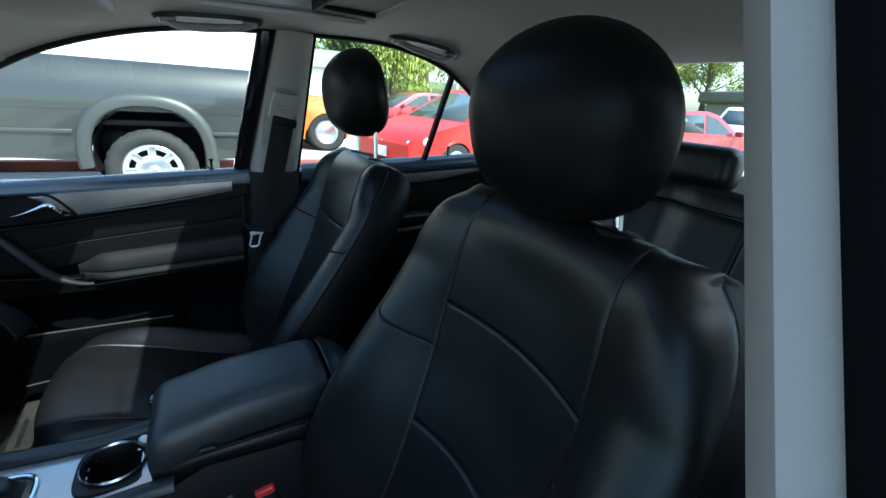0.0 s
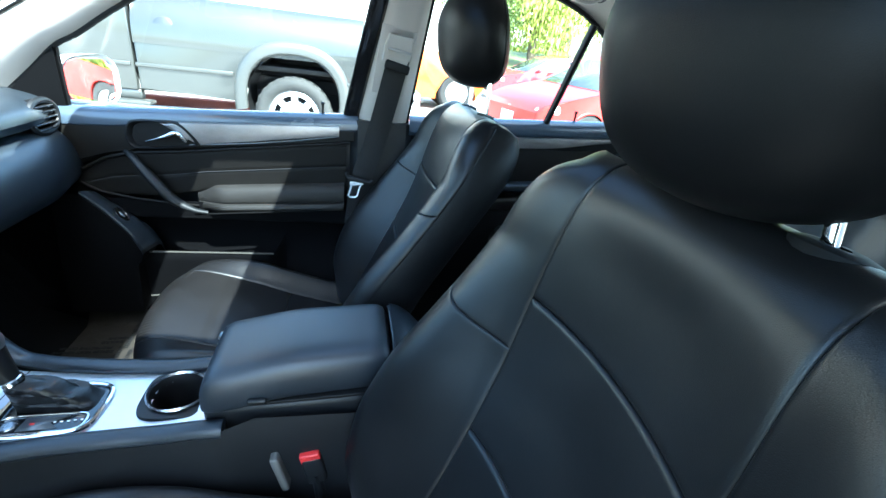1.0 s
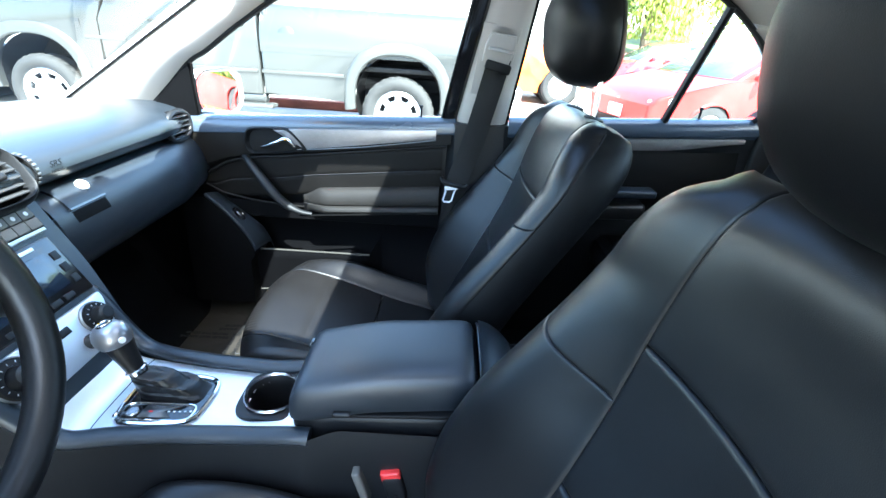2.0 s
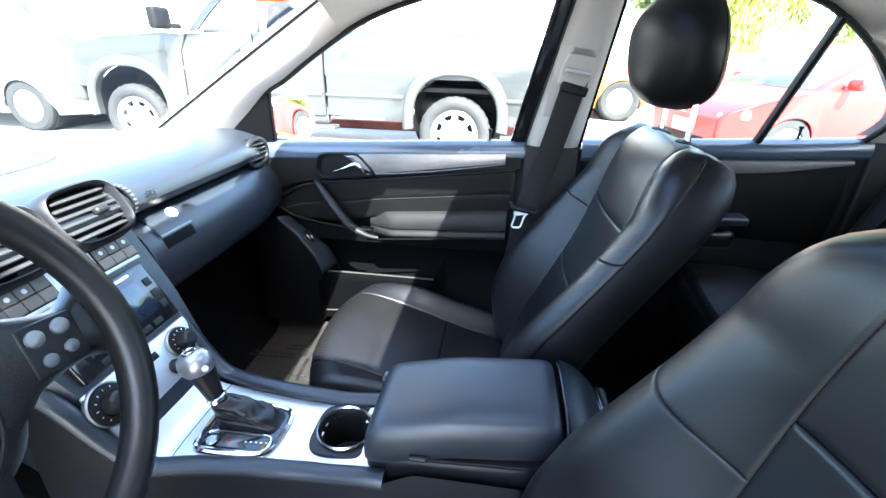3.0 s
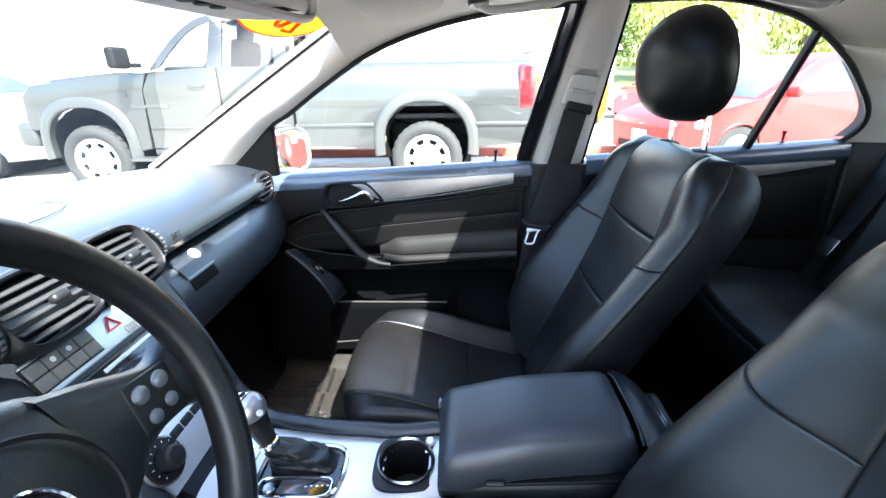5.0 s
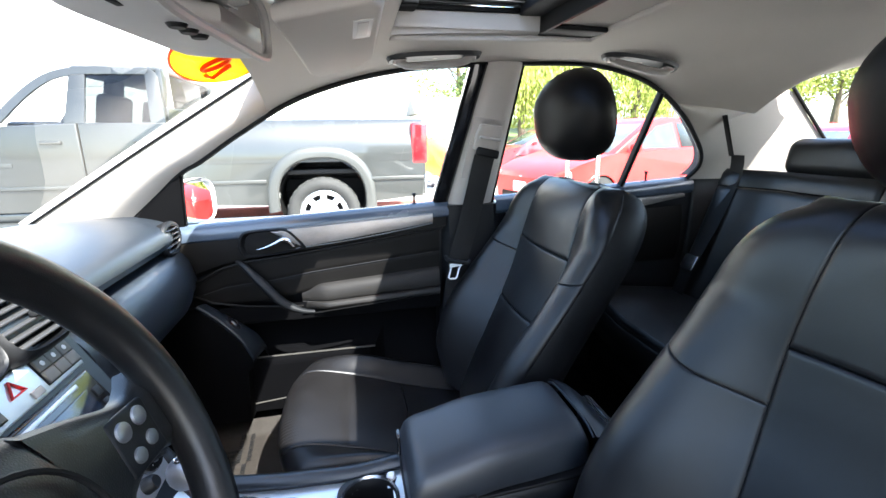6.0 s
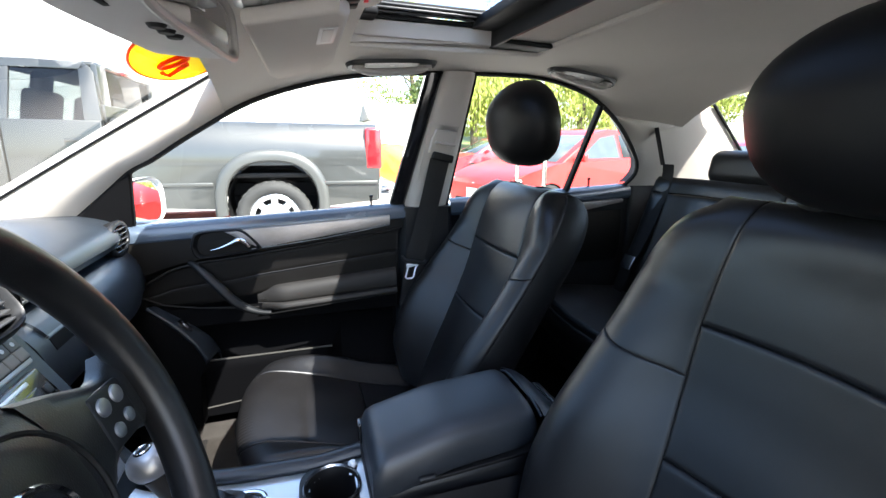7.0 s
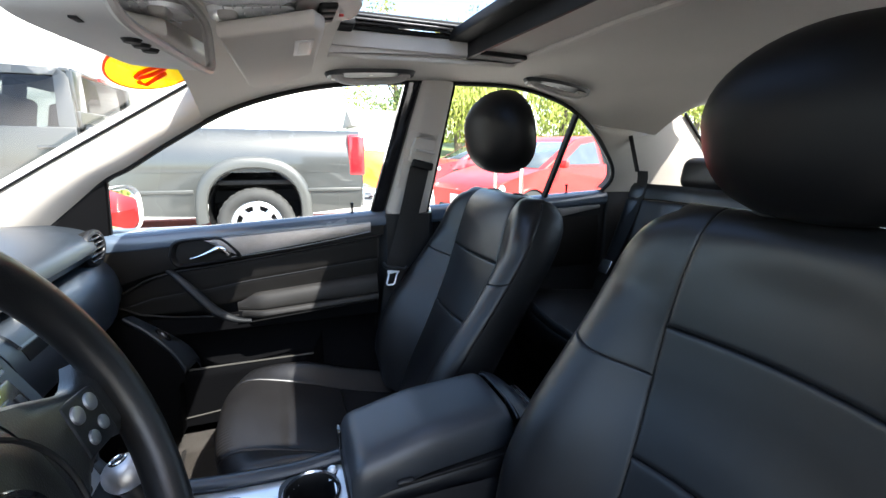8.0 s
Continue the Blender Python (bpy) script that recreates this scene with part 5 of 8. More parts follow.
def stack():
    t = thing("centre_stack", (-0.45, 0, 0.62), "sloping centre stack with vents, silver panels, radio and climate knobs", "centre console")
    rows = []
    for i in range(17):
        d = -0.01 + 0.32 * i / 16
        w = interp([(-0.01, 0.125), (0.12, 0.120), (0.25, 0.098), (0.31, 0.086)], d)
        rows.append([tuple(on_face(d, y, n).translation) for y, n in ((-w - 0.012, -0.20), (-w - 0.010, -0.012), (-w, 0.0), (-w * 0.5, 0.001), (0, 0.0015), (w * 0.5, 0.001), (w, 0.0), (w + 0.010, -0.012), (w + 0.014, -0.20))])
    part("housing", bm_grid(rows), DASH, t)
    # two slatted vents in rounded pods that stand out from the pad
    for y in (-0.068, 0.062):
        def oval(d, w, n):
            out = []
            for k in range(36):
                a = 2 * math.pi * k / 36
                c, q = math.cos(a), math.sin(a)
                out.append(tuple(on_face(-0.044 + d * math.copysign(abs(q) ** 0.55, q), y + w * math.copysign(abs(c) ** 0.55, c), n).translation))
            return out
        v = part("vent", bm_grid([oval(0.052, 0.066, -0.03), oval(0.051, 0.065, 0.020), oval(0.047, 0.062, 0.031), oval(0.044, 0.059, 0.034), oval(0.042, 0.057, 0.031), oval(0.041, 0.056, 0.004)], close_v=True), RUBBER_PLASTIC, t, "slatted air vent in a rounded pod")
        part("vent_back", bm_box((0.084, 0.116, 0.01), on_face(-0.044, y, -0.004), 0.004), DEEP_BLACK, v)
        for k in range(6):
            part("vent_slat", bm_box((0.0035, 0.104 - 0.006 * abs(k - 2.5), 0.015), on_face(-0.074 + 0.012 * k, y, 0.020) @ pose(0, 0, 0, 0, 24, 0), 0.0012), GREY_SLAT, v)
        part("vent_tab", bm_box((0.012, 0.024, 0.014), on_face(-0.042, y + 0.014, 0.030), 0.005), RUBBER_PLASTIC, v)
        wy = y + math.copysign(0.072, y)
        wheel_ = part("vent_wheel", bm_lathe([(0.0, 0.005), (0.026, 0.005), (0.030, 0.001), (0.030, -0.006)], 28, on_face(-0.044, wy, 0.008) @ pose(0, 0, 0, 90 if y < 0 else -90, 0, 0)), RUBBER_PLASTIC, v)
        for k in range(9):
            a = radians(-60 + 15 * k)
            part("wheel_mark", bm_box((0.004, 0.006, 0.001), on_face(-0.044 + 0.0305 * math.sin(a), wy, 0.008 + 0.0305 * math.cos(a)) @ pose(0, 0, 0, 0, math.degrees(a), 0), 0.0004), SATIN, wheel_)
    # silver button strip
    part("button_strip", bm_box((0.048, 0.232, 0.008), on_face(0.026, -0.016, 0.003), 0.003), ALU, t, "satin silver switch strip")
    for y0, cols, wd in ((-0.1215, 4, 0.0222), (0.042, 3, 0.0222)):
        part("button_well", bm_box((0.038, cols * wd + 0.004, 0.003), on_face(0.024, y0 + (cols - 1) * wd / 2, 0.0065), 0.001), BLACK, t)
        for k in range(cols):
            for r_ in range(2):
                part("button", bm_box((0.0168, wd - 0.0010, 0.006), on_face(0.0152 + 0.0176 * r_, y0 + wd * k, 0.008), 0.0016), BUTTON_GREY, t)
            if k % 3 != 0 or cols == 3:
                part("button_symbol", bm_lathe([(0.0, 0.0005), (0.0032, 0.0004), (0.0036, 0.0)], 10, on_face(0.0152, y0 + wd * k, 0.0111)), WHITE_PRINT, t)
    hz = [(0.0, -0.011), (-0.017, 0.0), (0.0, 0.011)]
    part("hazard_button", bm_tube([tuple(on_face(0.028 + a, -0.010 + b, 0.0085).translation) for a, b in hz], 0.0022, 8, closed=True), RED_PLASTIC, t, "red triangle on the hazard switch")
    part("small_display", bm_box((0.010, 0.018, 0.003), on_face(0.040, 0.010, 0.008), 0.001), GREY_PLASTIC, t)
    # radio
    r = part("radio", bm_box((0.105, 0.190, 0.014), on_face(0.108, -0.006, 0.003), 0.004), GLOSS_BLACK, t, "glossy black radio")
    part("screen", bm_box((0.060, 0.130, 0.002), on_face(0.106, -0.006, 0.0115), 0.001), SCREEN, r)
    part("disc_slot", bm_box((0.006, 0.120, 0.003), on_face(0.065, -0.006, 0.0105), 0.001), ALU, r)
    for k in range(5):
        part("radio_key", bm_box((0.009, 0.018, 0.004), on_face(0.150, -0.056 + 0.025 * k, 0.010), 0.001), RUBBER_PLASTIC, r)
    for y in (-0.086, 0.074):
        for k in range(3):
            part("radio_key", bm_box((0.014, 0.012, 0.004), on_face(0.088 + 0.022 * k, y, 0.010), 0.001), RUBBER_PLASTIC, r)
    # silver climate panel with ringed knobs
    c = part("climate_panel", bm_box((0.078, 0.205, 0.010), on_face(0.208, -0.012, 0.002), 0.004), ALU, t, "satin silver climate panel")
    for y, rad in ((-0.095, 0.027), (0.052, 0.022)):
        k1 = part("knob_ring", bm_lathe([(rad * 0.70, 0.012), (rad * 1.05, 0.010), (rad * 1.12, 0.004), (rad * 1.12, -0.004)], 36, on_face(0.200, y, 0.006)), BLACK, c)
        part("knob_bezel", bm_lathe([(rad * 1.12, 0.006), (rad * 1.20, 0.004), (rad * 1.22, -0.002)], 36, on_face(0.200, y, 0.006)), SATIN, c)
        part("knob", bm_lathe([(0, 0.026), (rad * 0.42, 0.026), (rad * 0.56, 0.023), (rad * 0.62, 0.010), (rad * 0.66, 0.0)], 32, on_face(0.200, y, 0.010)), RUBBER_PLASTIC, c, "ribbed black climate knob")
        for q in range(11):
            a = radians(-130 + 26 * q)
            part("dial_mark", bm_box((0.0010, 0.003, 0.0006), on_face(0.200 - rad * 0.87 * math.cos(a), y + rad * 0.87 * math.sin(a), 0.0178) @ pose(0, 0, 0, 0, 0, math.degrees(-a) + 90), 0.0002), WHITE_PRINT, k1)
    part("knob", bm_lathe([(0, 0.016), (0.008, 0.016), (0.011, 0.012), (0.0125, 0.0)], 24, on_face(0.226, 0.018, 0.006)), RUBBER_PLASTIC, c)
    for k in range(3):
        part("climate_key", bm_box((0.012, 0.020, 0.005), on_face(0.190, -0.052 + 0.024 * k, 0.008), 0.0015), RUBBER_PLASTIC, c)


stack()


# ---- centre console, gear lever, armrest ----
def console():
    t = thing("centre_console", (-0.1, 0, 0.34), "centre console with brushed metal top, cupholder and black sides", "centre console")
    # plate, rising to the stack at its front
    def plate_z(x):
        return 0.645 + 0.055 * smoothstep(-0.36, -0.47, x) + 0.008 * smoothstep(-0.15, -0.05, x)
    def half(x):
        return interp([(-0.46, 0.082), (-0.36, 0.080), (-0.25, 0.066), (-0.15, 0.060), (-0.05, 0.062)], x)
    OFF = -0.022
    bm = bmesh.new()
    hole_c, hole_r = (-0.122, -0.016), 0.0395
    xs = [-0.455 + 0.405 * i / 54 for i in range(55)]
    for (a, b) in ((0, 13), (13, 54)):
        rows = []
        for i in range(a, b + 1):
            x = xs[i] + (0.0008 if i == a and a else 0) - (0.0008 if i == b and b == 13 else 0)
            h = half(x)
            rows.append([(x, OFF + h * k / 10, plate_z(x) + 0.004 * (1 - (k / 10) ** 4)) for k in range(-10, 11)])
        b2 = bm_grid(rows)
        kill = [f for f in b2.faces if (f.calc_center_median().xy - Vector(hole_c)).length < hole_r - 0.002]
        bmesh.ops.delete(b2, geom=kill, context="FACES")
        part("plate", b2, ALU, t, "brushed aluminium console plate")
    # dark rims that follow the plate and sweep up to the dash
    for s in (1, -1):
        path = []
        for i in range(40):
            x = -0.51 + 0.47 * i / 39
            up = 0.12 * smoothstep(-0.37, -0.52, x) ** 1.2
            path.append((x, OFF + s * (half(x) + 0.012 + 0.018 * smoothstep(-0.30, -0.48, x)), plate_z(x) + 0.006 + up * 0.7))
        part("rim", bm_tube(path, 0.014, 12, flat=0.8), DASH, t)
        rows = []
        for p in path:
            x, y, z = p
            rows.append([(x, y + s * 0.010, z + 0.004), (x, y + s * 0.014, z - 0.03), (x, y + s * 0.020, z - 0.12), (x, y + s * 0.03, 0.36)])
        for x in (0.0, 0.1, 0.2, 0.27):
            rows.append([(x, OFF * 0.4 + s * 0.085, 0.672), (x, OFF * 0.4 + s * 0.092, 0.62), (x, s * 0.098, 0.53), (x, s * 0.11, 0.36)])
        part("side_panel", bm_grid(rows), RUBBER_PLASTIC, t)
    # cupholder
    cup = part("cupholder", bm_lathe([(0.044, 0.001), (0.0425, 0.006), (0.039, 0.007), (0.0365, 0.003), (0.0355, -0.01), (0.034, -0.06), (0.030, -0.062), (0.0, -0.062)], 40, pose(hole_c[0], hole_c[1], plate_z(hole_c[0]) + 0.004) @ Matrix.Diagonal((1.0, 1.0, 1, 1))), BLACK, t, "black cupholder with bright rim")
    rows = []
    for sc, dz in ((0.0, 0.0068), (0.7, 0.0064), (0.96, 0.0052), (1.0, 0.0030), (1.0, -0.004)):
        row = []
        for i in range(56):
            a = 2 * math.pi * i / 56
            c, s = math.cos(a), math.sin(a)
            q = Vector((0.052 * math.copysign(abs(c) ** 0.5, c) + 0.003, 0.050 * math.copysign(abs(s) ** 0.5, s)))
            p = Vector((0.0405 * c, 0.0405 * s)).lerp(q, sc)
            row.append((hole_c[0] + p.x, hole_c[1] + p.y, plate_z(hole_c[0]) + dz + 0.0015))
        rows.append(row)
    part("cup_bezel", bm_grid(rows, close_v=True), RUBBER_PLASTIC, cup, "dark rounded bezel")
    part("cup_rim", bm_lathe([(0.0395, 0.006), (0.0415, 0.009), (0.0435, 0.006)], 40, pose(hole_c[0], hole_c[1], plate_z(hole_c[0]) + 0.0062)), STEEL, cup)
    part("release_button", bm_lathe([(0, 0.007), (0.005, 0.007), (0.0075, 0.004), (0.008, 0)], 18, pose(-0.088, 0.022, plate_z(-0.1) + 0.006)), BRIGHT_STEEL, t)
    # gear selector gate and boot
    gz = plate_z(-0.28) + 0.005
    corners = [(-0.338, -0.060), (-0.330, -0.080), (-0.290, -0.084), (-0.234, -0.077), (-0.218, -0.058), (-0.216, -0.012), (-0.226, 0.010), (-0.260, 0.016), (-0.320, 0.012), (-0.338, -0.004), (-0.338, -0.060)]
    gate = [(p.x, p.y, gz) for p in spline([(x, y, 0) for x, y in corners], 57)][:-1]
    part("gate_bezel", bm_tube(gate, 0.0042, 8, closed=True), CHROME, t, "chrome bezel round the gear gate")
    bm = bmesh.new()
    bm.faces.new([bm.verts.new((x, y, z - 0.001)) for x, y, z in gate])
    g = part("gate_plate", bm, GLOSS_BLACK, t, "glossy black gear gate")
    part("gate_display", bm_box((0.100, 0.030, 0.003), pose(-0.279, -0.062, gz + 0.0005, 0, 0, 3), 0.0012), GLOSS_BLACK, g, "gloss black selector display")
    part("display_rim", bm_tube([(-0.279 + 0.053 * math.copysign(abs(math.cos(a)) ** 0.35, math.cos(a)), -0.062 + 0.0165 * math.copysign(abs(math.sin(a)) ** 0.5, math.sin(a)) + 0.05 * 0.053 * math.cos(a), gz + 0.0025) for a in [2 * math.pi * q / 40 for q in range(40)]], 0.0014, 6, closed=True), CHROME, g)
    part("display_plate", bm_prism([(-0.302, -0.0745), (-0.255, -0.0715), (-0.268, -0.061), (-0.248, -0.050), (-0.300, -0.0515)], 0.0, 0.0008, axis="z", m=Matrix.Translation((0, 0, gz + 0.0022))), SATIN, g, "grey inlay between the display ends")
    part("mode_key", bm_lathe([(0, 0.002), (0.0075, 0.0018), (0.009, 0.0005), (0.0095, -0.001)], 20, pose(-0.315, -0.064, gz + 0.002)), STEEL, g)
    part("selector_lamp", bm_box((0.0055, 0.0030, 0.0006), pose(-0.288, -0.063, gz + 0.0033), 0.0002), RED_PLASTIC, g)
    for k in range(5):
        part("gate_mark", bm_box((0.0034, 0.0026, 0.0005), pose(-0.262 + 0.0078 * k, -0.0615 + 0.0006 * k, gz + 0.0034), 0.0002), WHITE_PRINT, g)
    top, foot = Vector((-0.340, -0.022, 0.742)), Vector((-0.3225, -0.026, 0.698))
    lean = math.degrees(math.atan2(top.x - foot.x, top.z - foot.z))
    lv = part("gear_lever", bm_tube([tuple(foot), tuple(foot.lerp(top, 0.5)), tuple(top)], [0.0125, 0.0155, 0.0195], 22), LEATHER, t, "leather gear lever")
    part("lever_collar", bm_lathe([(0.0120, 0.004), (0.0150, 0.002), (0.0155, -0.003), (0.013, -0.005)], 24, pose(foot.x, foot.y, foot.z, 0, lean, 0)), CHROME, lv)
    kb = part("lever_knob", bm_lathe([(0.0, 0.0225), (0.008, 0.0222), (0.0150, 0.0195), (0.0205, 0.0135), (0.0232, 0.005), (0.0235, -0.003), (0.0215, -0.010), (0.0195, -0.014)], 32, pose(-0.347, -0.0215, 0.757, 0, lean + 4, 0) @ Matrix.Diagonal((1.16, 1.0, 1.0, 1))), KNOB, lv, "satin silver gear knob")
    kt = Matrix.Translation((-0.347, -0.0215, 0.757)) @ pose(0, 0, 0, 0, lean + 4, 0)
    part("knob_badge", bm_lathe([(0, 0.0009), (0.0095, 0.0009), (0.0108, 0.0004), (0.0112, -0.002)], 28, kt @ pose(0, 0, 0.0220)), GLOSS_BLACK, kb)
    part("badge_ring", bm_lathe([(0.0080, 0.0), (0.0090, 0.0010), (0.0100, 0.0)], 28, kt @ pose(0, 0, 0.0230)), CHROME, kb)
    part("knob_window", bm_lathe([(0, 0.001), (0.0042, 0.0008), (0.005, -0.001)], 14, kt @ pose(0.0245, -0.012, -0.004, 0, 84, -26)), WHITE_PRINT, kb)
    # creased leather boot: a low wedge that rises to the collar
    rows = []
    for i in range(15):
        f = i / 14
        row = []
        for j in range(64):
            a = 2 * math.pi * j / 64
            c, s = math.cos(a), math.sin(a)
            bx, by = 0.051 * math.copysign(abs(c) ** 0.45, c), 0.0245 * math.copysign(abs(s) ** 0.45, s)
            e = f ** 1.25
            x = (-0.277 + bx) * (1 - e) + (-0.3215 + 0.0135 * c) * e
            y = (-0.014 + by) * (1 - e) + (-0.0258 + 0.0135 * s) * e
            rise = 0.020 * math.sin(math.pi * min(1.0, f * 1.15) * 0.5) + 0.028 * f ** 1.4
            fold = 0.0034 * math.sin(f * 17 + 3.0 * c + 1.3 * s) * math.sin(math.pi * f) + 0.0022 * noise.noise((x * 60, y * 60, f * 5))
            row.append((x, y + 0.6 * fold * s, gz - 0.002 + rise + fold))
        rows.append(row)
    part("lever_boot", bm_grid(rows, close_v=True), LEATHER, t, "creased black leather boot")


console()


def armrest():
    t = thing("console_bin", (0.08, 0, 0.56), "storage bin with padded black leather armrest lid", "storage bin")
    rows = []
    for i in range(33):
        f = i / 32
        x = -0.070 + 0.268 * f
        fr = (1 - abs(2 * f - 1) ** 7.0)
        hw = 0.079 * (0.90 + 0.10 * fr ** 0.5)
        zt = 0.742 + 0.016 * smoothstep(0, 0.5, f) + 0.006 * f
        endr = min(1.0, (min(f, 1 - f) * 0.268) / 0.026)
        drop = 0.024 * (1 - math.sqrt(max(0, 1 - (1 - endr) ** 2)))
        yc = -0.012 + 0.022 * f
        row = []
        for k in range(25):
            a = math.pi * k / 24
            c, s = math.cos(a), math.sin(a)
            yy = hw * math.copysign(abs(c) ** 0.42, c)
            zz = 0.056 * abs(s) ** 0.45
            row.append((x, yc - yy, zt - 0.056 + zz - drop * (abs(s) ** 0.5)))
        row = [(x, yc - hw * 0.95, zt - 0.066)] + row + [(x, yc + hw * 0.95, zt - 0.066)]
        rows.append(row)
    bm = bm_grid(rows, caps=True)
    part("lid", bm, LID_SKIN, t, "padded leather lid with blue sky sheen in its colour")
    part("bin", bm_box((0.27, 0.152, 0.122), pose(0.065, -0.002, 0.626, 0, -3.0, 0), 0.012), RUBBER_PLASTIC, t)
    part("lid_gap", bm_box((0.262, 0.156, 0.006), pose(0.065, -0.002, 0.688, 0, -3.5, 0), 0.002), BLACK, t)
    part("latch", bm_box((0.026, 0.008, 0.007), pose(0.006, -0.0895, 0.700), 0.003), RUBBER_PLASTIC, t)
    part("front_catch", bm_box((0.008, 0.022, 0.036), pose(-0.072, 0.046, 0.698), 0.003), GLOSS_BLACK, t)
    # rear end with its edge strip and air outlet
    rows = []
    for i in range(9):
        f = i / 8
        x = 0.202 + 0.07 * f
        rows.append([(x, 0.010 + 0.080 * k / 6, 0.758 - 0.010 * f - 0.05 * f * f - 0.010 * (k / 6) ** 4) for k in range(-6, 7)])
    part("rear_cap", bm_grid(rows), DASH, t)
    part("rear_edge", bm_tube([(0.200, -0.066 + 0.15 * i / 10, 0.757 - 0.012 * abs(2 * i / 10 - 1) ** 4) for i in range(11)], 0.0020, 8), DASH, t)
    part("rear_outlet", bm_box((0.03, 0.14, 0.12), pose(0.272, 0.010, 0.655, 0, -8, 0), 0.01), RUBBER_PLASTIC, t)
    for k in range(4):
        part("outlet_slat", bm_box((0.006, 0.10, 0.003), pose(0.262, 0.010, 0.722 - 0.008 * k, 0, 20, 0), 0.001), GLOSS_BLACK, t)


armrest()

# driver's buckle beside the cushion
bk = thing("belt_buckle", (0.07, -0.10, 0.40), "black belt buckle stalk with a red release button", "belt buckle")
part("stalk", bm_tube([(0.10, -0.100, 0.40), (0.095, -0.100, 0.49), (0.086, -0.100, 0.561)], 0.012, 10, flat=0.7), RUBBER_PLASTIC, bk)
part("buckle_body", bm_box((0.030, 0.020, 0.055), pose(0.084, -0.100, 0.571, 0, -12, 0), 0.005), RUBBER_PLASTIC, bk)
part("release_button", bm_box((0.030, 0.018, 0.017), pose(0.078, -0.100, 0.597, 0, -12, 0), 0.003), RED_PLASTIC, bk, "red release button")
box("anchor_strap", (0.035, -0.105, 0.575), (0.012, 0.022, 0.07), BUTTON_GREY, bk, 0.004, (0, -14, 0))


# ---- steering wheel ----
def steering_wheel():
    t = thing("steering_wheel", (-0.30, -0.352, 0.93), "black leather multifunction steering wheel with silver buttons", "steering wheel")
    # local frame: z out of the hub towards the driver, y up the face
    axis = Vector((0.931, 0, 0.365)).normalized()
    upf = Vector((-0.365, 0, 0.931)).normalized()
    side = upf.cross(axis).normalized()
    M = Matrix.Translation((-0.2885, -0.3576, 0.9662)) @ Matrix((side, upf, axis)).transposed().to_4x4()
    R = 0.180
    def put(n, bm, mat, parent=t, label="", sharp=40):
        bm.transform(M)
        return part(n, bm, mat, parent, label, sharp=sharp)
    bm = bm_lathe([(R + 0.0155 * math.cos(2 * math.pi * j / 14), 0.0175 * math.sin(2 * math.pi * j / 14)) for j in range(14)], 80, closed_profile=True)
    put("rim", bm, LEATHER, label="leather-wrapped rim")
    # hub pad
    rows = []
    for j in range(10):
        f = j / 9
        rr = math.sqrt(max(0, 1 - f ** 3))
        row = []
        for i in range(48):
            a = 2 * math.pi * i / 48
            c, s = math.cos(a), math.sin(a)
            w = 0.093 * math.copysign(abs(c) ** 0.75, c)
            h = (0.070 if s > 0 else 0.086) * math.copysign(abs(s) ** 0.75, s)
            row.append((w * rr, h * rr - 0.004, -0.032 + 0.038 * f))
        rows.append(row)
    bm = bm_grid(rows, close_v=True)
    bmesh.ops.remove_doubles(bm, verts=bm.verts, dist=0.0005)
    pad = put("airbag_pad", bm, WHEEL_SKIN, label="grained black airbag pad")
    put("pad_circle", bm_tube([(0.062 * math.cos(2 * math.pi * i / 40), -0.012 + 0.062 * math.sin(2 * math.pi * i / 40), 0.0065) for i in range(40)], 0.002, 6, closed=True), BLACK, pad)
    put("emblem_ring", bm_lathe([(0.0295, 0.0), (0.031, 0.002), (0.0325, 0.0)], 48, Matrix.Translation((0, -0.012, 0.008))), CHROME, pad, "plain chrome ring emblem")
    for k in range(3):
        a = radians(90 + 120 * k)
        put("emblem_bar", bm_box((0.027, 0.0042, 0.0022), pose(0.0145 * math.cos(a), -0.012 + 0.0145 * math.sin(a), 0.0088, 0, 0, 90 + 120 * k), 0.0008), CHROME, pad)
    put("emblem_dish", bm_lathe([(0.0, 0.0), (0.028, 0.001)], 40, Matrix.Translation((0, -0.012, 0.0075))), GLOSS_BLACK, pad)
    # spokes with key pads
    for s in (-1, 1):
        rows = []
        for i in range(13):
            f = i / 12
            x = 0.060 + 0.114 * f
            up = interp([(0.060, 0.052), (0.085, 0.042), (0.107, 0.032), (0.130, 0.021), (0.148, 0.015), (0.160, 0.017), (0.174, 0.028)], x)
            lo = interp([(0.060, -0.060), (0.085, -0.048), (0.101, -0.038), (0.125, -0.036), (0.150, -0.038), (0.174, -0.050)], x)
            zz = -0.010 - 0.002 * f
            e = 0.2 * (up - lo)
            rows.append([(s * x, lo, zz - 0.014), (s * x, lo, zz - 0.004), (s * x, lo + 0.004, zz + 0.003), (s * x, lo + e, zz + 0.008), (s * x, up - e, zz + 0.008), (s * x, up - 0.004, zz + 0.003), (s * x, up, zz - 0.004), (s * x, up, zz - 0.014)])
        sp = put("spoke", bm_grid(rows, close_v=True), WHEEL_SKIN)
        put("key_pad", bm_box((0.048, 0.046, 0.006), pose(s * 0.125, -0.008, -0.0045, 0, 0, s * -8), 0.0025), RUBBER_PLASTIC, sp)
        for (dx, dy) in ((0.114, 0.004), (0.136, 0.003), (0.114, -0.018), (0.134, -0.017)):
            put("key", bm_lathe([(0, 0.0020), (0.005, 0.0018), (0.0070, 0.0010), (0.0077, -0.002)] if dy > 0 else [(0, 0.0020), (0.004, 0.0018), (0.0056, 0.0010), (0.0062, -0.002)], 24, Matrix.Translation((s * dx, dy, -0.0008)) @ Matrix.Diagonal((1.08, 1.02, 1, 1))), KNOB if dy > 0 else SATIN, sp, "round silver key")
    rows = []
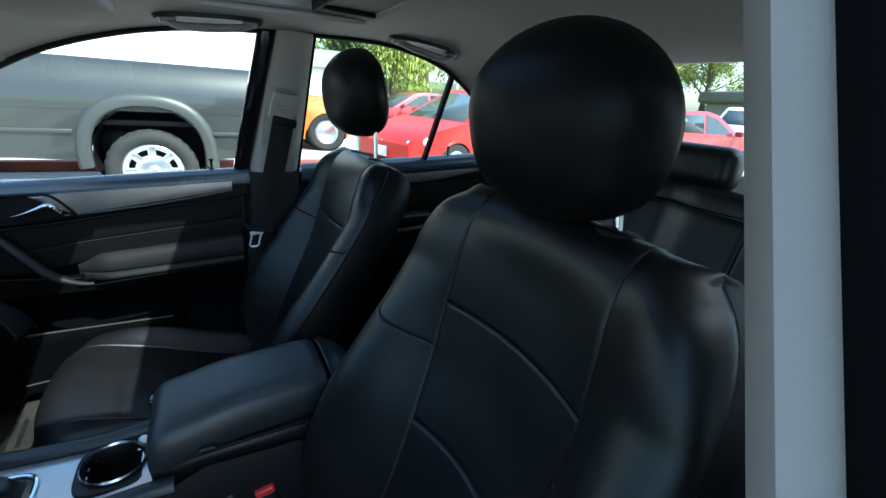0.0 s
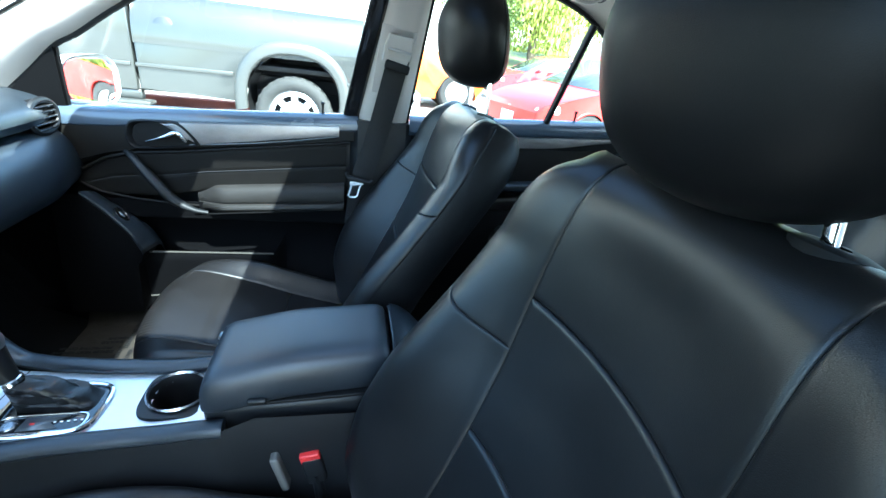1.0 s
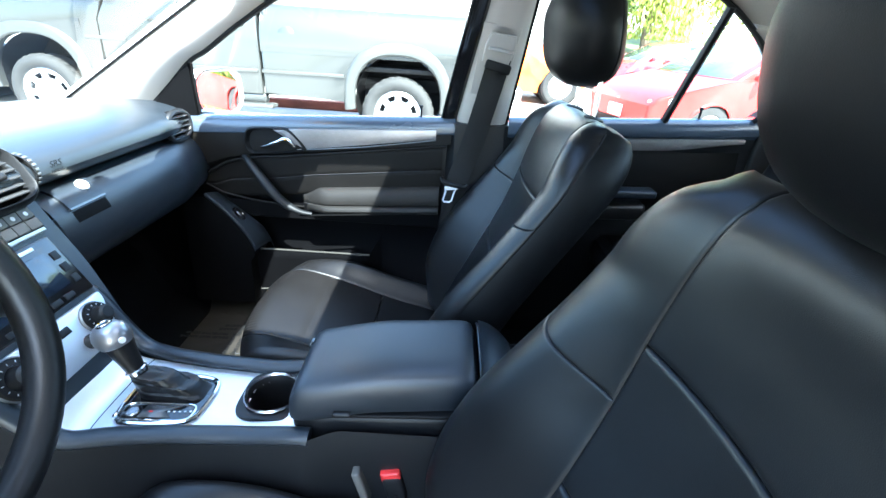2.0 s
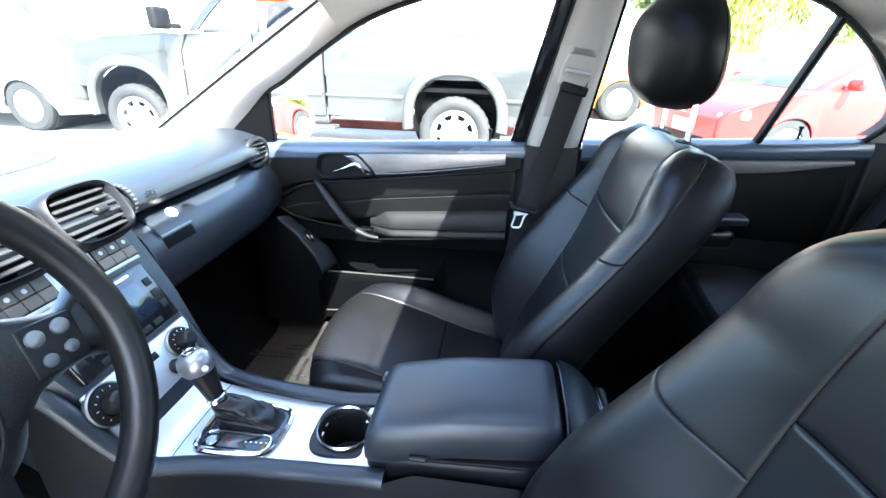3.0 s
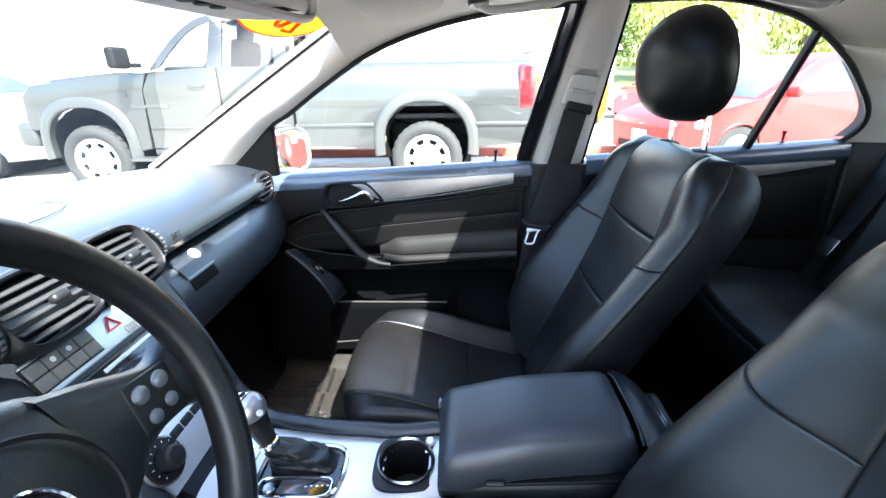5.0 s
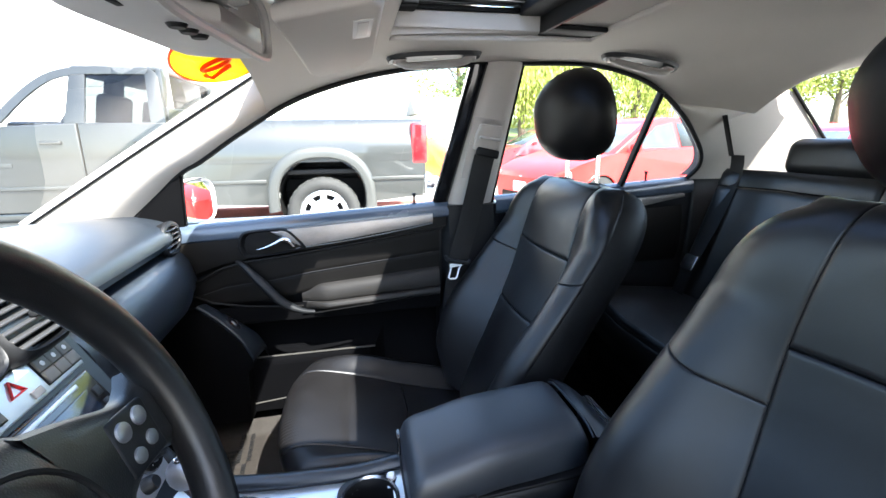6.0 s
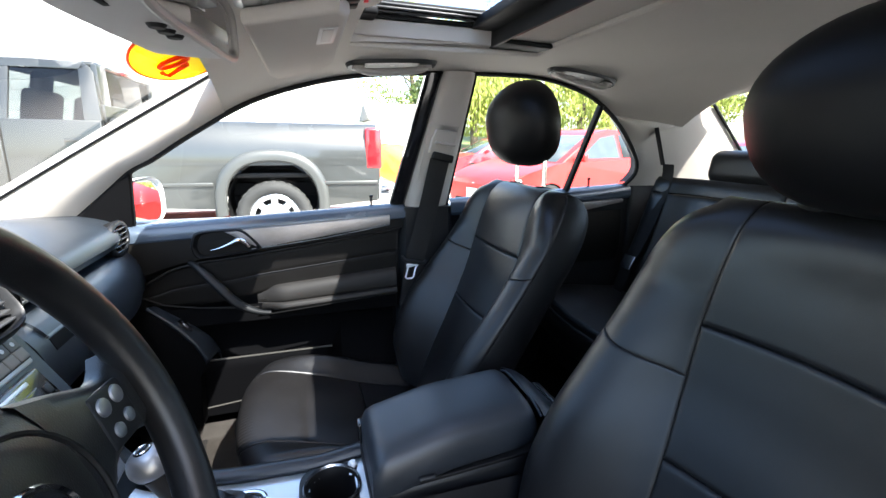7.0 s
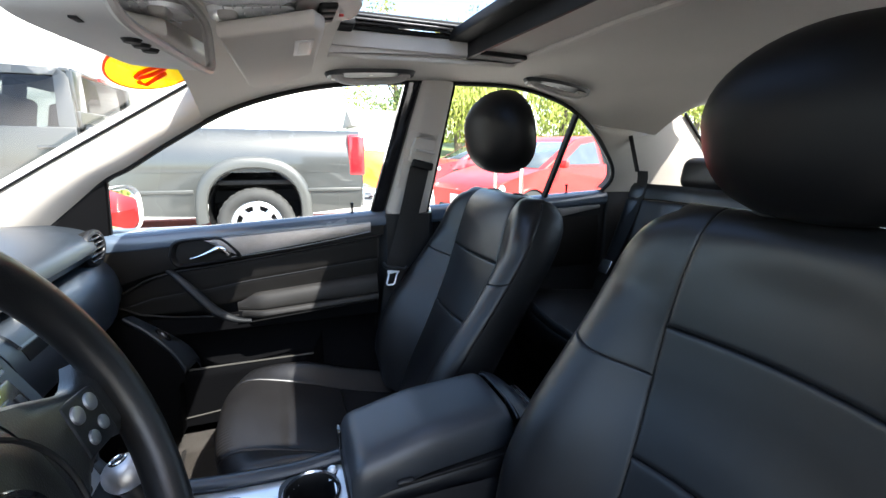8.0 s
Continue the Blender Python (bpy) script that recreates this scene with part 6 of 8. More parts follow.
    for i in range(9):
        f = i / 8
        y = -0.070 - 0.092 * f
        w = 0.050 - 0.020 * f
        rows.append([(-w, y, -0.022), (-w, y, -0.010), (-w * 0.6, y, -0.004), (w * 0.6, y, -0.004), (w, y, -0.010), (w, y, -0.022)])
    put("spoke", bm_grid(rows, close_v=True), RUBBER_PLASTIC)
    put("column", bm_tube([(0, -0.01, -0.03), (0, -0.02, -0.18)], 0.045, 20), RUBBER_PLASTIC)
    return t


steering_wheel()


# ---- small cabin fittings ----
def grab_handle(x0, x1, y, s):
    xm = (x0 + x1) / 2
    def top(x, q):
        return roof_z(x, q)
    t = thing("grab_handle", (xm, s * y, top(xm, y)), "grey plastic folding grab handle on the roof rail", "grab handle", "grab handles")
    # dark oval plate that follows the lining; its colour gives the recess's shade
    rows = []
    for sc, d in ((1.0, 0.002), (0.95, -0.009), (0.82, -0.0085), (0.05, -0.008)):
        row = []
        for k in range(40):
            a = 2 * math.pi * k / 40
            c, q = math.cos(a), math.sin(a)
            px, py = xm + ((x1 - x0) / 2 + 0.018) * sc * math.copysign(abs(c) ** 0.55, c), y + 0.026 * sc * math.copysign(abs(q) ** 0.7, q)
            row.append((px, s * py, top(px, py) + d))
        rows.append(row)
    part("recess", bm_grid(rows, close_v=True), RUBBER_PLASTIC, t, "dark plate for the recess shade behind the grip")
    ends = []
    for x in (x0 + 0.012, x1 - 0.012):
        z = top(x, y)
        ends.append(z)
        part("mount", bm_box((0.030, 0.024, 0.018), pose(x, s * y, z - 0.008), 0.006), GREY_PLASTIC, t)
    path = spline([(x0 + 0.006, s * y, ends[0] - 0.010), (x0 + 0.030, s * (y - 0.010), ends[0] - 0.019), (xm, s * (y - 0.014), (ends[0] + ends[1]) / 2 - 0.022), (x1 - 0.030, s * (y - 0.010), ends[1] - 0.019), (x1 - 0.006, s * y, ends[1] - 0.010)], 24)
    part("grip", bm_tube(path, [0.0085 + 0.0025 * math.sin(math.pi * i / 23) for i in range(24)], 12, flat=0.8), GREY_PLASTIC, t)


grab_handle(-0.010, 0.172, 0.480, 1)
grab_handle(0.505, 0.680, 0.474, 1)


def sun_visor():
    t = thing("sun_visor", (-0.13, 0.22, 1.33), "grey cloth sun visor folded up against the roof", "sun visor")
    poly = [(-0.192, -0.02), (-0.086, -0.05), (-0.072, -0.02), (-0.068, 0.30), (-0.078, 0.365), (-0.11, 0.400), (-0.135, 0.398), (-0.150, 0.425), (-0.172, 0.43), (-0.185, 0.39)]
    bm = bm_prism(poly, -0.010, 0.010, 0.007, 3, axis="z")
    for v in bm.verts:
        v.co.z += 1.309 + 0.16 * (v.co.x + 0.12) - 0.02 * max(0, v.co.y - 0.2)
    part("blade", bm, HEADLINER, t)
    part("label", bm_box((0.024, 0.100, 0.0012), pose(-0.094, 0.066, 1.3022, 0, -9, 0), 0.0003), MIRROR_GREY, t, "small pale printed label")
    part("label_print", bm_box((0.014, 0.076, 0.0006), pose(-0.094, 0.062, 1.3012, 0, -9, 0), 0.0002), GREY_PLASTIC, t)
    part("hinge", bm_tube([(-0.178, 0.45, 1.325), (-0.178, 0.42, 1.318), (-0.178, 0.30, 1.314)], 0.007, 10), GREY_PLASTIC, t)
    part("clip", bm_box((0.022, 0.022, 0.022), pose(-0.180, 0.000, 1.322), 0.006), GREY_PLASTIC, t)


sun_visor()


def dome_console():
    t = thing("dome_light", (-0.12, 0.0, 1.335), "grey overhead light unit with clear lens and switches", "ceiling light")
    def oval(cx, cy, rx, ry, z, n=36, e=0.55):
        return [(cx + rx * math.copysign(abs(math.cos(2 * math.pi * k / n)) ** e, math.cos(2 * math.pi * k / n)), cy + ry * math.copysign(abs(math.sin(2 * math.pi * k / n)) ** e, math.sin(2 * math.pi * k / n)), z) for k in range(n)]
    m = pose(-0.115, -0.02, 1.349, 0, -7, 0)
    def put(n, bm, mat, label=""):
        bm.transform(m)
        return part(n, bm, mat, t, label)
    put("housing", bm_grid([oval(0, 0, 0.098, 0.092, 0.016), oval(0, 0, 0.098, 0.092, -0.004), oval(0, 0, 0.090, 0.084, -0.012), oval(0, 0, 0.060, 0.056, -0.015), oval(0, 0, 0.004, 0.004, -0.016)], close_v=True), GREY_PLASTIC)
    for s in (1, -1):
        put("lens", bm_grid([oval(-0.040, s * 0.040, 0.052, 0.036, -0.008), oval(-0.040, s * 0.040, 0.050, 0.034, -0.018), oval(-0.040, s * 0.040, 0.036, 0.024, -0.023), oval(-0.040, s * 0.040, 0.002, 0.002, -0.025)], close_v=True), LAMP_CLEAR, "clear ribbed lens")
        for q in range(7):
            put("lens_rib", bm_box((0.0016, 0.056, 0.003), pose(-0.070 + 0.010 * q, s * 0.040, -0.0225), 0.0005), LAMP_CLEAR)
    put("switch_well", bm_grid([oval(0.048, 0.022, 0.040, 0.052, -0.012), oval(0.048, 0.022, 0.040, 0.052, -0.019), oval(0.048, 0.022, 0.034, 0.046, -0.020), oval(0.048, 0.022, 0.002, 0.002, -0.015)], close_v=True), GREY_PLASTIC)
    for k in range(3):
        put("switch", bm_box((0.022, 0.020, 0.010), pose(0.046, -0.004 + 0.026 * k, -0.020), 0.004), BLACK)
    put("status_lamp", bm_box((0.006, 0.005, 0.003), pose(0.066, 0.036, -0.021), 0.001), RED_PLASTIC)


dome_console()


def inside_mirror():
    t = thing("rear_view_mirror", (-0.27, 0.02, 1.30), "grey rear-view mirror on the windscreen with black buttons", "mirror")
    # local frame: x along the mirror, z up, y towards the glass's normal
    a, b = Vector((-0.243, -0.225, 1.291)), Vector((-0.213, 0.052, 1.290))
    ux = (b - a).normalized()
    nrm = Vector((ux.y, -ux.x, 0)).normalized()
    nrm = (nrm + Vector((0, 0, 0.02))).normalized()
    uz = nrm.cross(ux).normalized() * -1
    if uz.z < 0:
        uz = -uz
    L = (b - a).length
    M = Matrix.Translation((a + b) / 2) @ Matrix((ux, nrm, uz)).transposed().to_4x4()
    rows = []
    for j in range(12):
        f = j / 11
        sc = 1.0 - 0.42 * max(0, (f - 0.35) / 0.65) ** 1.6
        row = []
        for i in range(44):
            an = 2 * math.pi * i / 44
            c, s = math.cos(an), math.sin(an)
            row.append((L / 2 * math.copysign(abs(c) ** 0.32, c) * (1 - 0.12 * f * f), 0.004 - 0.075 * f, 0.033 * math.copysign(abs(s) ** 0.45, s) * sc - 0.026 * (1 - sc)))
        rows.append(row)
    bm = bm_grid(rows, close_v=True)
    bm.faces.new([v for v in list(bm.verts)[-44:]])
    bm.transform(M)
    part("housing", bm, MIRROR_GREY, t)
    rim = []
    gl = []
    for i in range(44):
        an = 2 * math.pi * i / 44
        c, s = math.cos(an), math.sin(an)
        rim.append(M @ Vector((L / 2 * math.copysign(abs(c) ** 0.32, c), 0.005, 0.033 * math.copysign(abs(s) ** 0.45, s))))
        gl.append(M @ Vector(((L / 2 - 0.005) * math.copysign(abs(c) ** 0.3, c), 0.0035, 0.028 * math.copysign(abs(s) ** 0.4, s))))
    part("frame", bm_tube(rim, 0.0045, 8, closed=True), GREY_PLASTIC, t)
    bm = bmesh.new()
    bm.faces.new([bm.verts.new(p) for p in gl])
    ob = part("mirror_glass", bm, MIRROR, t, "silvered mirror glass", smooth=False)
    for k in range(3):
        bm = bm_lathe([(0, 0.005), (0.006, 0.005), (0.008, 0.002), (0.0085, -0.002)], 18, Matrix.Translation((-0.060 + 0.020 * k, -0.012, -0.031)) @ pose(0, 0, 0, 180, 0, 0))
        bm.transform(M)
        part("button", bm, BLACK, t)
    for dx, wd in ((-0.105, 0.022), (-0.075, 0.016), (0.030, 0.008)):
        bm = bm_box((wd, 0.006, 0.002), Matrix.Translation((dx, -0.028, -0.0305)), 0.0006)
        bm.transform(M)
        part("grille", bm, BLACK, t)
    part("stem", bm_tube([tuple(M @ Vector((0.0, -0.05, 0.01))), tuple(M @ Vector((0.0, -0.075, 0.045))), (-0.345, 0.0, 1.335)], 0.014, 10), GREY_PLASTIC, t)


inside_mirror()


def price_sticker():
    """Oval sticker under the windscreen's upper edge, seen from behind."""
    t = thing("price_sticker", (-0.34, 0.34, 1.29), "yellow and red oval price sticker on the windscreen", "sticker")
    def at(y, d):
        u = y / 0.60
        v = 1.0 - d
        return windscreen_point(u, v) + Vector((0.004, 0, -0.004))
    ys = [0.130 + 0.42 * i / 30 for i in range(31)]
    rows = []
    for y in ys:
        f = (y - 0.340) / 0.210
        depth = 0.132 * math.sqrt(max(0.0, 1 - f * f))
        rows.append([at(y, 0.008 + depth * k / 6) for k in range(7)])
    part("oval", bm_grid(rows), STICKER, t)
    edge = [at(y, 0.008 + 0.132 * math.sqrt(max(0.0, 1 - ((y - 0.340) / 0.210) ** 2))) for y in ys]
    part("border", bm_tube([tuple(p) for p in edge], 0.0022, 6), STICKER_RED, t)
    # part of two figures shows below the edge, mirrored
    zero = [at(0.345 + 0.022 * math.cos(2 * math.pi * i / 24), 0.070 + 0.032 * math.sin(2 * math.pi * i / 24)) + Vector((0.002, 0, -0.002)) for i in range(24)]
    part("figure", bm_tube([tuple(p) for p in zero], 0.004, 6, closed=True), STICKER_RED, t)
    seven = [at(0.385, 0.108) + Vector((0.002, 0, -0.002)), at(0.425, 0.104) + Vector((0.002, 0, -0.002)), at(0.395, 0.050) + Vector((0.002, 0, -0.002))]
    part("figure", bm_tube([tuple(p) for p in seven], 0.0045, 6), STICKER_RED, t)


price_sticker()


def floor_mat():
    t = thing("floor_mat", (-0.44, 0.38, 0.325), "printed brown paper mat cover in clear wrap on the carpet", "floor mat")
    rows = []
    for i in range(45):
        x = -0.60 + 0.40 * i / 44
        rows.append([(x, 0.17 + 0.488 * j / 44, 0.333 + 0.036 * smoothstep(0.625, 0.660, 0.17 + 0.488 * j / 44) + 0.0025 * noise.noise((x * 9, j * 0.30, 1.3)) + 0.001 * noise.noise((x * 30, j * 0.9, 4.0))) for j in range(45)])
    bm = bm_grid(rows)
    bmesh.ops.solidify(bm, geom=bm.faces[:], thickness=-0.002)
    part("paper", bm, PAPER, t)
    def words(w, size, x, y, rot):
        text_mesh(w, size, Matrix.Translation((x, y, 0.3375)) @ pose(0, 0, 0, 0, 0, rot), "print_line", INK, t, bold=0.0006)
    for y in (0.340, 0.500):
        words("DEALER MUST REMOVE", 0.0135, -0.552, y, 181)
        words("PROTECTIVE COVER", 0.0135, -0.552, y + 0.017, 181)
    for y in (0.300, 0.448, 0.590):
        words("DEALER MUST REMOVE", 0.0145, -0.463, y, 94)
        words("PROTECTIVE COVER", 0.0145, -0.436, y - 0.006, 94)
    words("SHOULD", 0.0135, -0.500, 0.542, 184)
    words("REMOVE", 0.0135, -0.490, 0.560, 184)
    # loose clear wrap catching the light
    rows = []
    for i in range(31):
        x = -0.52 + 0.26 * i / 30
        rows.append([(x, 0.25 + 0.17 * j / 30, 0.352 + 0.016 * noise.noise((x * 14, j * 0.42, 8.0)) + 0.010 * abs(noise.noise((x * 34, j * 1.2, 2.0)))) for j in range(31)])
    w = part("clear_wrap", bm_grid(rows), GLASS, t, "crinkled clear plastic wrap")
    w.visible_shadow = False
    if w.data.polygons[10].normal.z < 0:
        w.data.flip_normals()


floor_mat()


def outside_mirror():
    t = thing("door_mirror", (-0.64, 0.74, 0.95), "silver painted outside door mirror", "car mirror")
    rows = []
    for j in range(12):
        f = j / 11
        sc = math.sqrt(max(0.02, 1 - f ** 2.2))
        row = []
        for i in range(32):
            an = 2 * math.pi * i / 32
            c, s = math.cos(an), math.sin(an)
            row.append((-0.560 - 0.105 * f + 0.02 * c, 0.845 + 0.105 * math.copysign(abs(c) ** 0.6, c) * sc, 0.985 + 0.070 * math.copysign(abs(s) ** 0.6, s) * sc))
        rows.append(row)
    bm = bm_grid(rows, close_v=True)
    bm.faces.new(list(bm.verts)[-32:])
    part("housing", bm, WHITE_PAINT, t)
    bm = bmesh.new()
    pts = []
    for i in range(32):
        an = 2 * math.pi * i / 32
        c, s = math.cos(an), math.sin(an)
        pts.append((-0.563 + 0.015 * c - 0.0054 * s, 0.845 + 0.094 * math.copysign(abs(c) ** 0.6, c), 0.985 + 0.061 * math.copysign(abs(s) ** 0.6, s)))
    bm.faces.new([bm.verts.new(p) for p in pts])
    part("mirror_glass", bm, MIRROR, t, "silvered glass", smooth=False)
    part("foot", bm_box((0.05, 0.09, 0.03), pose(-0.60, 0.735, 0.945), 0.01), BLACK, t)


outside_mirror()


# ---- outdoors ----
def ground_z(x, y):
    return -0.045 * smoothstep(0, 4, x - 1.2) * min(3.0, max(0.0, x - 1.2))


def build_ground():
    xs = [-400, -120, -40] + [-20 + 1.0 * i for i in range(51)] + [60, 160, 400]
    ys = [-400, -120, -40, -12, -6] + [-3 + 1.0 * i for i in range(40)] + [60, 160, 400]
    bm = bm_grid([[(x, y, ground_z(x, y)) for y in ys] for x in xs])
    tagged(part("ground", bm, PAVING), "pale sun-bleached car park surface", "ground", kind="structure")
    # verge under the far trees
    rows = []
    for i in range(60):
        x = 2 + 1.0 * i
        rows.append([(x, 17 + 0.22 * (x - 2) * 0.3 + d, ground_z(x, 17) + h) for d, h in ((0, 0.004), (0.3, 0.10), (6, 0.5), (16, 1.6), (40, 3.2))])
    tagged(part("verge", bm_grid(rows), GRASS), "grassy bank rising to the trees", "grass", kind="structure")
    bm = bm_box((9.0, 0.16, 0.13), pose(-1.6, 6.45, 0.065), 0.02)
    tagged(part("red_kerb", bm, MULCH), "red painted kerb along the parking row", "kerb", kind="structure")


build_ground()


def wheel(name, at, radius, width, parent, rim_r, face=-1, spokes=8, mat=None, tyre_label="", disc=False):
    """A tyre with its alloy wheel; the outer face looks towards -y (face -1) or +y."""
    M = Matrix.Translation(at) @ pose(0, 0, 0, 90 * (1 if face < 0 else -1), 0, 0)
    w = width / 2
    prof = [(rim_r, w * 0.80), (rim_r + 0.015, w * 0.93), ((rim_r + radius) / 2, w * 1.02), (radius - 0.03, w * 0.95), (radius - 0.006, w * 0.76), (radius, w * 0.55), (radius, -w * 0.55), (radius - 0.01, -w * 0.8), (rim_r, -w * 0.8)]
    ty = part("wheel", bm_lathe(prof, 56, M), TYRE, parent, tyre_label)
    for k in range(28):
        a = 2 * math.pi * k / 28
        part("tread_block", bm_box((0.026, 0.05, width * 0.30), M @ pose(0, 0, 0, 0, 0, math.degrees(a)) @ pose(radius - 0.008, 0, w * 0.34), 0.005, 1), TYRE, ty) if tyre_label else None
    part("rim", bm_lathe([(rim_r, w * 0.80), (rim_r - 0.012, w * 0.86), (rim_r - 0.026, w * 0.80), (rim_r - 0.034, w * 0.45), (rim_r - 0.05, 0.0), (0.0, 0.0)], 48, M), mat or WHEEL_ALLOY, ty, "bright alloy rim")
    for k in range(spokes):
        a = 360 / spokes * k
        bm = bm_box((rim_r - 0.045, 0.068 if disc else 0.055 if spokes < 7 else 0.042, 0.030), M @ pose(0, 0, 0, 0, 0, a) @ pose((rim_r - 0.045) / 2 + 0.03, 0, w * 0.55, 0, -6, 0), 0.010, 2)
        part("spoke", bm, mat or WHEEL_ALLOY, ty)
    if disc:
        part("wheel_disc", bm_lathe([(0.05, w * 0.72), (0.115, w * 0.70), (0.150, w * 0.62), (0.152, w * 0.50)], 40, M), mat or WHEEL_ALLOY, ty)
        part("wheel_ring", bm_lathe([(rim_r - 0.052, w * 0.45), (rim_r - 0.050, w * 0.62), (rim_r - 0.020, w * 0.72), (rim_r - 0.015, w * 0.82)], 40, M), mat or WHEEL_ALLOY, ty)
    part("hub_cap", bm_lathe([(0, w * 0.92), (0.035, w * 0.90), (0.055, w * 0.80), (0.060, w * 0.4)], 24, M), mat or WHEEL_ALLOY, ty)
    part("wheel_well", bm_lathe([(0.0, 0.01), (rim_r - 0.05, 0.01)], 32, M), BLACK, ty)
    return ty


def arc(cx, cz, r, a0, a1, n=14):
    return [(cx + r * math.cos(radians(a0 + (a1 - a0) * i / n)), cz + r * math.sin(radians(a0 + (a1 - a0) * i / n))) for i in range(n + 1)]


def arch_arc(cx, cz, r, a0, a1, n=14):
    """A wheel opening with squarer shoulders than a circle."""
    out = []
    for i in range(n + 1):
        a = radians(a0 + (a1 - a0) * i / n)
        c, s = math.cos(a), math.sin(a)
        out.append((cx + r * math.copysign(abs(c) ** 0.82, c), cz + r * math.copysign(abs(s) ** 0.82, s)))
    return out


def pickup_truck():
    Y0, Y1 = 4.15, 6.12
    t = thing("pickup_truck", (-2.0, 5.1, 0.0), "grey metallic crew-cab pickup truck with flared wheel arches", "pickup truck")
    def put(n, bm, mat, label="", parent=None, smooth=True, sharp=35):
        return part(n, bm, mat, parent or t, label, smooth, sharp)
    fx, rx, hz = -4.02, -0.40, 0.37
    # bed side with its wheel opening, near and far
    bed = [(-1.755, 0.50)] + [(-0.93, 0.50)] + arch_arc(rx, 0.50, 0.45, 185, -5, 22) + [(0.12, 0.50), (0.66, 0.52), (0.685, 0.80), (0.688, 0.93), (-1.755, 0.93)]
    for y0, y1 in ((Y0, Y0 + 0.10), (Y1 - 0.10, Y1)):
        bm = bm_prism(bed, y0, y1, 0.02, 3)
        put("bed_side", bm, TRUCK_PAINT)
        # the upper flank curves inwards to the bed rail
        sg = 1 if y0 == Y0 else -1
        base = Y0 if y0 == Y0 else Y1
        rows = []
        for i in range(26):
            x = -1.755 + 2.445 * i / 25
            end = 0.012 * smoothstep(0.60, 0.69, x)
            row = [(x - end, base + sg * (-0.003 + end + 0.15 * (k / 12) ** 2.6), 0.905 + 0.405 * k / 12) for k in range(13)]
            row += [(x - end, base + sg * (0.175 + end), 1.326), (x - end, base + sg * (0.215 + end), 1.326), (x - end, base + sg * 0.222, 1.29), (x - end, base + sg * 0.222, 0.93)]
            rows.append(row)
        put("bed_flank", bm_grid(rows), TRUCK_PAINT)
    put("bed_floor", bm_box((2.40, 1.8, 0.05), pose(-0.53, 5.13, 0.80), 0.01), BLACK)
    put("tailgate", bm_box((0.06, 1.74, 0.50), pose(0.655, 5.13, 1.04), 0.02), TRUCK_PAINT)
    put("bed_front", bm_box((0.04, 1.8, 0.55), pose(-1.72, 5.13, 1.03), 0.01), TRUCK_PAINT)
    # wheel-opening flares
    for cx, r, cz in ((rx, 0.475, 0.51), (fx, 0.47, 0.50)):
        rows = []
        for i in range(30):
            a = radians(188 - 196 * i / 29)
            c, s = math.cos(a), math.sin(a)
            c, s = math.copysign(abs(c) ** 0.82, c), math.copysign(abs(s) ** 0.82, s)
            rows.append([(cx + (r + dr) * c, Y0 + dy, cz + (r + dr) * s) for dr, dy in ((-0.035, 0.06), (-0.040, -0.020), (-0.028, -0.034), (0.012, -0.034), (0.045, -0.026), (0.068, -0.008), (0.076, 0.012))])
        put("wheel_flare", bm_grid(rows), FLARE, "moulded wheel-arch flare")
        put("arch_liner", bm_lathe([(0.44, 0.0), (0.44, 0.55)], 30, Matrix.Translation((cx, Y0 + 0.05, cz)) @ pose(0, 0, 0, -90, 0, 0) , arc=(0, 360)), BLACK)
        put("arch_back", bm_box((0.96, 0.02, 0.90), pose(cx, Y0 + 0.56, 0.60), 0.004), BLACK)
    put("lower_moulding", bm_box((0.82, 0.025, 0.035), pose(-1.35, Y0 - 0.006, 0.725), 0.008), FLARE)
    put("lower_moulding", bm_box((0.55, 0.025, 0.035), pose(0.38, Y0 - 0.006, 0.725), 0.008), FLARE)
    # fuel flap
    put("fuel_flap", bm_lathe([(0.0, 0.004), (0.085, 0.004), (0.092, 0.0), (0.092, -0.01)], 32, pose(-1.50, Y0 + 0.014, 1.045, 84, 0, 0)), TRUCK_PAINT, "round fuel flap")
    put("flap_glint", bm_tube([(-1.50 + 0.093 * math.cos(a), Y0 + 0.022 + 0.10 * 0.093 * math.sin(a), 1.045 + 0.093 * math.sin(a)) for a in [2 * math.pi * i / 32 for i in range(32)]], 0.005, 6, closed=True), FLARE)
    # cab: lower doors, belt and pillars
    def panel(name, poly, label=""):
        return put(name, bm_prism(poly, Y0, Y0 + 0.08, 0.014, 3), TRUCK_PAINT, label)
    panel("rear_door", [(-1.775, 0.50), (-1.775, 1.30), (-2.495, 1.30), (-2.51, 0.50)])
    panel("front_door", [(-2.522, 0.50), (-2.507, 1.30), (-3.20, 1.27), (-3.31, 1.10), (-3.33, 0.50)])
    fender = [(-3.345, 0.50), (-3.325, 1.10), (-3.215, 1.265), (-3.6, 1.24), (-4.5, 1.16), (-4.62, 1.05), (-4.66, 0.72), (-4.52, 0.70)] + arch_arc(fx, 0.50, 0.46, 155, -2, 18) + [(-3.55, 0.46)]
    panel("front_fender", fender)
    put("hood", bm_prism([(-3.22, 1.255), (-3.6, 1.275), (-4.3, 1.22), (-4.6, 1.12), (-4.6, 1.0), (-3.22, 1.0)], Y0 + 0.08, Y1 - 0.08, 0.03, 3), TRUCK_PAINT)
    put("far_side", bm_box((2.9, 0.08, 0.80), pose(-3.20, Y1 - 0.04, 0.90), 0.02), TRUCK_PAINT)
    put("front_bumper", bm_box((0.22, 1.94, 0.26), pose(-4.72, 5.13, 0.66), 0.06, 4), FLARE)
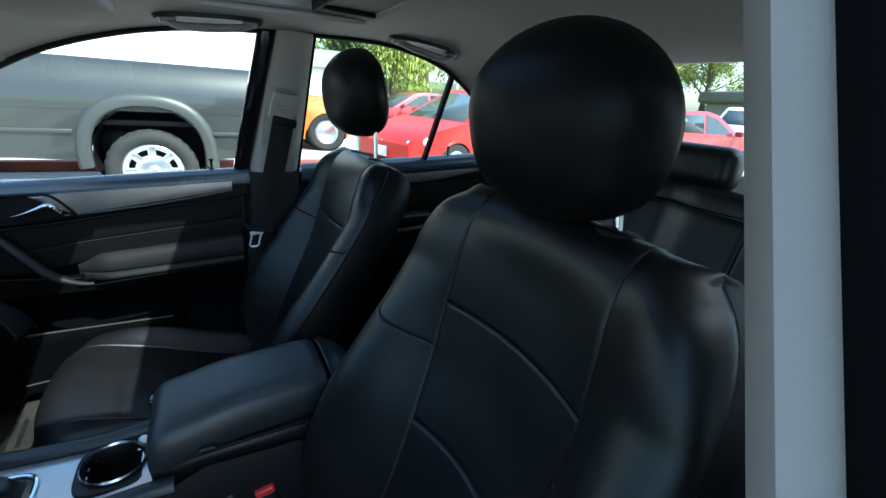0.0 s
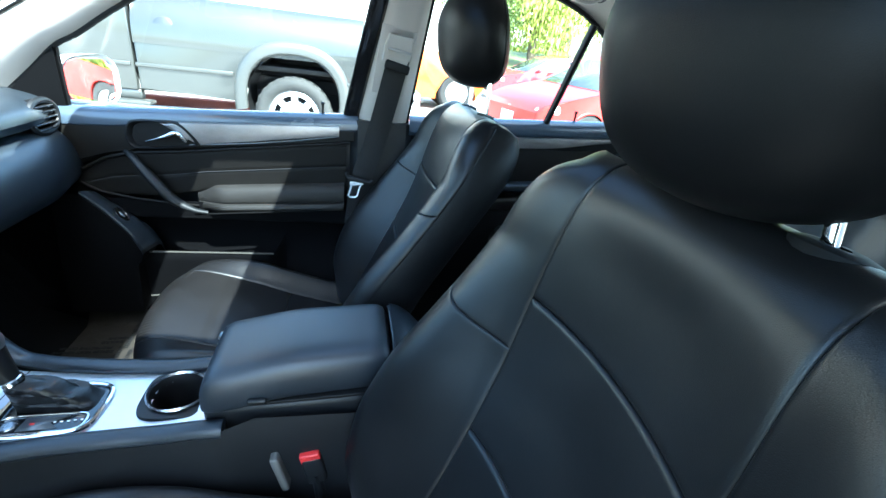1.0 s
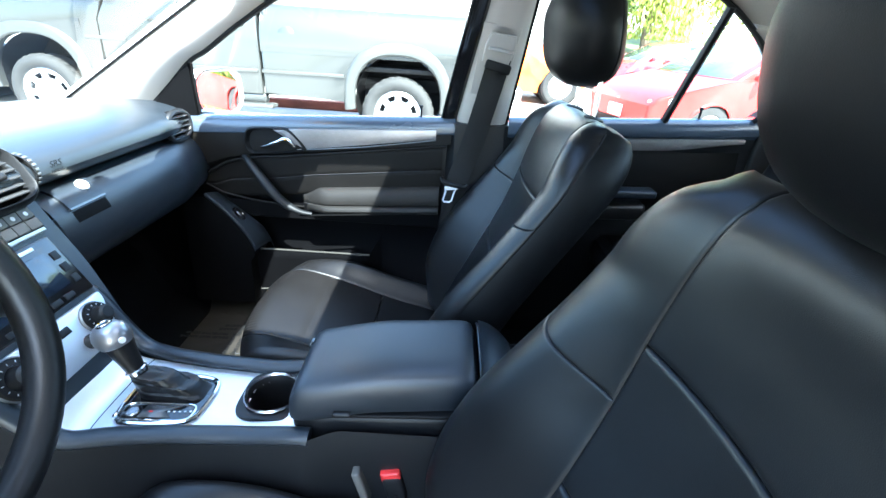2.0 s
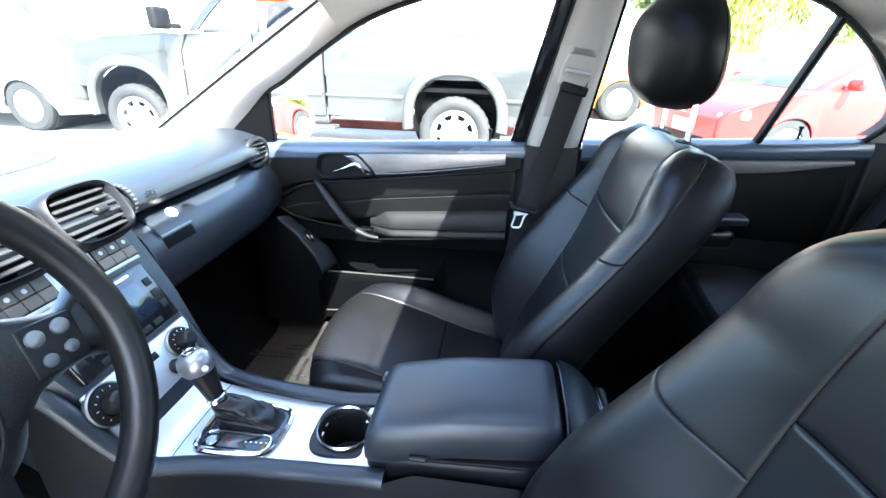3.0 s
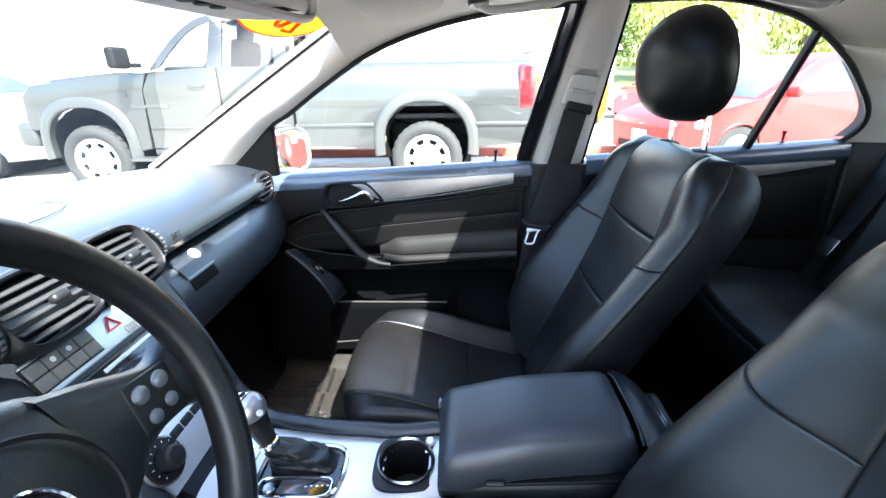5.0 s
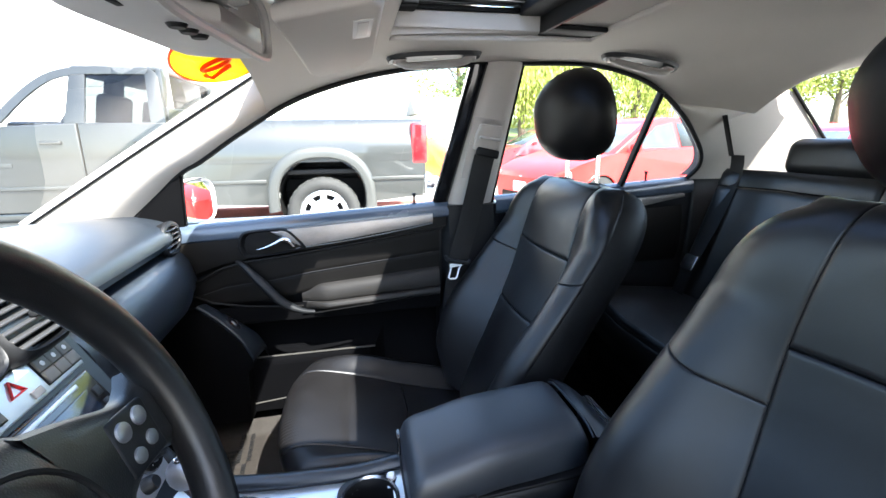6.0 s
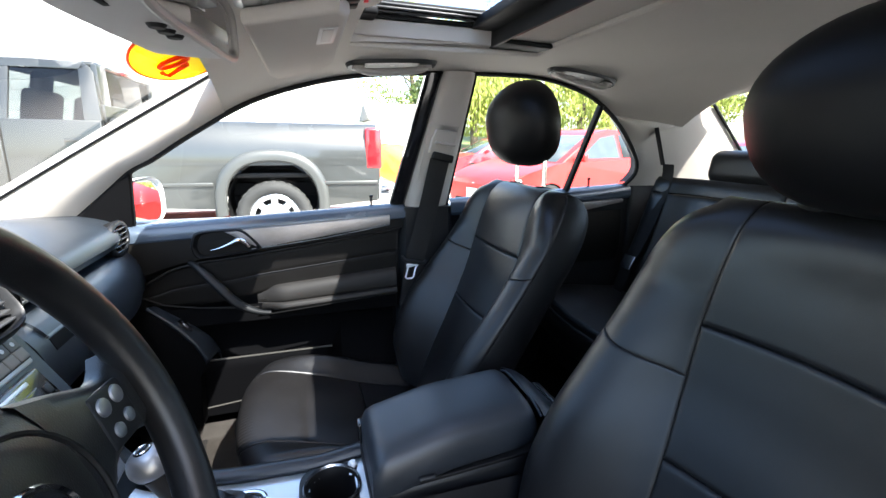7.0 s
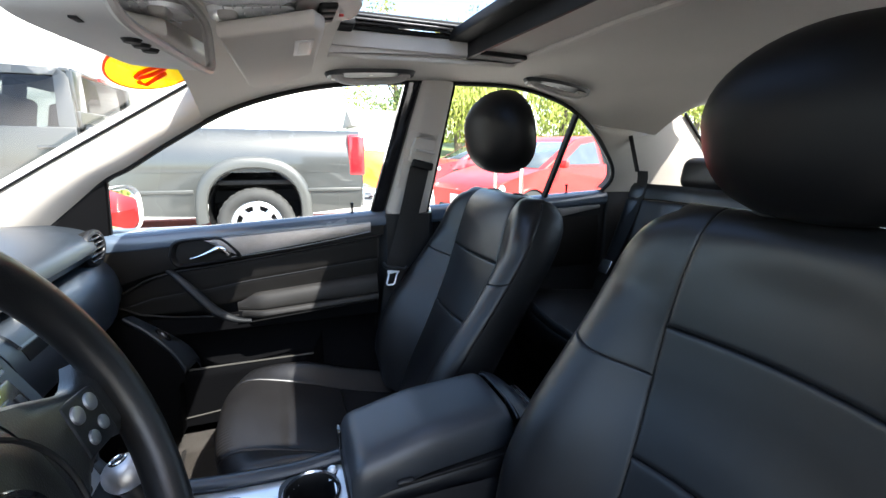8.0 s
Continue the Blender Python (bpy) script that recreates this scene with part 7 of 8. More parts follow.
    put("rocker", bm_box((1.6, 0.10, 0.10), pose(-2.55, Y0 + 0.06, 0.46), 0.03), TRUCK_PAINT)
    put("running_board", bm_box((1.9, 0.16, 0.035), pose(-2.60, Y0 - 0.03, 0.40), 0.012), FLARE, "grey running board")
    for k in range(2):
        put("body_moulding", bm_box((0.68 if k == 0 else 0.76, 0.025, 0.035), pose((-2.14, -2.92)[k], Y0 - 0.006, 0.725), 0.008), FLARE)
    # glasshouse
    tumble = lambda z: 0.26 * (z - 1.28)
    def gh(poly, name, mat, th=0.035, parent=None, label="", off=0.0):
        bm = bm_prism(poly, 0.0, th, 0.006, 2)
        for v in bm.verts:
            v.co.y += Y0 + 0.015 + off + tumble(v.co.z)
        return put(name, bm, mat, label, parent)
    gh([(-1.775, 1.29), (-1.82, 1.74), (-1.90, 1.795), (-1.93, 1.735), (-1.905, 1.325), (-1.90, 1.29)], "pillar_rear", TRUCK_PAINT)
    gh([(-2.45, 1.29), (-2.42, 1.735), (-2.55, 1.715), (-2.61, 1.29)], "pillar_middle", TRUCK_PAINT)
    sweep = [(p.x, p.z) for p in spline([(-3.21, 0, 1.275), (-3.00, 0, 1.520), (-2.80, 0, 1.690), (-2.62, 0, 1.770), (-2.40, 0, 1.802), (-2.20, 0, 1.805)], 18)]
    under = [(p.x, p.z) for p in spline([(-2.20, 0, 1.735), (-2.44, 0, 1.732), (-2.62, 0, 1.700), (-2.76, 0, 1.635), (-2.93, 0, 1.490), (-3.10, 0, 1.30)], 18)]
    gh(sweep + under, "pillar_front", TRUCK_PAINT)
    gh([(-1.88, 1.735), (-1.90, 1.80), (-2.21, 1.803), (-2.21, 1.735)], "roof_rail", TRUCK_PAINT)
    def sheet_glass(poly, mat, label):
        bm = bmesh.new()
        bm.faces.new([bm.verts.new((x, Y0 + 0.034 + tumble(z), z)) for x, z in poly])
        return put("window", bm, mat, label, smooth=False)
    w1 = sheet_glass([(-1.905, 1.30), (-1.93, 1.735), (-2.42, 1.735), (-2.45, 1.30)], TINTED, "dark rear door glass")
    w2 = sheet_glass([(-2.61, 1.29), (-2.55, 1.715), (-2.62, 1.70), (-2.76, 1.635), (-2.93, 1.49), (-3.10, 1.30)], GLASS, "front door glass")
    for w in (w1, w2):
        w.visible_shadow = False
    put("roof", bm_box((0.74, 1.58, 0.05), pose(-2.19, 5.13, 1.785), 0.02), TRUCK_PAINT)
    put("cab_back", bm_box((0.05, 1.75, 0.16), pose(-1.79, 5.13, 1.36), 0.01), TRUCK_PAINT)
    for y in (4.38, 5.88):
        put("back_post", bm_box((0.05, 0.20, 0.42), pose(-1.81, y, 1.57), 0.01), TRUCK_PAINT)
    put("back_window", bm_box((0.008, 1.32, 0.34), pose(-1.82, 5.13, 1.585), 0.002), TINTED, "tinted back window")
    put("high_brake_lamp", bm_box((0.03, 0.36, 0.035), pose(-1.80, 5.13, 1.785), 0.008), LAMP_RED, "red high-level brake lamp")
    put("cab_floor", bm_box((1.6, 1.8, 0.05), pose(-2.5, 5.13, 0.75), 0.01), BLACK)
    put("dash_shape", bm_box((0.35, 1.6, 0.25), pose(-3.0, 5.13, 1.20), 0.05), BLACK)
    put("far_window", bm_box((0.60, 0.012, 0.42), pose(-2.75, Y1 - 0.16, 1.52), 0.004), GLASS)
    put("far_window", bm_box((0.52, 0.012, 0.42), pose(-2.14, Y1 - 0.16, 1.52), 0.004), TINTED)
    put("headlining", bm_box((0.72, 1.50, 0.03), pose(-2.19, 5.13, 1.742), 0.01), BLACK)
    put("far_pillar", bm_box((0.16, 0.05, 0.50), pose(-2.45, Y1 - 0.15, 1.52), 0.01), TRUCK_PAINT)
    put("rear_seat", bm_box((0.14, 1.40, 0.55), pose(-1.93, 5.13, 1.24, 0, 8, 0), 0.05), BLACK)
    for y in (4.62, 5.62):
        put("headrest", bm_box((0.09, 0.26, 0.18), pose(-2.345, y, 1.635, 0, 12, 0), 0.035), BLACK)
    put("steering_wheel", bm_lathe([(0.17 + 0.014 * math.cos(a), 0.014 * math.sin(a)) for a in [2 * math.pi * i / 8 for i in range(8)]], 28, pose(-2.78, 4.62, 1.30, 0, -60, 0), closed_profile=True), BLACK)
    for y in (4.62, 5.62):
        put("cab_seat", bm_box((0.14, 0.50, 0.55), pose(-2.40, y, 1.30, 0, 12, 0), 0.05), BLACK)
    # door furniture
    for x in (-2.73, -1.98):
        put("door_handle", bm_box((0.17, 0.035, 0.034), pose(x, Y0 - 0.012, 1.13), 0.012), TRUCK_PAINT, "body-coloured door handle")
    m = put("door_mirror", bm_box((0.10, 0.24, 0.20), pose(-3.36, Y0 - 0.16, 1.395), 0.035, 4), BLACK, "large black door mirror")
    put("mirror_arm", bm_box((0.06, 0.10, 0.05), pose(-3.30, Y0 - 0.01, 1.33), 0.015), BLACK, parent=m)
    put("badge", bm_box((0.40, 0.006, 0.035), pose(-3.27, Y0 - 0.004, 0.935), 0.002), FLARE, "unreadable badge strip")
    put("badge", bm_box((0.07, 0.006, 0.06), pose(-3.52, Y0 - 0.004, 1.06), 0.002), FLARE)
    put("tail_lamp", bm_box((0.17, 0.20, 0.42), pose(0.622, Y0 + 0.092, 1.075), 0.025), LAMP_RED, "red tail lamp")
    put("rear_bumper", bm_box((0.20, 1.96, 0.20), pose(0.76, 5.13, 0.62), 0.04), CHROME)
    put("headlamp", bm_box((0.10, 0.35, 0.20), pose(-4.62, Y0 + 0.22, 0.95), 0.03), LAMP_CLEAR)
    for x in (fx, rx):
        wheel("wheel", (x, Y0 + 0.12, hz), 0.372, 0.27, t, 0.250, -1, 8, tyre_label="chunky tyre on a bright alloy wheel", disc=True)
        wheel("wheel", (x, Y1 - 0.12, hz), 0.372, 0.27, t, 0.250, 1, 10)
    put("axle", bm_tube([(rx, Y0 + 0.2, hz), (rx, Y1 - 0.2, hz)], 0.06, 10), BLACK)
    put("frame_rail", bm_box((4.8, 0.9, 0.16), pose(-1.9, 5.13, 0.62), 0.02), BLACK)
    return t


pickup_truck()


def car(name, label, at, yaw, paint, body, green, half, belt, wheels, wr, group="", glass=None, side=None, lamps=True, tumble=0.32, plate=True, category="car", open_top=False):
    """A parked car from its side outline. Local x runs from the nose to the tail, y across. body: outline without the wheel openings, from the
    nose's foot over the bonnet and along the belt to the tail's foot; green: the glasshouse outline; side: side window outlines."""
    t = thing(name, (at[0], at[1], at[2]), label, category, group)
    M = Matrix.Translation(at) @ pose(0, 0, 0, 0, 0, yaw)
    def put(n, bm, mat, lab="", parent=None, sharp=38):
        bm.transform(M)
        return part(n, bm, mat, parent or t, lab, sharp=sharp)
    x_end = max(p[0] for p in body)
    def w_at(x, z):
        nose = 0.16 * max(0, 1 - x / 0.7) ** 2 + 0.10 * max(0, 1 - (x_end - x) / 0.6) ** 2
        return half - nose - 0.05 * smoothstep(0.55, 0.20, z) - 0.03 * smoothstep(belt - 0.15, belt + 0.05, z)
    low = []
    for wx in reversed(wheels):
        low += [(wx + wr + 0.05, 0.22)] + arc(wx, wr, wr + 0.045, 0, 180, 12) + [(wx - wr - 0.05, 0.22)]
    outline = list(body) + low
    bm = bmesh.new()
    a = [bm.verts.new((x, -w_at(x, z), z)) for x, z in outline]
    b = [bm.verts.new((x, w_at(x, z), z)) for x, z in outline]
    n = len(outline)
    caps = [bm.faces.new(a), bm.faces.new(b[::-1])]
    for i in range(n):
        bm.faces.new((a[i], b[i], b[(i + 1) % n], a[(i + 1) % n]))
    rim = [e for e in bm.edges if any(f in caps for f in e.link_faces)]
    bmesh.ops.bevel(bm, geom=rim, offset=0.045, segments=3, profile=0.6, affect="EDGES")
    bmesh.ops.triangulate(bm, faces=[f for f in bm.faces if len(f.verts) > 4])
    put("body", bm, paint)
    gw = lambda z: half - 0.06 - tumble * (z - belt)
    if open_top:
        put("windscreen_frame", bm_tube([(green[0][0], -half + 0.12, belt), (green[0][0] + 0.10, -half + 0.16, belt + 0.20), (green[0][0] + 0.10, half - 0.16, belt + 0.20), (green[0][0], half - 0.12, belt)], 0.025, 8), BLACK)
    bm = bmesh.new()
    a = [bm.verts.new((x, -gw(z), z)) for x, z in green]
    b = [bm.verts.new((x, gw(z), z)) for x, z in green]
    n = len(green)
    caps = [bm.faces.new(a), bm.faces.new(b[::-1])]
    for i in range(n):
        bm.faces.new((a[i], b[i], b[(i + 1) % n], a[(i + 1) % n]))
    rim = [e for e in bm.edges if any(f in caps for f in e.link_faces)]
    bmesh.ops.bevel(bm, geom=rim, offset=0.03, segments=3, profile=0.6, affect="EDGES")
    if open_top:
        bm.free()
    else:
        put("roof", bm, paint)
    g = glass or GLOSS_GLASS
    for poly in side or []:
        for s in (-1, 1):
            bm = bmesh.new()
            bm.faces.new([bm.verts.new((x, s * (gw(z) + 0.006), z)) for x, z in poly])
            r = bmesh.ops.extrude_face_region(bm, geom=bm.faces[:])
            for v in [e for e in r["geom"] if isinstance(e, bmesh.types.BMVert)]:
                v.co.y -= s * 0.012
            put("side_window", bm, g)
    # windscreen and back glass lie on the glasshouse's sloping ends
    def slope(p, q, nm, inset=0.10):
        (x0, z0), (x1, z1) = p, q
        d = Vector((x1 - x0, z1 - z0)).normalized()
        nrm = Vector((-d.y, d.x))
        if nrm.y < 0:
            nrm = -nrm
        bm = bmesh.new()
        pts = []
        for f, s in ((0.06, -1), (0.06, 1), (0.92, 1), (0.92, -1)):
            x, z = x0 + (x1 - x0) * f, z0 + (z1 - z0) * f
            pts.append((x + nrm.x * 0.006, s * (gw(z) - inset), z + nrm.y * 0.006))
        bm.faces.new([bm.verts.new(p_) for p_ in pts])
        r = bmesh.ops.extrude_face_region(bm, geom=bm.faces[:])
        for v in [e for e in r["geom"] if isinstance(e, bmesh.types.BMVert)]:
            v.co.z -= 0.010
        put(nm, bm, g)
    if not open_top:
        slope(green[0], green[1], "windscreen")
        slope(green[-1], green[-2], "back_window")
    if lamps:
        zn = body[1][1]
        for s in (-1, 1):
            put("headlamp", bm_box((0.34, 0.26, 0.13), pose(0.22, s * (half - 0.25), zn + 0.03, 0, -14, s * 32), 0.05, 4), LAMP_CLEAR, "clear headlamp")
            put("tail_lamp", bm_box((0.10, 0.20, 0.26), pose(x_end - 0.06, s * (half - 0.20), belt - 0.12), 0.03), LAMP_RED)
        put("grille", bm_box((0.05, 0.42, 0.085), pose(0.045, 0, zn - 0.015), 0.03), BLACK)
        put("emblem", bm_lathe([(0, 0.012), (0.05, 0.010), (0.058, 0.0)], 24, pose(0.020, 0, zn - 0.012, 0, -90, 0) @ Matrix.Diagonal((0.55, 1.2, 1, 1))), CHROME, "plain oval emblem")
        put("bumper_intake", bm_box((0.05, 1.0, 0.10), pose(0.03, 0, 0.30), 0.03), BLACK)
        if plate:
            put("number_plate", bm_box((0.02, 0.30, 0.15), pose(0.0, 0.0, 0.44), 0.004), WHITE_PAINT, "white number plate")
    for s in (-1, 1):
        mx = green[0][0] + 0.42 * (green[1][0] - green[0][0])
        put("door_mirror", bm_box((0.09, 0.18, 0.12), pose(mx, s * (half + 0.05), belt + 0.06), 0.035, 3), paint)
        for k in range(2):
            put("door_handle", bm_box((0.16, 0.02, 0.03), pose(green[1][0] + 0.45 + 0.85 * k, s * (half - 0.045), belt - 0.11), 0.008), paint)
    for wx in wheels:
        for s in (-1, 1):
            p = M @ Vector((wx, s * (half - 0.12), wr))
            tt = part("wheel", bm_lathe([(wr * 0.62, 0.09), (wr * 0.66, 0.10), (wr * 0.9, 0.10), (wr, 0.07), (wr, -0.09), (wr * 0.62, -0.09)], 36, Matrix.Translation(p) @ pose(0, 0, 0, 0, 0, yaw) @ pose(0, 0, 0, -90 * s, 0, 0)), TYRE, t)
            part("rim", bm_lathe([(wr * 0.64, 0.09), (wr * 0.58, 0.085), (wr * 0.5, 0.05), (wr * 0.2, 0.07), (0, 0.075)], 28, Matrix.Translation(p) @ pose(0, 0, 0, 0, 0, yaw) @ pose(0, 0, 0, -90 * s, 0, 0)), WHEEL_ALLOY, tt)
        put("wheel_arch", bm_tube([(wx, -(half - 0.10), wr), (wx, half - 0.10, wr)], wr + 0.03, 24), BLACK)
    return t


GLOSS_GLASS = material("car_glass", (0.045, 0.056, 0.062), 0.05, 0.0, scale=30, bump=0, vary=0.1, spec=0.45, coat=0.0, rough_vary=0.02)

HATCH_BODY = [(0.03, 0.22), (0.0, 0.58), (0.10, 0.68), (0.45, 0.79), (0.95, 0.90), (1.12, 0.93), (3.95, 0.98), (4.15, 0.90), (4.20, 0.55), (4.12, 0.25)]
HATCH_GREEN = [(0.98, 0.89), (1.85, 1.36), (2.25, 1.43), (3.30, 1.40), (3.75, 1.30), (4.08, 0.94)]
HATCH_SIDE = [[(1.42, 0.97), (1.96, 1.29), (2.33, 1.345), (2.38, 0.975)], [(2.46, 0.975), (2.41, 1.345), (3.20, 1.325), (3.36, 0.985)], [(3.44, 0.99), (3.30, 1.31), (3.52, 1.27), (3.74, 1.01)]]
SUV_BODY = [(0.03, 0.30), (0.0, 0.70), (0.10, 0.86), (0.60, 0.98), (1.15, 1.06), (4.5, 1.08), (4.62, 0.95), (4.62, 0.55), (4.55, 0.32)]
SUV_GREEN = [(1.05, 1.03), (1.65, 1.66), (2.1, 1.74), (4.1, 1.72), (4.52, 1.06)]
SUV_SIDE = [[(1.45, 1.12), (1.85, 1.60), (2.35, 1.64), (2.38, 1.12)], [(2.46, 1.12), (2.43, 1.64), (3.30, 1.63), (3.35, 1.12)], [(3.43, 1.12), (3.38, 1.63), (4.02, 1.61), (4.25, 1.14)]]
VAN_BODY = [(0.03, 0.25), (0.0, 0.55), (0.08, 0.78), (0.50, 0.98), (0.95, 1.08), (4.72, 1.10), (4.80, 0.9), (4.80, 0.5), (4.72, 0.27)]
VAN_GREEN = [(0.72, 1.02), (1.70, 1.66), (2.2, 1.76), (4.4, 1.74), (4.70, 1.08)]
VAN_SIDE = [[(1.25, 1.12), (1.85, 1.58), (2.25, 1.64), (2.28, 1.12)], [(2.36, 1.12), (2.34, 1.65), (3.40, 1.64), (3.42, 1.12)], [(3.50, 1.12), (3.48, 1.64), (4.30, 1.62), (4.45, 1.13)]]
JEEP_BODY = [(0.0, 0.45), (0.0, 1.02), (1.30, 1.06), (1.40, 1.10), (3.60, 1.10), (3.62, 0.45)]
JEEP_GREEN = [(1.35, 1.05), (1.55, 1.72), (1.70, 1.76), (3.50, 1.76), (3.60, 1.08)]

car("red_hatchback", "bright red compact hatchback parked nose out", (2.375, 5.70, -0.048), 13.6, RED_PAINT, HATCH_BODY, HATCH_GREEN, 0.86, 0.93, (0.80, 3.42), 0.315, side=HATCH_SIDE)
car("orange_offroader", "orange open-topped off-road car with fat tyres", (2.85, 9.35, ground_z(2, 9)), 180, ORANGE_PAINT, JEEP_BODY, JEEP_GREEN, 0.86, 1.06, (0.60, 2.95), 0.37, lamps=False, open_top=True)
car("red_saloon", "dark red car parked on the far side", (4.3, 13.6, ground_z(6, 13)), 4, DARK_RED, HATCH_BODY, HATCH_GREEN, 0.86, 0.93, (0.86, 3.46), 0.315, "far parked cars", side=HATCH_SIDE)
car("red_saloon", "dark red car parked further back", (12.0, 6.1, ground_z(10, 6)), 180, DARK_RED, HATCH_BODY, HATCH_GREEN, 0.86, 0.93, (0.86, 3.46), 0.315, "far parked cars", side=HATCH_SIDE)
car("blue_saloon", "grey-blue car parked beyond the others", (6.6, 15.6, ground_z(8, 15)), 2, BLUE_PAINT, HATCH_BODY, HATCH_GREEN, 0.86, 0.93, (0.86, 3.46), 0.315, "far parked cars", side=HATCH_SIDE)
car("minivan", "beige minivan parked behind the pickup", (-5.35, 5.85, 0.0), 180, CREAM, VAN_BODY, VAN_GREEN, 0.95, 1.05, (0.95, 3.95), 0.335, side=VAN_SIDE)
car("white_suv", "white sport-utility car parked behind", (17.5, 9.3, ground_z(18, 8)), 20, WHITE_PAINT, SUV_BODY, SUV_GREEN, 0.93, 1.05, (0.90, 3.70), 0.37, side=SUV_SIDE)
for k, (x, y, pnt, nm) in enumerate(((12, 19, SILVER_PAINT, "silver"), (16, 20, WHITE_PAINT, "white"), (20.5, 21, BLUE_PAINT, "blue"), (25, 22, SILVER_PAINT, "silver"), (30, 21, DARK_RED, "dark red"))):
    car("parked_car", nm + " car in the far row under the trees", (x, y + 2.5, ground_z(x, y) + 0.32), 6, pnt, HATCH_BODY, HATCH_GREEN, 0.86, 0.93, (0.86, 3.46), 0.315, "far parked cars", side=HATCH_SIDE, lamps=False)


# ---- building across the car park ----
def building():
    t = thing("showroom", (-11, 16, 0), "white boarded building with a ledge and pale blinds", "building")
    x0, x1, y0, top = -26.0, 1.5, 13.5, 6.2
    part("wall", bm_box((x1 - x0, 7.0, top), pose((x0 + x1) / 2, y0 + 3.5, top / 2), 0.02), STUCCO, t)
    for k in range(25):
        part("siding_board", bm_box((x1 - x0 + 0.02, 0.03, 0.22), pose((x0 + x1) / 2, y0 - 0.012, 0.20 + 0.24 * k, 3, 0, 0), 0.004), STUCCO, t)
    part("ledge", bm_box((x1 - x0 + 0.3, 0.42, 0.22), pose((x0 + x1) / 2, y0 - 0.18, 3.42), 0.02), STUCCO, t)
    bm = bm_prism([(y0 - 0.5, top), (y0 + 3.5, top + 1.2), (y0 + 7.5, top), (y0 + 7.5, top - 0.1), (y0 - 0.5, top - 0.1)], x0 - 0.4, x1 + 0.4, 0.02, 2, axis="x")
    part("roof", bm, ROOFING, t)
    for x, z, w_, h_ in ((-15.8, 2.35, 1.9, 1.0), (-8.3, 4.45, 2.1, 1.25), (-3.6, 4.45, 2.1, 1.25)):
        w = part("window", bm_box((w_ + 0.2, 0.10, h_ + 0.2), pose(x, y0 - 0.05, z), 0.02), WHITE_PAINT, t, "white framed window")
        if z > 3:
            for k in range(10):
                part("blind_slat", bm_box((w_ / 10 - 0.02, 0.010, h_), pose(x - w_ / 2 + w_ / 10 * (k + 0.5), y0 - 0.104, z, 0, 0, 6), 0.002), PALE_BLIND, w)
        else:
            part("pane", bm_box((w_, 0.02, h_), pose(x, y0 - 0.105, z), 0.004), GLOSS_GLASS, w)


building()

# lean white shed further right, behind the off-road car
sh = thing("white_shed", (4.6, 20.5, 0), "small white outbuilding with a grey roof", "building")
part("wall", bm_box((3.2, 3.0, 2.0), pose(4.6, 20.5, 1.0), 0.02), STUCCO, sh)
part("roof", bm_prism([(18.8, 2.0), (20.5, 2.8), (22.2, 2.0)], 2.8, 6.4, 0.02, 2, axis="x"), ROOFING, sh)


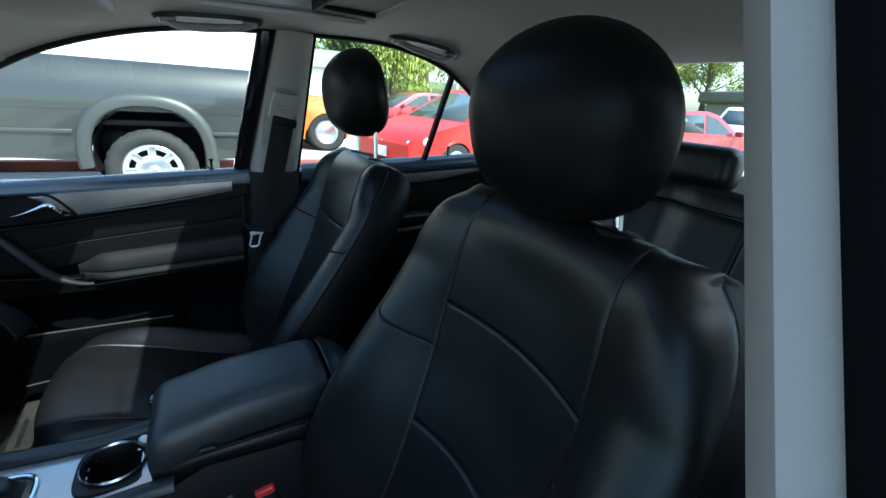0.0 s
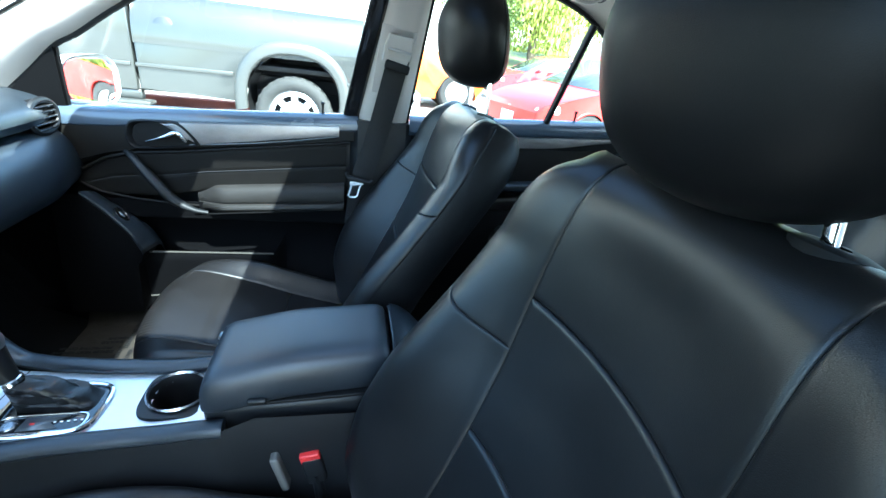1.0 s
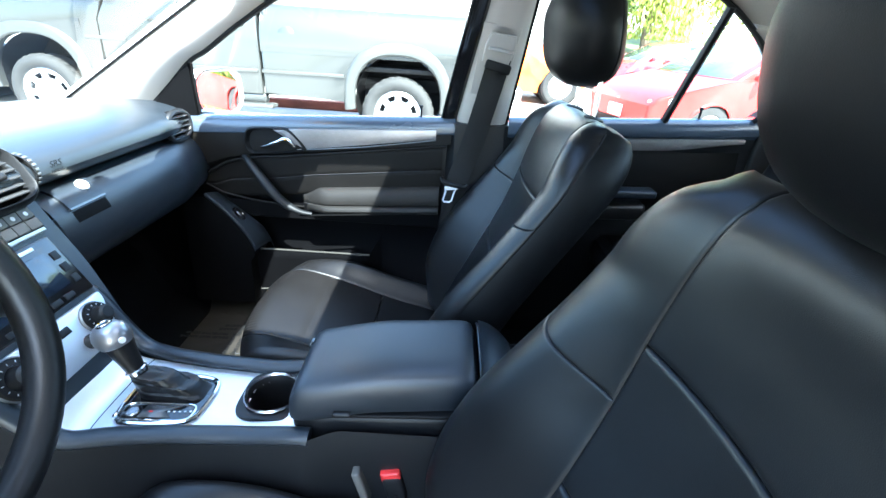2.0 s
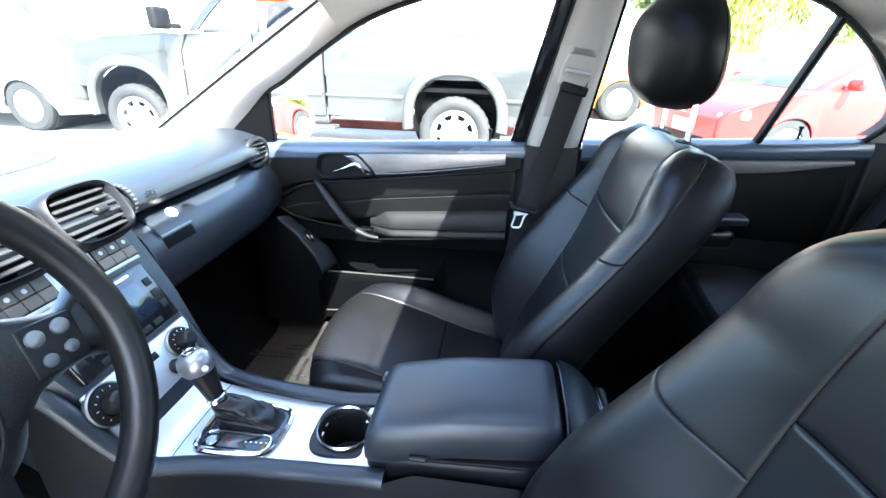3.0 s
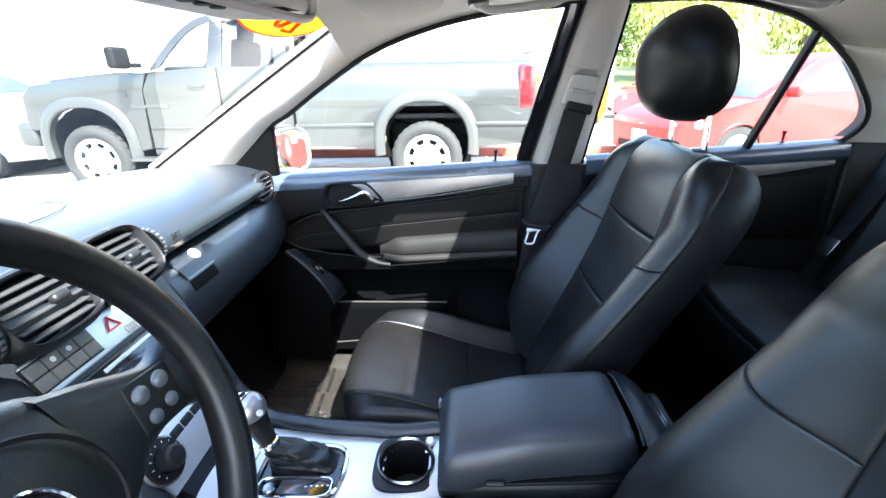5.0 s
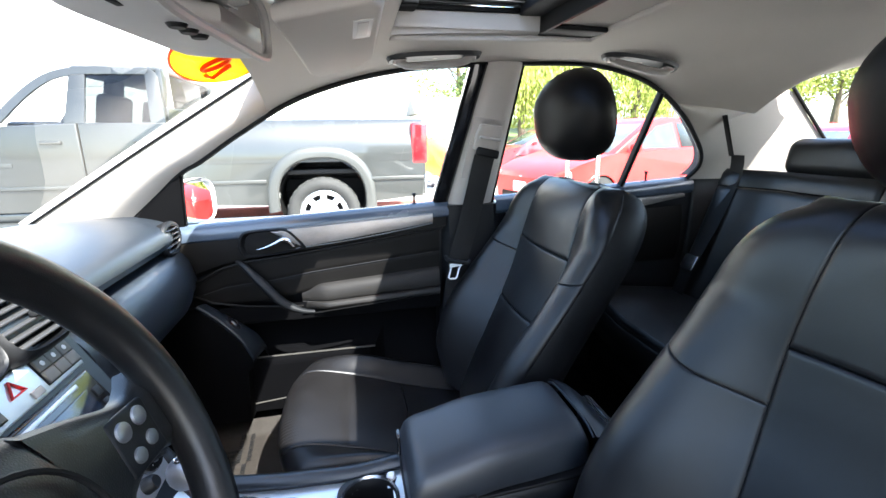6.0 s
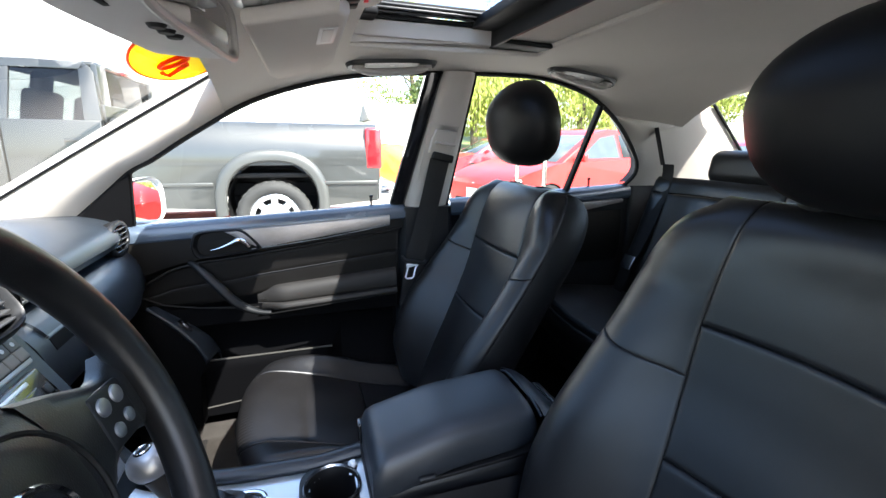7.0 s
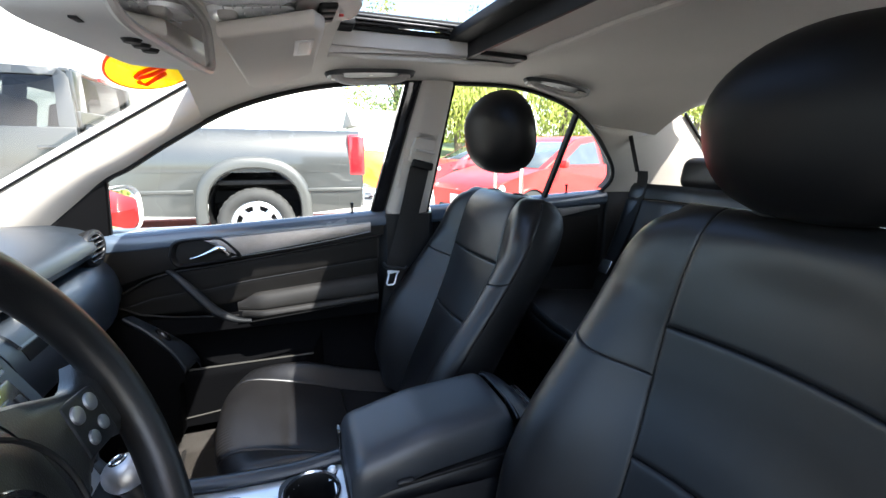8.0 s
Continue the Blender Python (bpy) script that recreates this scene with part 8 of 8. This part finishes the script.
# ---- trees ----
def tree(name, at, height, spread, leaf, seed, label, weeping=0.0, count=2600, leaf_size=0.16, low=0.25):
    rng = random.Random(seed)
    t = thing(name, at, label, "tree", "trees along the bank")
    base = Vector(at)
    bm = bmesh.new()
    trunk = [base + Vector((0.25 * noise.noise((seed, k * 0.6, 0)) * k * 0.3, 0.25 * noise.noise((k * 0.6, seed, 3)) * k * 0.3, height * 0.62 * k / 8)) for k in range(9)]
    r0 = height * 0.022
    bm_tube([tuple(p) for p in trunk], [r0 * (1.25 - k / 8) + 0.02 for k in range(9)], 9, into=bm)
    tips = []
    for k in range(13):
        f = 0.28 + 0.7 * k / 12
        i = min(7, int(f * 8))
        p = trunk[i].lerp(trunk[i + 1], f * 8 - i)
        a = k * 2.4 + rng.random()
        ln = spread * (0.55 + 0.5 * rng.random()) * (1 - 0.45 * f)
        d = Vector((math.cos(a), math.sin(a), 0.55 + 0.5 * rng.random()))
        q1 = p + d * ln * 0.5
        q2 = p + Vector((d.x, d.y, d.z * (1 - weeping))) * ln
        bm_tube([tuple(p), tuple(q1), tuple(q2)], [r0 * 0.40 * (1.2 - f), r0 * 0.25, 0.012], 6, into=bm)
        tips += [q1, q2, p.lerp(q2, 0.75)]
    tips.append(trunk[-1] + Vector((0, 0, height * 0.15)))
    part("trunk", bm, BARK, t)
    verts, faces = [], []
    clumps = []
    for p in tips:
        for k in range(3):
            clumps.append((p + Vector((rng.gauss(0, 1), rng.gauss(0, 1), rng.gauss(0, 0.8))) * spread * 0.16, spread * (0.13 + 0.13 * rng.random())))
    for k in range(count):
        c, r = clumps[rng.randrange(len(clumps))]
        o = Vector((rng.gauss(0, 1), rng.gauss(0, 1), rng.gauss(0, 0.75)))
        o = o.normalized() * r * (0.35 + 0.75 * rng.random() ** 0.5)
        p = c + o
        if weeping:
            p.z -= weeping * (rng.random() ** 1.5) * height * 0.38
        p.z = max(p.z, at[2] + height * low * 0.5)
        s = leaf_size * (0.6 + 0.8 * rng.random())
        u = Vector((rng.gauss(0, 1), rng.gauss(0, 1), rng.gauss(0, 0.7))).normalized()
        w = u.orthogonal().normalized()
        w.rotate(Matrix.Rotation(rng.random() * 6.3, 3, u))
        v2 = u.cross(w)
        if weeping:
            w = Vector((0.15 * rng.gauss(0, 1), 0.15 * rng.gauss(0, 1), -1.1))
        n = len(verts)
        verts += [tuple(p - w * s * 0.5), tuple(p + v2 * s * 0.3), tuple(p + w * s * 0.5 + u * s * 0.1), tuple(p - v2 * s * 0.3)]
        faces.append((n, n + 1, n + 2, n + 3))
    me = bpy.data.meshes.new("crown")
    me.from_pydata(verts, [], faces)
    link("crown", me, leaf, t, "loose crown of small leaves", smooth=False)
    return t


TREES = ((10.5, 26, 9.5, 3.6, 0.55), (14.5, 30, 11, 4.0, 0.2), (19, 27, 10, 3.8, 0.45), (24, 31, 12, 4.4, 0.0), (29, 28, 11, 4.2, 0.3), (35, 30, 12, 4.6, 0.0), (41, 26, 11, 4.4, 0.0), (47, 22, 11, 4.4, 0.0), (17, 36, 13, 5.0, 0.0), (30, 38, 13, 5.0, 0.0), (45, 34, 13, 5.0, 0.0), (9.0, 36, 12, 4.6, 0.0))
for k, (x, y, h, sp, wp) in enumerate(TREES):
    tree("tree", (x, y, max(0, (y - 18) * 0.06) + ground_z(x, y)), h, sp, LEAF, 11 + k, "tall tree in fresh yellow-green spring leaf", wp, 9000, 0.22)
tree("tree", (7.3, 24.5, 0.4), 6.0, 2.0, LEAF_DARK, 40, "dark evergreen-looking tree beyond the shed", 0.0, 5000, 0.16)
for k, (x, y) in enumerate(((52, 6), (55, -2), (50, 13), (58, 20))):
    tree("tree", (x, y, -0.2), 9, 4.0, LEAF_DARK, 60 + k, "dark leafy tree beyond the far side", 0.0, 3000, 0.5)

# lamp post on the bank
lp = thing("lamp_post", (7.9, 13.4, ground_z(8, 13)), "slim grey steel lamp post", "lamp post")
part("pole", bm_tube([(7.9, 13.4, ground_z(8, 13)), (7.9, 13.4, 4.0), (7.9, 13.4, 8.0)], [0.075, 0.06, 0.05], 12), GALV, lp)
part("lamp_head", bm_box((0.7, 0.26, 0.14), pose(7.6, 13.4, 8.0), 0.04), GALV, lp)
# long house behind the white car
hs = thing("far_house", (44, 24, 0), "low house with a grey roof behind the trees", "building")
part("wall", bm_box((14, 8, 2.6), pose(40, 17, 1.0, 0, 0, 60), 0.02), CONCRETE, hs)
part("roof", bm_box((15, 9.4, 1.0), pose(40, 17, 2.7, 0, 0, 60), 0.3), ROOFING, hs)

def open_door():
    """The driver's door, swung out on its front hinges."""
    d = thing("door_4", (-0.66, -0.74, 0.40), "open driver door with black inner trim and silver outer skin", "car door", kind="structure")
    M = Matrix.Translation((-0.66, -0.74, 0)) @ pose(0, 0, 0, 0, 0, -66)
    def put(n, bm, mat, label=""):
        bm.transform(M)
        return part(n, bm, mat, d, label)
    put("outer_skin", bm_box((0.84, 0.03, 0.62), pose(0.43, -0.035, 0.65), 0.012), SILVER_PAINT)
    put("inner_panel", bm_box((0.82, 0.045, 0.60), pose(0.43, 0.005, 0.65), 0.018), SMOOTH_TRIM)
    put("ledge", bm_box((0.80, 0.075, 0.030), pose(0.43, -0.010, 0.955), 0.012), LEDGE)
    put("armrest", bm_box((0.46, 0.065, 0.055), pose(0.50, 0.050, 0.745), 0.02), LEATHER)
    put("inlay", bm_box((0.44, 0.010, 0.040), pose(0.52, 0.030, 0.905, 0, -3, 0), 0.004), TRIM)
    put("window_frame", bm_tube([(0.06, -0.010, 0.965), (0.20, 0.016, 1.09), (0.38, 0.060, 1.22), (0.58, 0.098, 1.305), (0.80, 0.112, 1.325), (0.845, 0.060, 1.15), (0.85, -0.005, 0.965)], 0.014, 8), GLOSS_BLACK, "black window frame")
    rows = [[(x, -0.008 + 0.36 * f * (h - 0.965), 0.965 + (h - 0.965) * f) for f in (0, 0.33, 0.67, 1)] for x, h in ((0.07, 0.97), (0.20, 1.09), (0.38, 1.22), (0.58, 1.305), (0.80, 1.322), (0.84, 1.15))]
    gl = put("glass", bm_grid(rows), GLASS, "clear raised glass")
    gl.visible_shadow = False


open_door()


# unseen wall end, added to keep the sun off the driver's seat
tagged(part("sun_block_wall", bm_box((1.9, 0.18, 3.40), pose(1.27, -1.72, 1.70), 0.02), CONCRETE), "unseen grey concrete wall added to shade the driver seat", "wall", kind="structure")


# ---- the rest of the car's body, seen from outside ----
def car_body():
    """Bonnet, wings, boot and bumpers that close the cabin's shell."""
    def half_at(x):
        return interp([(-2.02, 0.60), (-1.9, 0.70), (-1.6, 0.76), (-0.66, 0.765), (0.98, 0.765), (1.9, 0.745), (2.25, 0.68), (2.36, 0.58)], x)
    t = thing("sedan_body", (0.2, 0, 0.27), "silver painted bonnet, wings and boot of the sedan", "car body", kind="structure")
    top_f = [(-1.10, 0.868), (-1.35, 0.850), (-1.65, 0.80), (-1.88, 0.73), (-2.02, 0.64)]
    rows = []
    for i in range(25):
        x = -1.08 - 0.94 * i / 24
        zc, h = interp(list(reversed(top_f)), x), half_at(x)
        rows.append([(x, h * k / 10, zc - 0.045 * abs(k / 10) ** 4) for k in range(-10, 11)])
    part("bonnet", bm_grid(rows), SILVER_PAINT, t, "silver bonnet")
    rows = []
    for i in range(19):
        x = 1.60 + 0.76 * i / 18
        zc, h = interp([(1.60, 0.985), (2.0, 0.97), (2.25, 0.94), (2.36, 0.86)], x), half_at(x)
        rows.append([(x, h * k / 10, zc - 0.05 * abs(k / 10) ** 4) for k in range(-10, 11)])
    part("boot_lid", bm_grid(rows), SILVER_PAINT, t, "silver boot lid")
    for s in (1, -1):
        front = [(-0.69, 0.30), (-0.69, 0.90), (-1.10, 0.83), (-1.40, 0.80), (-1.68, 0.755), (-1.90, 0.69), (-2.02, 0.60), (-2.04, 0.36), (-1.80, 0.30)] + arc(-1.38, 0.31, 0.36, 178, 2, 16)
        rear = [(0.99, 0.30), (0.99, 0.97), (1.30, 0.98), (1.60, 0.945), (2.0, 0.93), (2.30, 0.89), (2.38, 0.80), (2.38, 0.40), (2.20, 0.32), (1.81, 0.32)] + arc(1.42, 0.31, 0.37, 4, 178, 16)
        for n, poly in (("front_wing", front), ("rear_wing", rear)):
            bm = bm_prism(poly, 0.0, 0.03, 0.006, 2)
            for v in bm.verts:
                v.co.y = s * (half_at(v.co.x) - 0.02 + v.co.y - 0.02 * smoothstep(0.5, 0.3, v.co.z))
            part(n, bm, SILVER_PAINT, t)
        for x in (-1.38, 1.42):
            wheel("wheel", (x, s * 0.66, 0.31), 0.31, 0.20, t, 0.205, -s, 5)
        part("headlamp", bm_box((0.20, 0.26, 0.12), pose(-1.93, s * 0.52, 0.60, 0, -20, s * 14), 0.04, 4), LAMP_CLEAR, t, "clear headlamp")
        part("tail_lamp", bm_box((0.12, 0.24, 0.14), pose(2.31, s * 0.58, 0.80, 0, 10, s * -12), 0.03, 4), LAMP_RED, t, "red tail lamp")
    part("front_bumper", bm_box((0.18, 1.30, 0.26), pose(-2.02, 0, 0.40), 0.07, 4), SILVER_PAINT, t)
    part("rear_bumper", bm_box((0.16, 1.36, 0.30), pose(2.36, 0, 0.48), 0.06, 4), SILVER_PAINT, t)
    part("tail_panel", bm_box((0.04, 1.22, 0.40), pose(2.33, 0, 0.76), 0.02), SILVER_PAINT, t)
    part("grille", bm_box((0.04, 0.60, 0.13), pose(-2.04, 0, 0.59, 0, -14, 0), 0.02), GLOSS_BLACK, t, "dark front grille")
    part("engine_bay_floor", bm_box((1.0, 1.2, 0.04), pose(-1.5, 0, 0.30), 0.01), BLACK, t)
    part("boot_floor", bm_box((1.0, 1.2, 0.04), pose(1.85, 0, 0.33), 0.01), BLACK, t)
    part("cowl", bm_box((0.26, 1.36, 0.04), pose(-1.00, 0, 0.885, 0, -8, 0), 0.01), BLACK, t, "black scuttle below the windscreen")


car_body()
